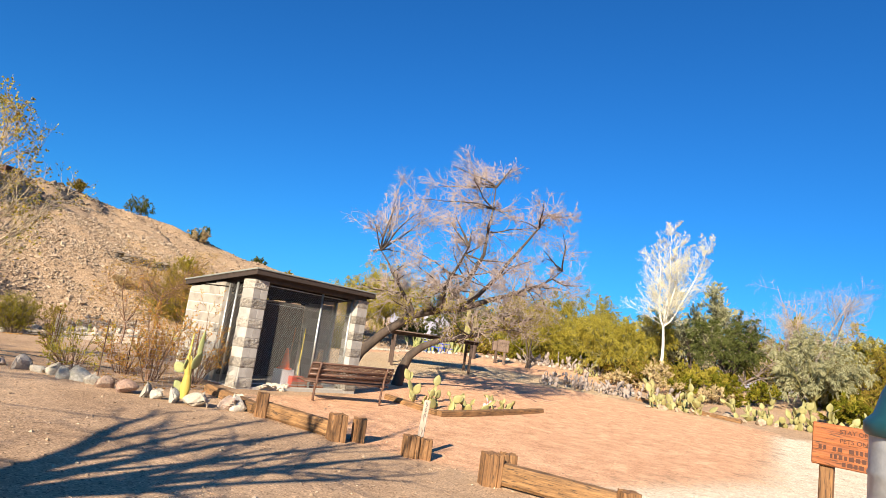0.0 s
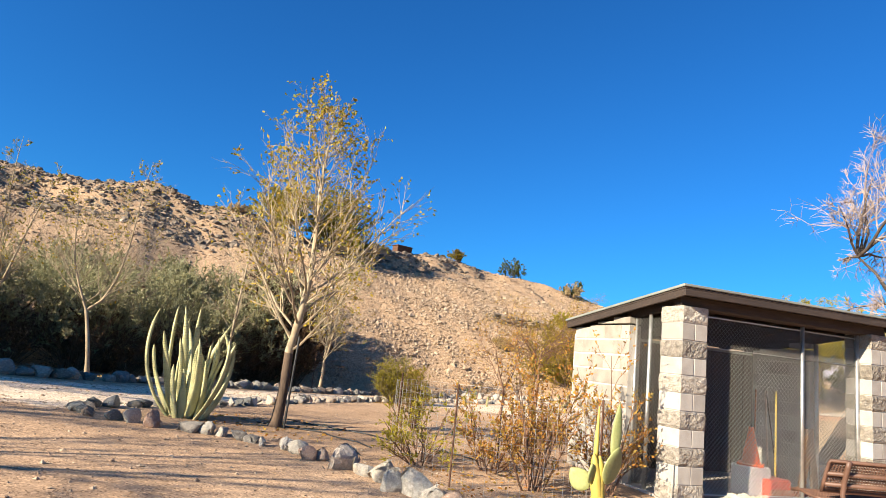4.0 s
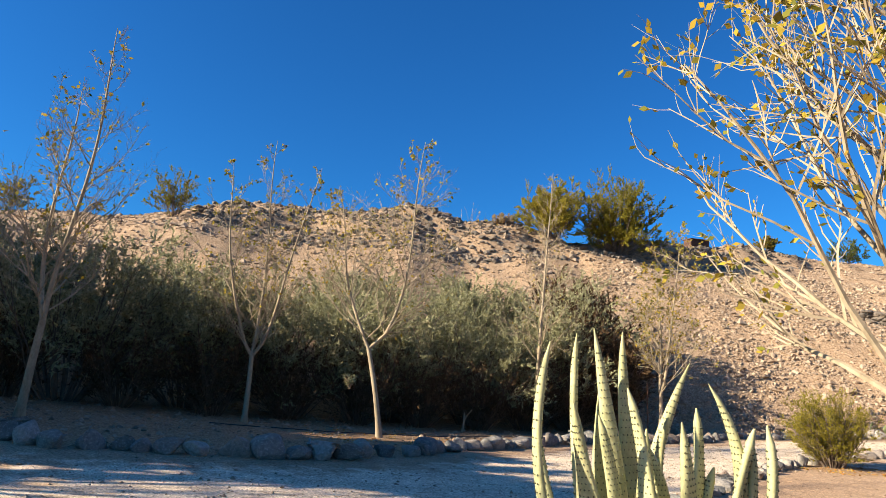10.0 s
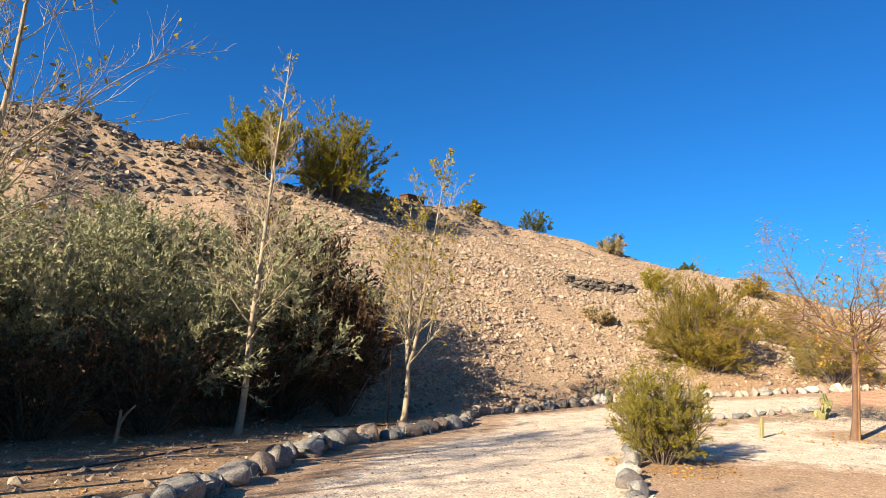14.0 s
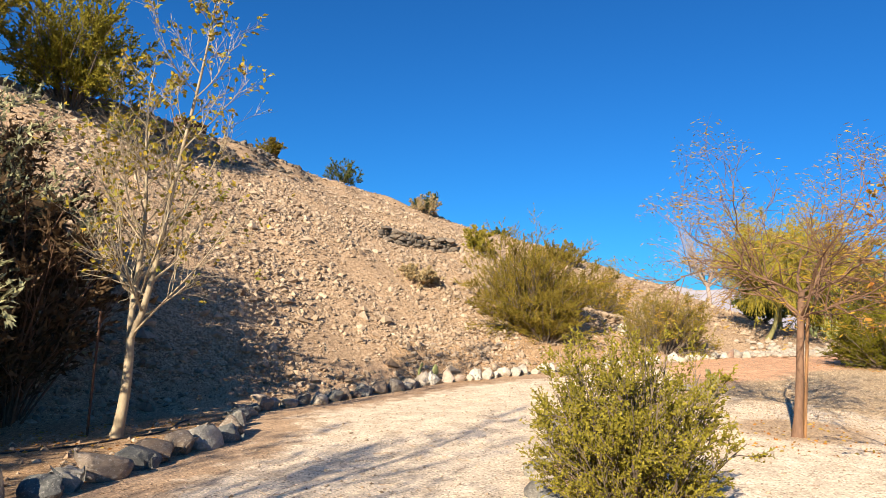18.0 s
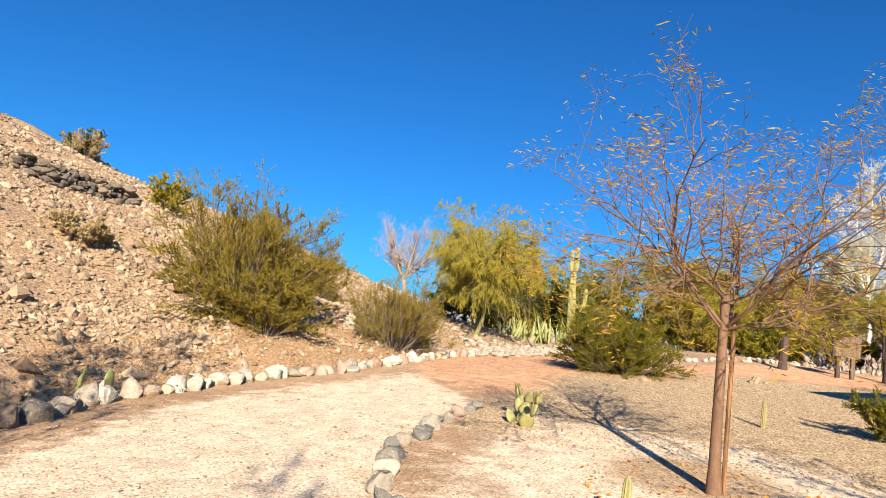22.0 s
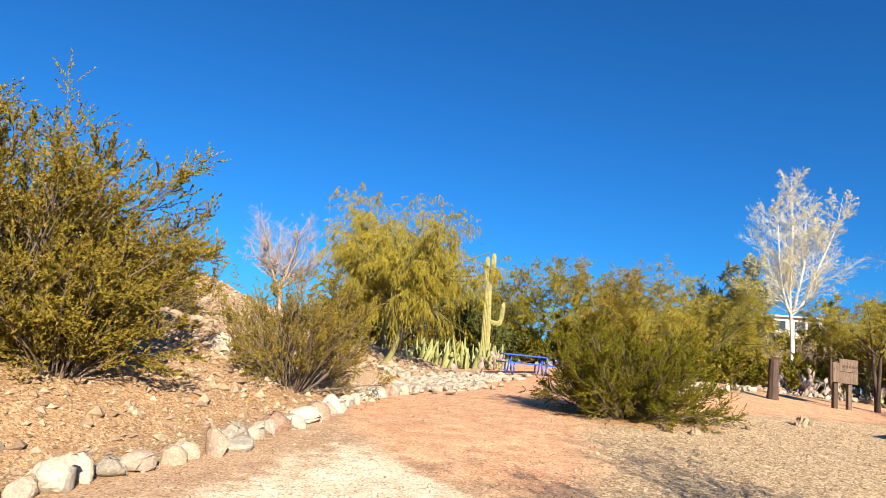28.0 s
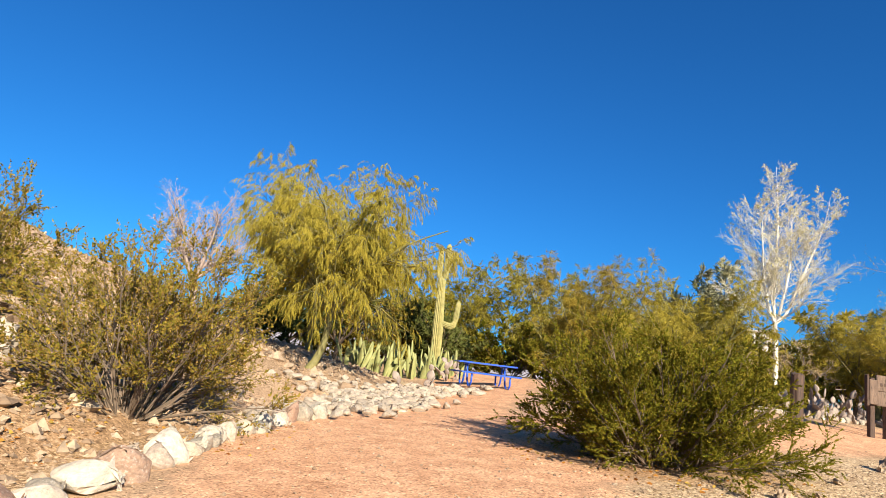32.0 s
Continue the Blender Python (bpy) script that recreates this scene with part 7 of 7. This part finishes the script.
wooden_sign(on(2.35, 35.4), -13)
for i, (x, y, s) in enumerate(((-7.3, 32.35, 0.08), (-6.7, 32.3, 0.06), (-5.55, 32.65, 0.09), (-3.5, 32.95, 0.15), (-3.1, 33.0, 0.07))):
    g = Geo()
    g.rocks(np.random.default_rng(70 + i), np.zeros((1, 3)), [s], 0.8, base=2)
    solo("stone", g, RUBBLE, "single brown rock lying in the gravel", "stone", "loose rocks in the gravel", at=on(x, y, s * 0.3))
crown_tree(on(3.9, 35.25), 30, 3.6, 3.0, "small dark-trunked palo verde beside the trail sign", 162, LEAF_PALO, BARK_DARK, 7, 0.46, (8, 7, 5), 7, 0.09, 9, 0.5, 0.05, 1.0, 0.052, (0.04, 0.0), stems=2, twig=BARK_GREEN)
border(np.array([(-2.0, 37.7), (0.6, 37.6), (3.0, 37.9), (7.5, 37.2), (12.0, 36.0)]), "stone_border", "row of white stones edging the far side of the red path", 2.2, 0.15, 16, PALE_SET)

# ---------------------------------------------------------------- garden and trees in the distance
mesquite(on(-0.95, 20.6), 0, "large leaning mesquite with a haze of bare pale twigs")
leader_tree(on(13.2, 43.7), 0, 10.9, (0.01, 0.0), "tall white-barked poplar with the last pale leaves", 163, 0.33, BARK_WHITE, LEAF_PALE, 28, 0.27, 0.10, (12, 7), 2, 0.08, 0.4, stems=((0.0, 0.02), (-0.12, 0.07), (0.12, -0.07), (0.36, -0.20)), rise=0.55, taper=0.35, twig=BARK_POPLAR, least=0.0058)
crown_tree(on(17.2, 50.0), 0, 7.4, 6.5, "grey-green tree behind the white poplar", 164, LEAF_HEDGE, BARK_DARK, 9, 0.16, (8, 8, 5), 8, 0.28, 3, 0.1)
for i, (x, y, h, w, leaf, lab) in enumerate(((8.8, 35.3, 4.0, 4.6, LEAF_PALO, "bright yellow-green palo verde in the garden"), (4.3, 41.6, 4.6, 4.2, LEAF_PALO, "yellowing young tree in the garden"), (8.9, 46.5, 5.4, 4.6, LEAF_PALO, "yellow-green palo verde in the garden"), (12.5, 47.5, 5.0, 5, LEAF_PALO, "yellow-green palo verde in the garden"),
                                            (9.0, 53.0, 8.0, 7.6, LEAF_OLIVE, "broad olive tree behind the picnic table"), (5.0, 56.0, 6.4, 6, LEAF_OLIVE, "broad olive tree behind the picnic table"), (3.8, 45.6, 5.4, 4.6, LEAF_AMBER, "amber-leaved tree behind the creosote bush"),
                                            (18.8, 34.2, 4.6, 5.6, LEAF_HEDGE, "grey-green palo verde at the garden edge"), (8.3, 37.8, 4.6, 3.6, LEAF_PALO, "open palo verde beside the sign"), (16.3, 39.5, 5.2, 5, LEAF_DARK, "dark green tree at the garden edge"), (22.5, 30.5, 4.4, 5, LEAF_CREO, "olive-coloured tree at the garden edge"), (-2.0, 55.5, 6.2, 6, LEAF_DARK, "dark green tree behind the saguaro"),
                                            (27, 44, 6, 7, LEAF_CREO, "olive-coloured tree at the garden edge"))):
    crown_tree(on(x, y), 47 * i, h, w, lab, 180 + i, leaf, BARK_DARK if leaf in (LEAF_DARK, LEAF_CREO) else BARK_GREEN, 9, 0.14, (8, 8, 5), 16, 0.17, 13 if leaf in (LEAF_PALO, LEAF_AMBER) else 6, 0.55, 0.03, 0.95, 0.10, group="garden trees")
crown_tree(on(21.0, 39.8), 0, 8.4, 9.6, "bare pinkish-brown mesquite at the garden edge", 200, LEAF_STRAW, TWIG_PALE, 10, 0.16, (8, 8, 5), 1, 0.08, 3, 0.0, 0.06, 0.95, 0.14, fine=True)
crown_tree(on(-8.4, 56.8), 0, 5.8, 5.0, "bare grey mesquite behind the palo verde", 201, LEAF_STRAW, TWIG_PALE, 9, 0.2, (8, 8, 5), 1, 0.07, 3, 0.0, 0.08, 0.9, 0.14, fine=True)
# prickly pear beds
rng = np.random.default_rng(9)
for i in range(14):
    t = i / 13
    prickly_pear(on(4.9 + 4.6 * t + rng.normal(0, 0.3), 29.0 + 0.6 * math.sin(6 * t) + rng.normal(0, 0.3)), 60 * i, 0.75, 1.3, "mauve prickly pear in a long cactus bed", 210 + i, CACTUS_MAUVE, 20, 0.26, "mauve prickly pears", each=False)
for i, (x, y) in enumerate(((9.1, 26.4), (9.9, 26.7), (10.5, 26.5), (12.9, 27.0), (13.5, 26.7), (14.2, 26.4), (14.9, 26.3), (15.4, 26.9), (16.2, 26.2), (16.9, 25.6))):
    prickly_pear(on(x, y), 70 * i, 1.35, 1.5, "yellow-green prickly pear clump beside the path", 230 + i, CACTUS_YEL, 26, 0.36, "yellow-green prickly pears")
for i in range(10):
    prickly_pear(on(4.2 + 0.55 * i + rng.normal(0, 0.2), 38.6 + rng.normal(0, 0.5) - 0.12 * i), 60 * i, 0.9, 1.2, "mauve prickly pear behind the stump", 250 + i, CACTUS_MAUVE, 18, 0.28, "mauve prickly pears", each=False)
for i, (x, y) in enumerate(((6.8, 36.2), (7.9, 35.6), (8.8, 36.4), (9.9, 35.3))):
    prickly_pear(on(x, y), 70 * i, 1.0, 1.3, "yellow-green prickly pear clump beyond the trail sign", 262 + i, CACTUS_YEL, 20, 0.3, "prickly pears beyond the sign", each=False)
timber("timber", on(8.6, 28.4, -0.04), on(12.0, 25.4, -0.04), 0.16, 0.2, seed=31, label="low timber edging a far cactus bed")

# ---------------------------------------------------------------- beyond the garden
g = Geo()
a = np.linspace(0, TAU, 160)
rng = np.random.default_rng(2)
hh = 60 + 35 * np.sin(a * 3 + 1) + 30 * np.sin(a * 7 + 2) + 16 * np.sin(a * 17) + rng.normal(0, 5, 160)
hh[-1] = hh[0]
v = np.concatenate([np.stack([2000 * np.sin(a), 2000 * np.cos(a), np.full(160, -20)], 1), np.stack([2150 * np.sin(a), 2150 * np.cos(a), np.clip(hh, 15, 200)], 1)])
i = np.arange(159)
g.add(v, np.stack([i, i + 1, i + 161, i + 160], 1))
solo("backdrop_mountains", g, MOUNTAIN, "low blue-grey mountains on the horizon", "mountains", kind="structure")

# trees south of the walk, known by the shadows they throw across it
for i, (x, y, h) in enumerate(((-8.4, 0.2, 6.6), (-14.8, 0.2, 6.6), (-11.4, -0.8, 6.8))):
    young_tree(on(x, y), 90 * i, h, (0.05, 0.05), "bare slender tree standing south of the path", 300 + i, 0.3, BARK_PALE, LEAF_GOLD, 2, 0.08, 0.6, 4, 0.08, (11, 8, 4), group="trees south of the path")
# dense trees on the shoulder of the hill, known by the broad shade below it
for i, (x, y, h, w) in enumerate(((-24.6, -2.6, 7.6, 6.0), (-29.0, -3.5, 7.0, 6.0), (-18.0, -0.6, 6.4, 3.7))):
    crown_tree(on(x, y), 90 * i, h, w, "dense acacia tree on the shoulder of the hill", 310 + i, LEAF_HEDGE, BARK_DARK, 10, 0.18, (8, 8, 5), 9, 0.42, 2.0, 0.2, 0.03, 0.95, 0.14, group="trees on the shoulder of the hill")
# the belt of trees that closes the garden
rng = np.random.default_rng(17)
belt = [(-2 + 7.0 * i + rng.normal(0, 1.5), 66 + rng.normal(0, 2.0) - 0.02 * i * i) for i in range(5)] + [(30 + rng.normal(0, 1.5) + 0.5 * i, 58 - 6.0 * i + rng.normal(0, 1.5)) for i in range(9)] + [(20, 47), (24, 52), (14, 56), (19, 60), (29, 49), (33, 53), (38, 57), (26, 46)]
for i, (x, y) in enumerate(belt):
    leaf = (LEAF_OLIVE, LEAF_PALO, LEAF_DARK, LEAF_OLIVE, LEAF_STRAW)[i % 5]
    bare = leaf is LEAF_STRAW
    crown_tree(on(x, y), 61 * i, rng.uniform(4.6, 7.0), rng.uniform(6.5, 9.0), ("bare pinkish mesquite beyond the garden" if bare else "olive-green tree in the belt beyond the garden"), 400 + i, leaf, TWIG_PALE if bare else BARK_DARK, 8, 0.12, (7, 6, 4), 2 if bare else 6, 0.2 if bare else 0.40, 6 if bare else 3.5, 0.3, 0.03, 0.95, 0.14, group="trees beyond the garden")
# open shade roof beside the gravel, known by the broad shadow it throws on the red path
def shade_roof(at, rz, w=4.4, d=2.0, h=1.55):
    ob = thing("shade_shelter", at, rz, "low open wooden shade shelter with a flat boarded roof", "shelter")
    for i in range(14):
        g = Geo()
        g.box(i * w / 14 + 0.003, (i + 1) * w / 14 - 0.003, -d, 0, h - 0.05, h, 0.006)
        part("board", g, GREY_WOOD, ob)
    for y in (-0.35, -d + 0.35):
        g = Geo()
        g.box(0.1, w - 0.1, y - 0.05, y + 0.05, h - 0.20, h - 0.052, 0.01)
        part("beam", g, DARK_WOOD, ob)
        for x in (0.4, w - 0.4):
            g = Geo()
            g.box(x - 0.06, x + 0.06, y - 0.06, y + 0.06, -0.3, h - 0.202, 0.01)
            part("post", g, DARK_WOOD, ob)
    return ob


shade_roof(on(-3.25, 29.35), 14)
# loose pebbles and leaf litter along the walk
PATHWAY = np.array([(3, 4), (-3, 7.2), (-8, 7.2), (-11.5, 8.2), (-13.6, 12), (-15, 16), (-16.3, 19), (-16.8, 21.5), (-16, 25.5), (-14, 29), (-11, 33), (-6, 40)], float)
def beside(n, wide, seed):
    r = np.random.default_rng(seed)
    seg = np.linalg.norm(np.diff(PATHWAY, axis=0), axis=1)
    s = np.concatenate([[0], np.cumsum(seg)])
    d = r.uniform(0, s[-1], n)
    p = np.stack([np.interp(d, s, PATHWAY[:, 0]), np.interp(d, s, PATHWAY[:, 1])], 1) + r.normal(0, wide, (n, 2))
    return p, r


p, rng = beside(13000, 3.0, 31)
g = Geo()
g.rocks(rng, np.column_stack([p, land(p[:, 0], p[:, 1]) + 0.003]), np.clip(rng.lognormal(-4.5, 0.5, len(p)), 0.006, 0.035), 0.7, base=3)
solo("pebbles", g, RUBBLE, "loose brown and pale pebbles on the sandy ground", "pebbles", kind="stuff")
p, rng = beside(2500, 3.4, 32)
z = land(p[:, 0], p[:, 1])
a = rng.uniform(0, TAU, len(p))
d = np.stack([np.cos(a), np.sin(a), np.zeros(len(p))], 1) * rng.uniform(0.02, 0.10, (len(p), 1))
c = np.column_stack([p, z + 0.006])
g = Geo()
g.tubes(np.stack([c - d, c + d * 0.2 + rng.normal(0, 0.008, c.shape) * [1, 1, 0.3], c + d], 1), np.full((len(p), 3), 0.0022), 3)
solo("twig_litter", g, BARK_TAN, "dry twigs scattered over the sandy ground", "twigs", kind="stuff")
crown_tree(on(-1.9, -0.6), 0, 6.6, 6.4, "broad bare mesquite standing beside the start of the path", 320, LEAF_STRAW, BARK_DARK, 9, 0.28, (6, 5, 3), 1, 0.06, 3, 0.0, 0.06, 1.0, 0.17)
# coarse gravel beside the red path
p, rng = scatter(15000, np.array([(-14.2, 27.0), (-9.6, 24), (-5, 26), (-1.5, 31.5), (-3, 33.4), (-8.8, 33.0), (-12, 30)], float), 51)
g = Geo()
g.rocks(rng, np.column_stack([p, land(p[:, 0], p[:, 1]) + 0.004]), np.clip(rng.lognormal(-4.4, 0.35, len(p)), 0.008, 0.026), 0.7, base=3)
solo("gravel", g, RUBBLE, "coarse pale gravel beside the red path", "gravel", kind="stuff")
# low bushes that close the view behind the picnic table
for i, (x, y, h, w) in enumerate(((-1.5, 56, 2.4, 5.0), (1.6, 52.5, 3.2, 4.4), (4.6, 51.0, 3.0, 4.4), (0.4, 54.6, 3.4, 4.8), (3.0, 55, 2.6, 5.0), (7.2, 58, 2.4, 5.0), (12, 57, 2.6, 5.4), (-6, 54, 2.2, 4.4), (21, 36, 2.0, 4.0), (26, 37, 2.2, 5.0), (24, 26, 1.8, 4.0), (18, 29, 1.5, 3.0))):
    shrub(on(x, y), 40 * i, h, w, "dark olive bush at the far edge of the garden", 330 + i, (LEAF_CREO, LEAF_DARK, LEAF_FRESH)[i % 3], None, 24, (6, 6), 7, 0.19, group="bushes at the garden edge")
# a pale house on the rise beyond the garden
def far_house(at, rz):
    ob = thing("house", at, rz, "pale flat-roofed house on a far rise", "house")
    g = Geo()
    g.box(-7, 7, -4, 4, -8, 1.6, 0.05)
    part("wall", g, BUILDING, ob)
    g = Geo()
    g.box(-7.6, 7.6, -4.6, 4.6, 1.6, 1.9, 0.05)
    part("roof", g, BUILDING, ob)
    for x in (-5.2, -2.6, 0.4, 3.4, 5.4):
        g = Geo()
        g.box(x - 0.8, x + 0.8, -4.06, -3.98, -0.6, 1.0, 0.02)
        part("window", g, GLASS_DARK, ob)


far_house((84, 92, 10.0), -40)
# undergrowth and pale rock beds between the garden trees
rng = np.random.default_rng(77)
for i in range(26):
    x, y = rng.uniform(8.5, 24), rng.uniform(27.5, 40)
    shrub(on(x, y), 40 * i, rng.uniform(0.8, 1.8), rng.uniform(1.6, 3.0), "low olive bush in the cactus garden", 350 + i, (LEAF_CREO, LEAF_FRESH, LEAF_PALO, LEAF_STRAW)[i % 4], None, 18, (6, 4), 4, 0.16, group="bushes in the cactus garden")
for i in range(14):
    x, y = 8.6 + 0.62 * i, 26.2 + rng.normal(0, 0.15)
    g = Geo()
    g.rocks(rng, np.zeros((1, 3)), [rng.uniform(0.14, 0.3)], 0.7, base=1)
    solo("stone", g, RUBBLE, "brown edging rock beside the cactus bed", "stone", "rocks edging the cactus bed", at=on(x, y, 0.05))
# small gravel between the larger stones of the slope
p, rng = scatter(18000, near_poly, 61)
g = Geo()
g.rocks(rng, np.column_stack([p, land(p[:, 0], p[:, 1]) + 0.004]), np.clip(rng.lognormal(-3.6, 0.4, len(p)), 0.014, 0.06), 0.7, base=3)
solo("scree", g, RUBBLE, "fine brown scree between the stones of the hillside", "scree", kind="stuff")
p, rng = scatter(5000, np.array([(-18.6, 29.5), (-16.8, 31.2), (-12.6, 35.6), (-9.8, 38.6), (-12, 43), (-17, 40), (-20, 34)], float), 62)
g = Geo()
g.rocks(rng, np.column_stack([p, land(p[:, 0], p[:, 1]) + 0.004]), np.clip(rng.lognormal(-3.5, 0.55, len(p)), 0.012, 0.11), 0.7, base=3)
solo("scree", g, RUBBLE, "scattered gravel below the creosote bushes", "scree", kind="stuff")
p, rng = scatter(2600, np.array([(-27, 2), (-22.5, 4.5), (-16.2, 6.4), (-15.9, 9), (-17.4, 13.4), (-19.2, 18), (-19.4, 21.5), (-20.4, 24), (-22.6, 22), (-24, 14), (-26, 8)], float), 63)
g = Geo()
g.rocks(rng, np.column_stack([p, land(p[:, 0], p[:, 1]) + 0.004]), np.clip(rng.lognormal(-3.6, 0.5, len(p)), 0.012, 0.10), 0.7, base=3)
solo("scree", g, RUBBLE, "scattered gravel below the young trees", "scree", kind="stuff")


# irrigation hoses lying on the sand
def hose(points, label):
    q = np.array(points, float)
    s = np.linspace(0, 1, 26)
    x, y = np.interp(s, np.linspace(0, 1, len(q)), q[:, 0]), np.interp(s, np.linspace(0, 1, len(q)), q[:, 1])
    x, y = x + 0.05 * np.sin(s * 19), y + 0.05 * np.cos(s * 15)
    g = Geo()
    g.tubes(np.stack([x, y, land(x, y) + 0.012], 1), [np.full(26, 0.011)], 7, cap=True)
    solo("irrigation_hose", g, BLACK, label, "hose", "irrigation hoses", smooth=True)


hose([(-9.2, 11.0), (-8.2, 11.6), (-7.0, 11.5)], "black irrigation hose lying beside the staked tree")
hose([(-9.6, 11.9), (-8.0, 12.4), (-5.8, 12.6)], "black irrigation hose lying beside the staked tree")
hose([(-21.6, 19.4), (-20.5, 20.8), (-20.2, 21.9), (-20.6, 23.2)], "black irrigation hose lying along the young trees")
hose([(-20.2, 9.0), (-19.6, 11.0), (-19.4, 13.5), (-20.2, 16.5)], "black irrigation hose lying along the young trees")
# brown fallen leaves below the trees
for i, (x, y, r, n) in enumerate(((-8.8, 11.2, 1.3, 260), (-4.6, 11.6, 1.4, 320), (-18.9, 12.2, 1.6, 260), (-20.6, 21.7, 1.3, 220), (-12.0, 24.2, 1.3, 200), (-14.1, 19.4, 0.9, 260), (-6.9, 34.2, 1.9, 500), (-16.6, 35.0, 2.2, 500), (-12.6, 37.0, 2.0, 420))):
    rng = np.random.default_rng(500 + i)
    a, q = rng.uniform(0, TAU, n), r * np.sqrt(rng.random(n))
    px, py = x + q * np.cos(a), y + q * np.sin(a)
    g = Geo()
    g.leaves(rng, np.stack([px, py, land(px, py) + 0.008], 1), np.stack([np.cos(a * 3), np.sin(a * 3), 0 * a], 1), 0.05, 1.7, jitter=0.12)
    solo("leaf_litter", g, LEAF_RUST, "dry brown leaves fallen on the sand", "leaves", "fallen leaves", kind="stuff")
for i in range(11):
    rng = np.random.default_rng(700 + i)
    x, y = 1.5 + 1.25 * i + rng.normal(0, 0.4), 41.5 + rng.normal(0, 1.2) - 0.12 * i
    shrub(on(x, y), 40 * i, rng.uniform(1.0, 1.7), rng.uniform(2.0, 3.0), "olive bush behind the cactus bed", 380 + i, (LEAF_CREO, LEAF_OLIVE, LEAF_FRESH)[i % 3], None, 22, (6, 5), 7, 0.115, group="bushes behind the cactus bed")
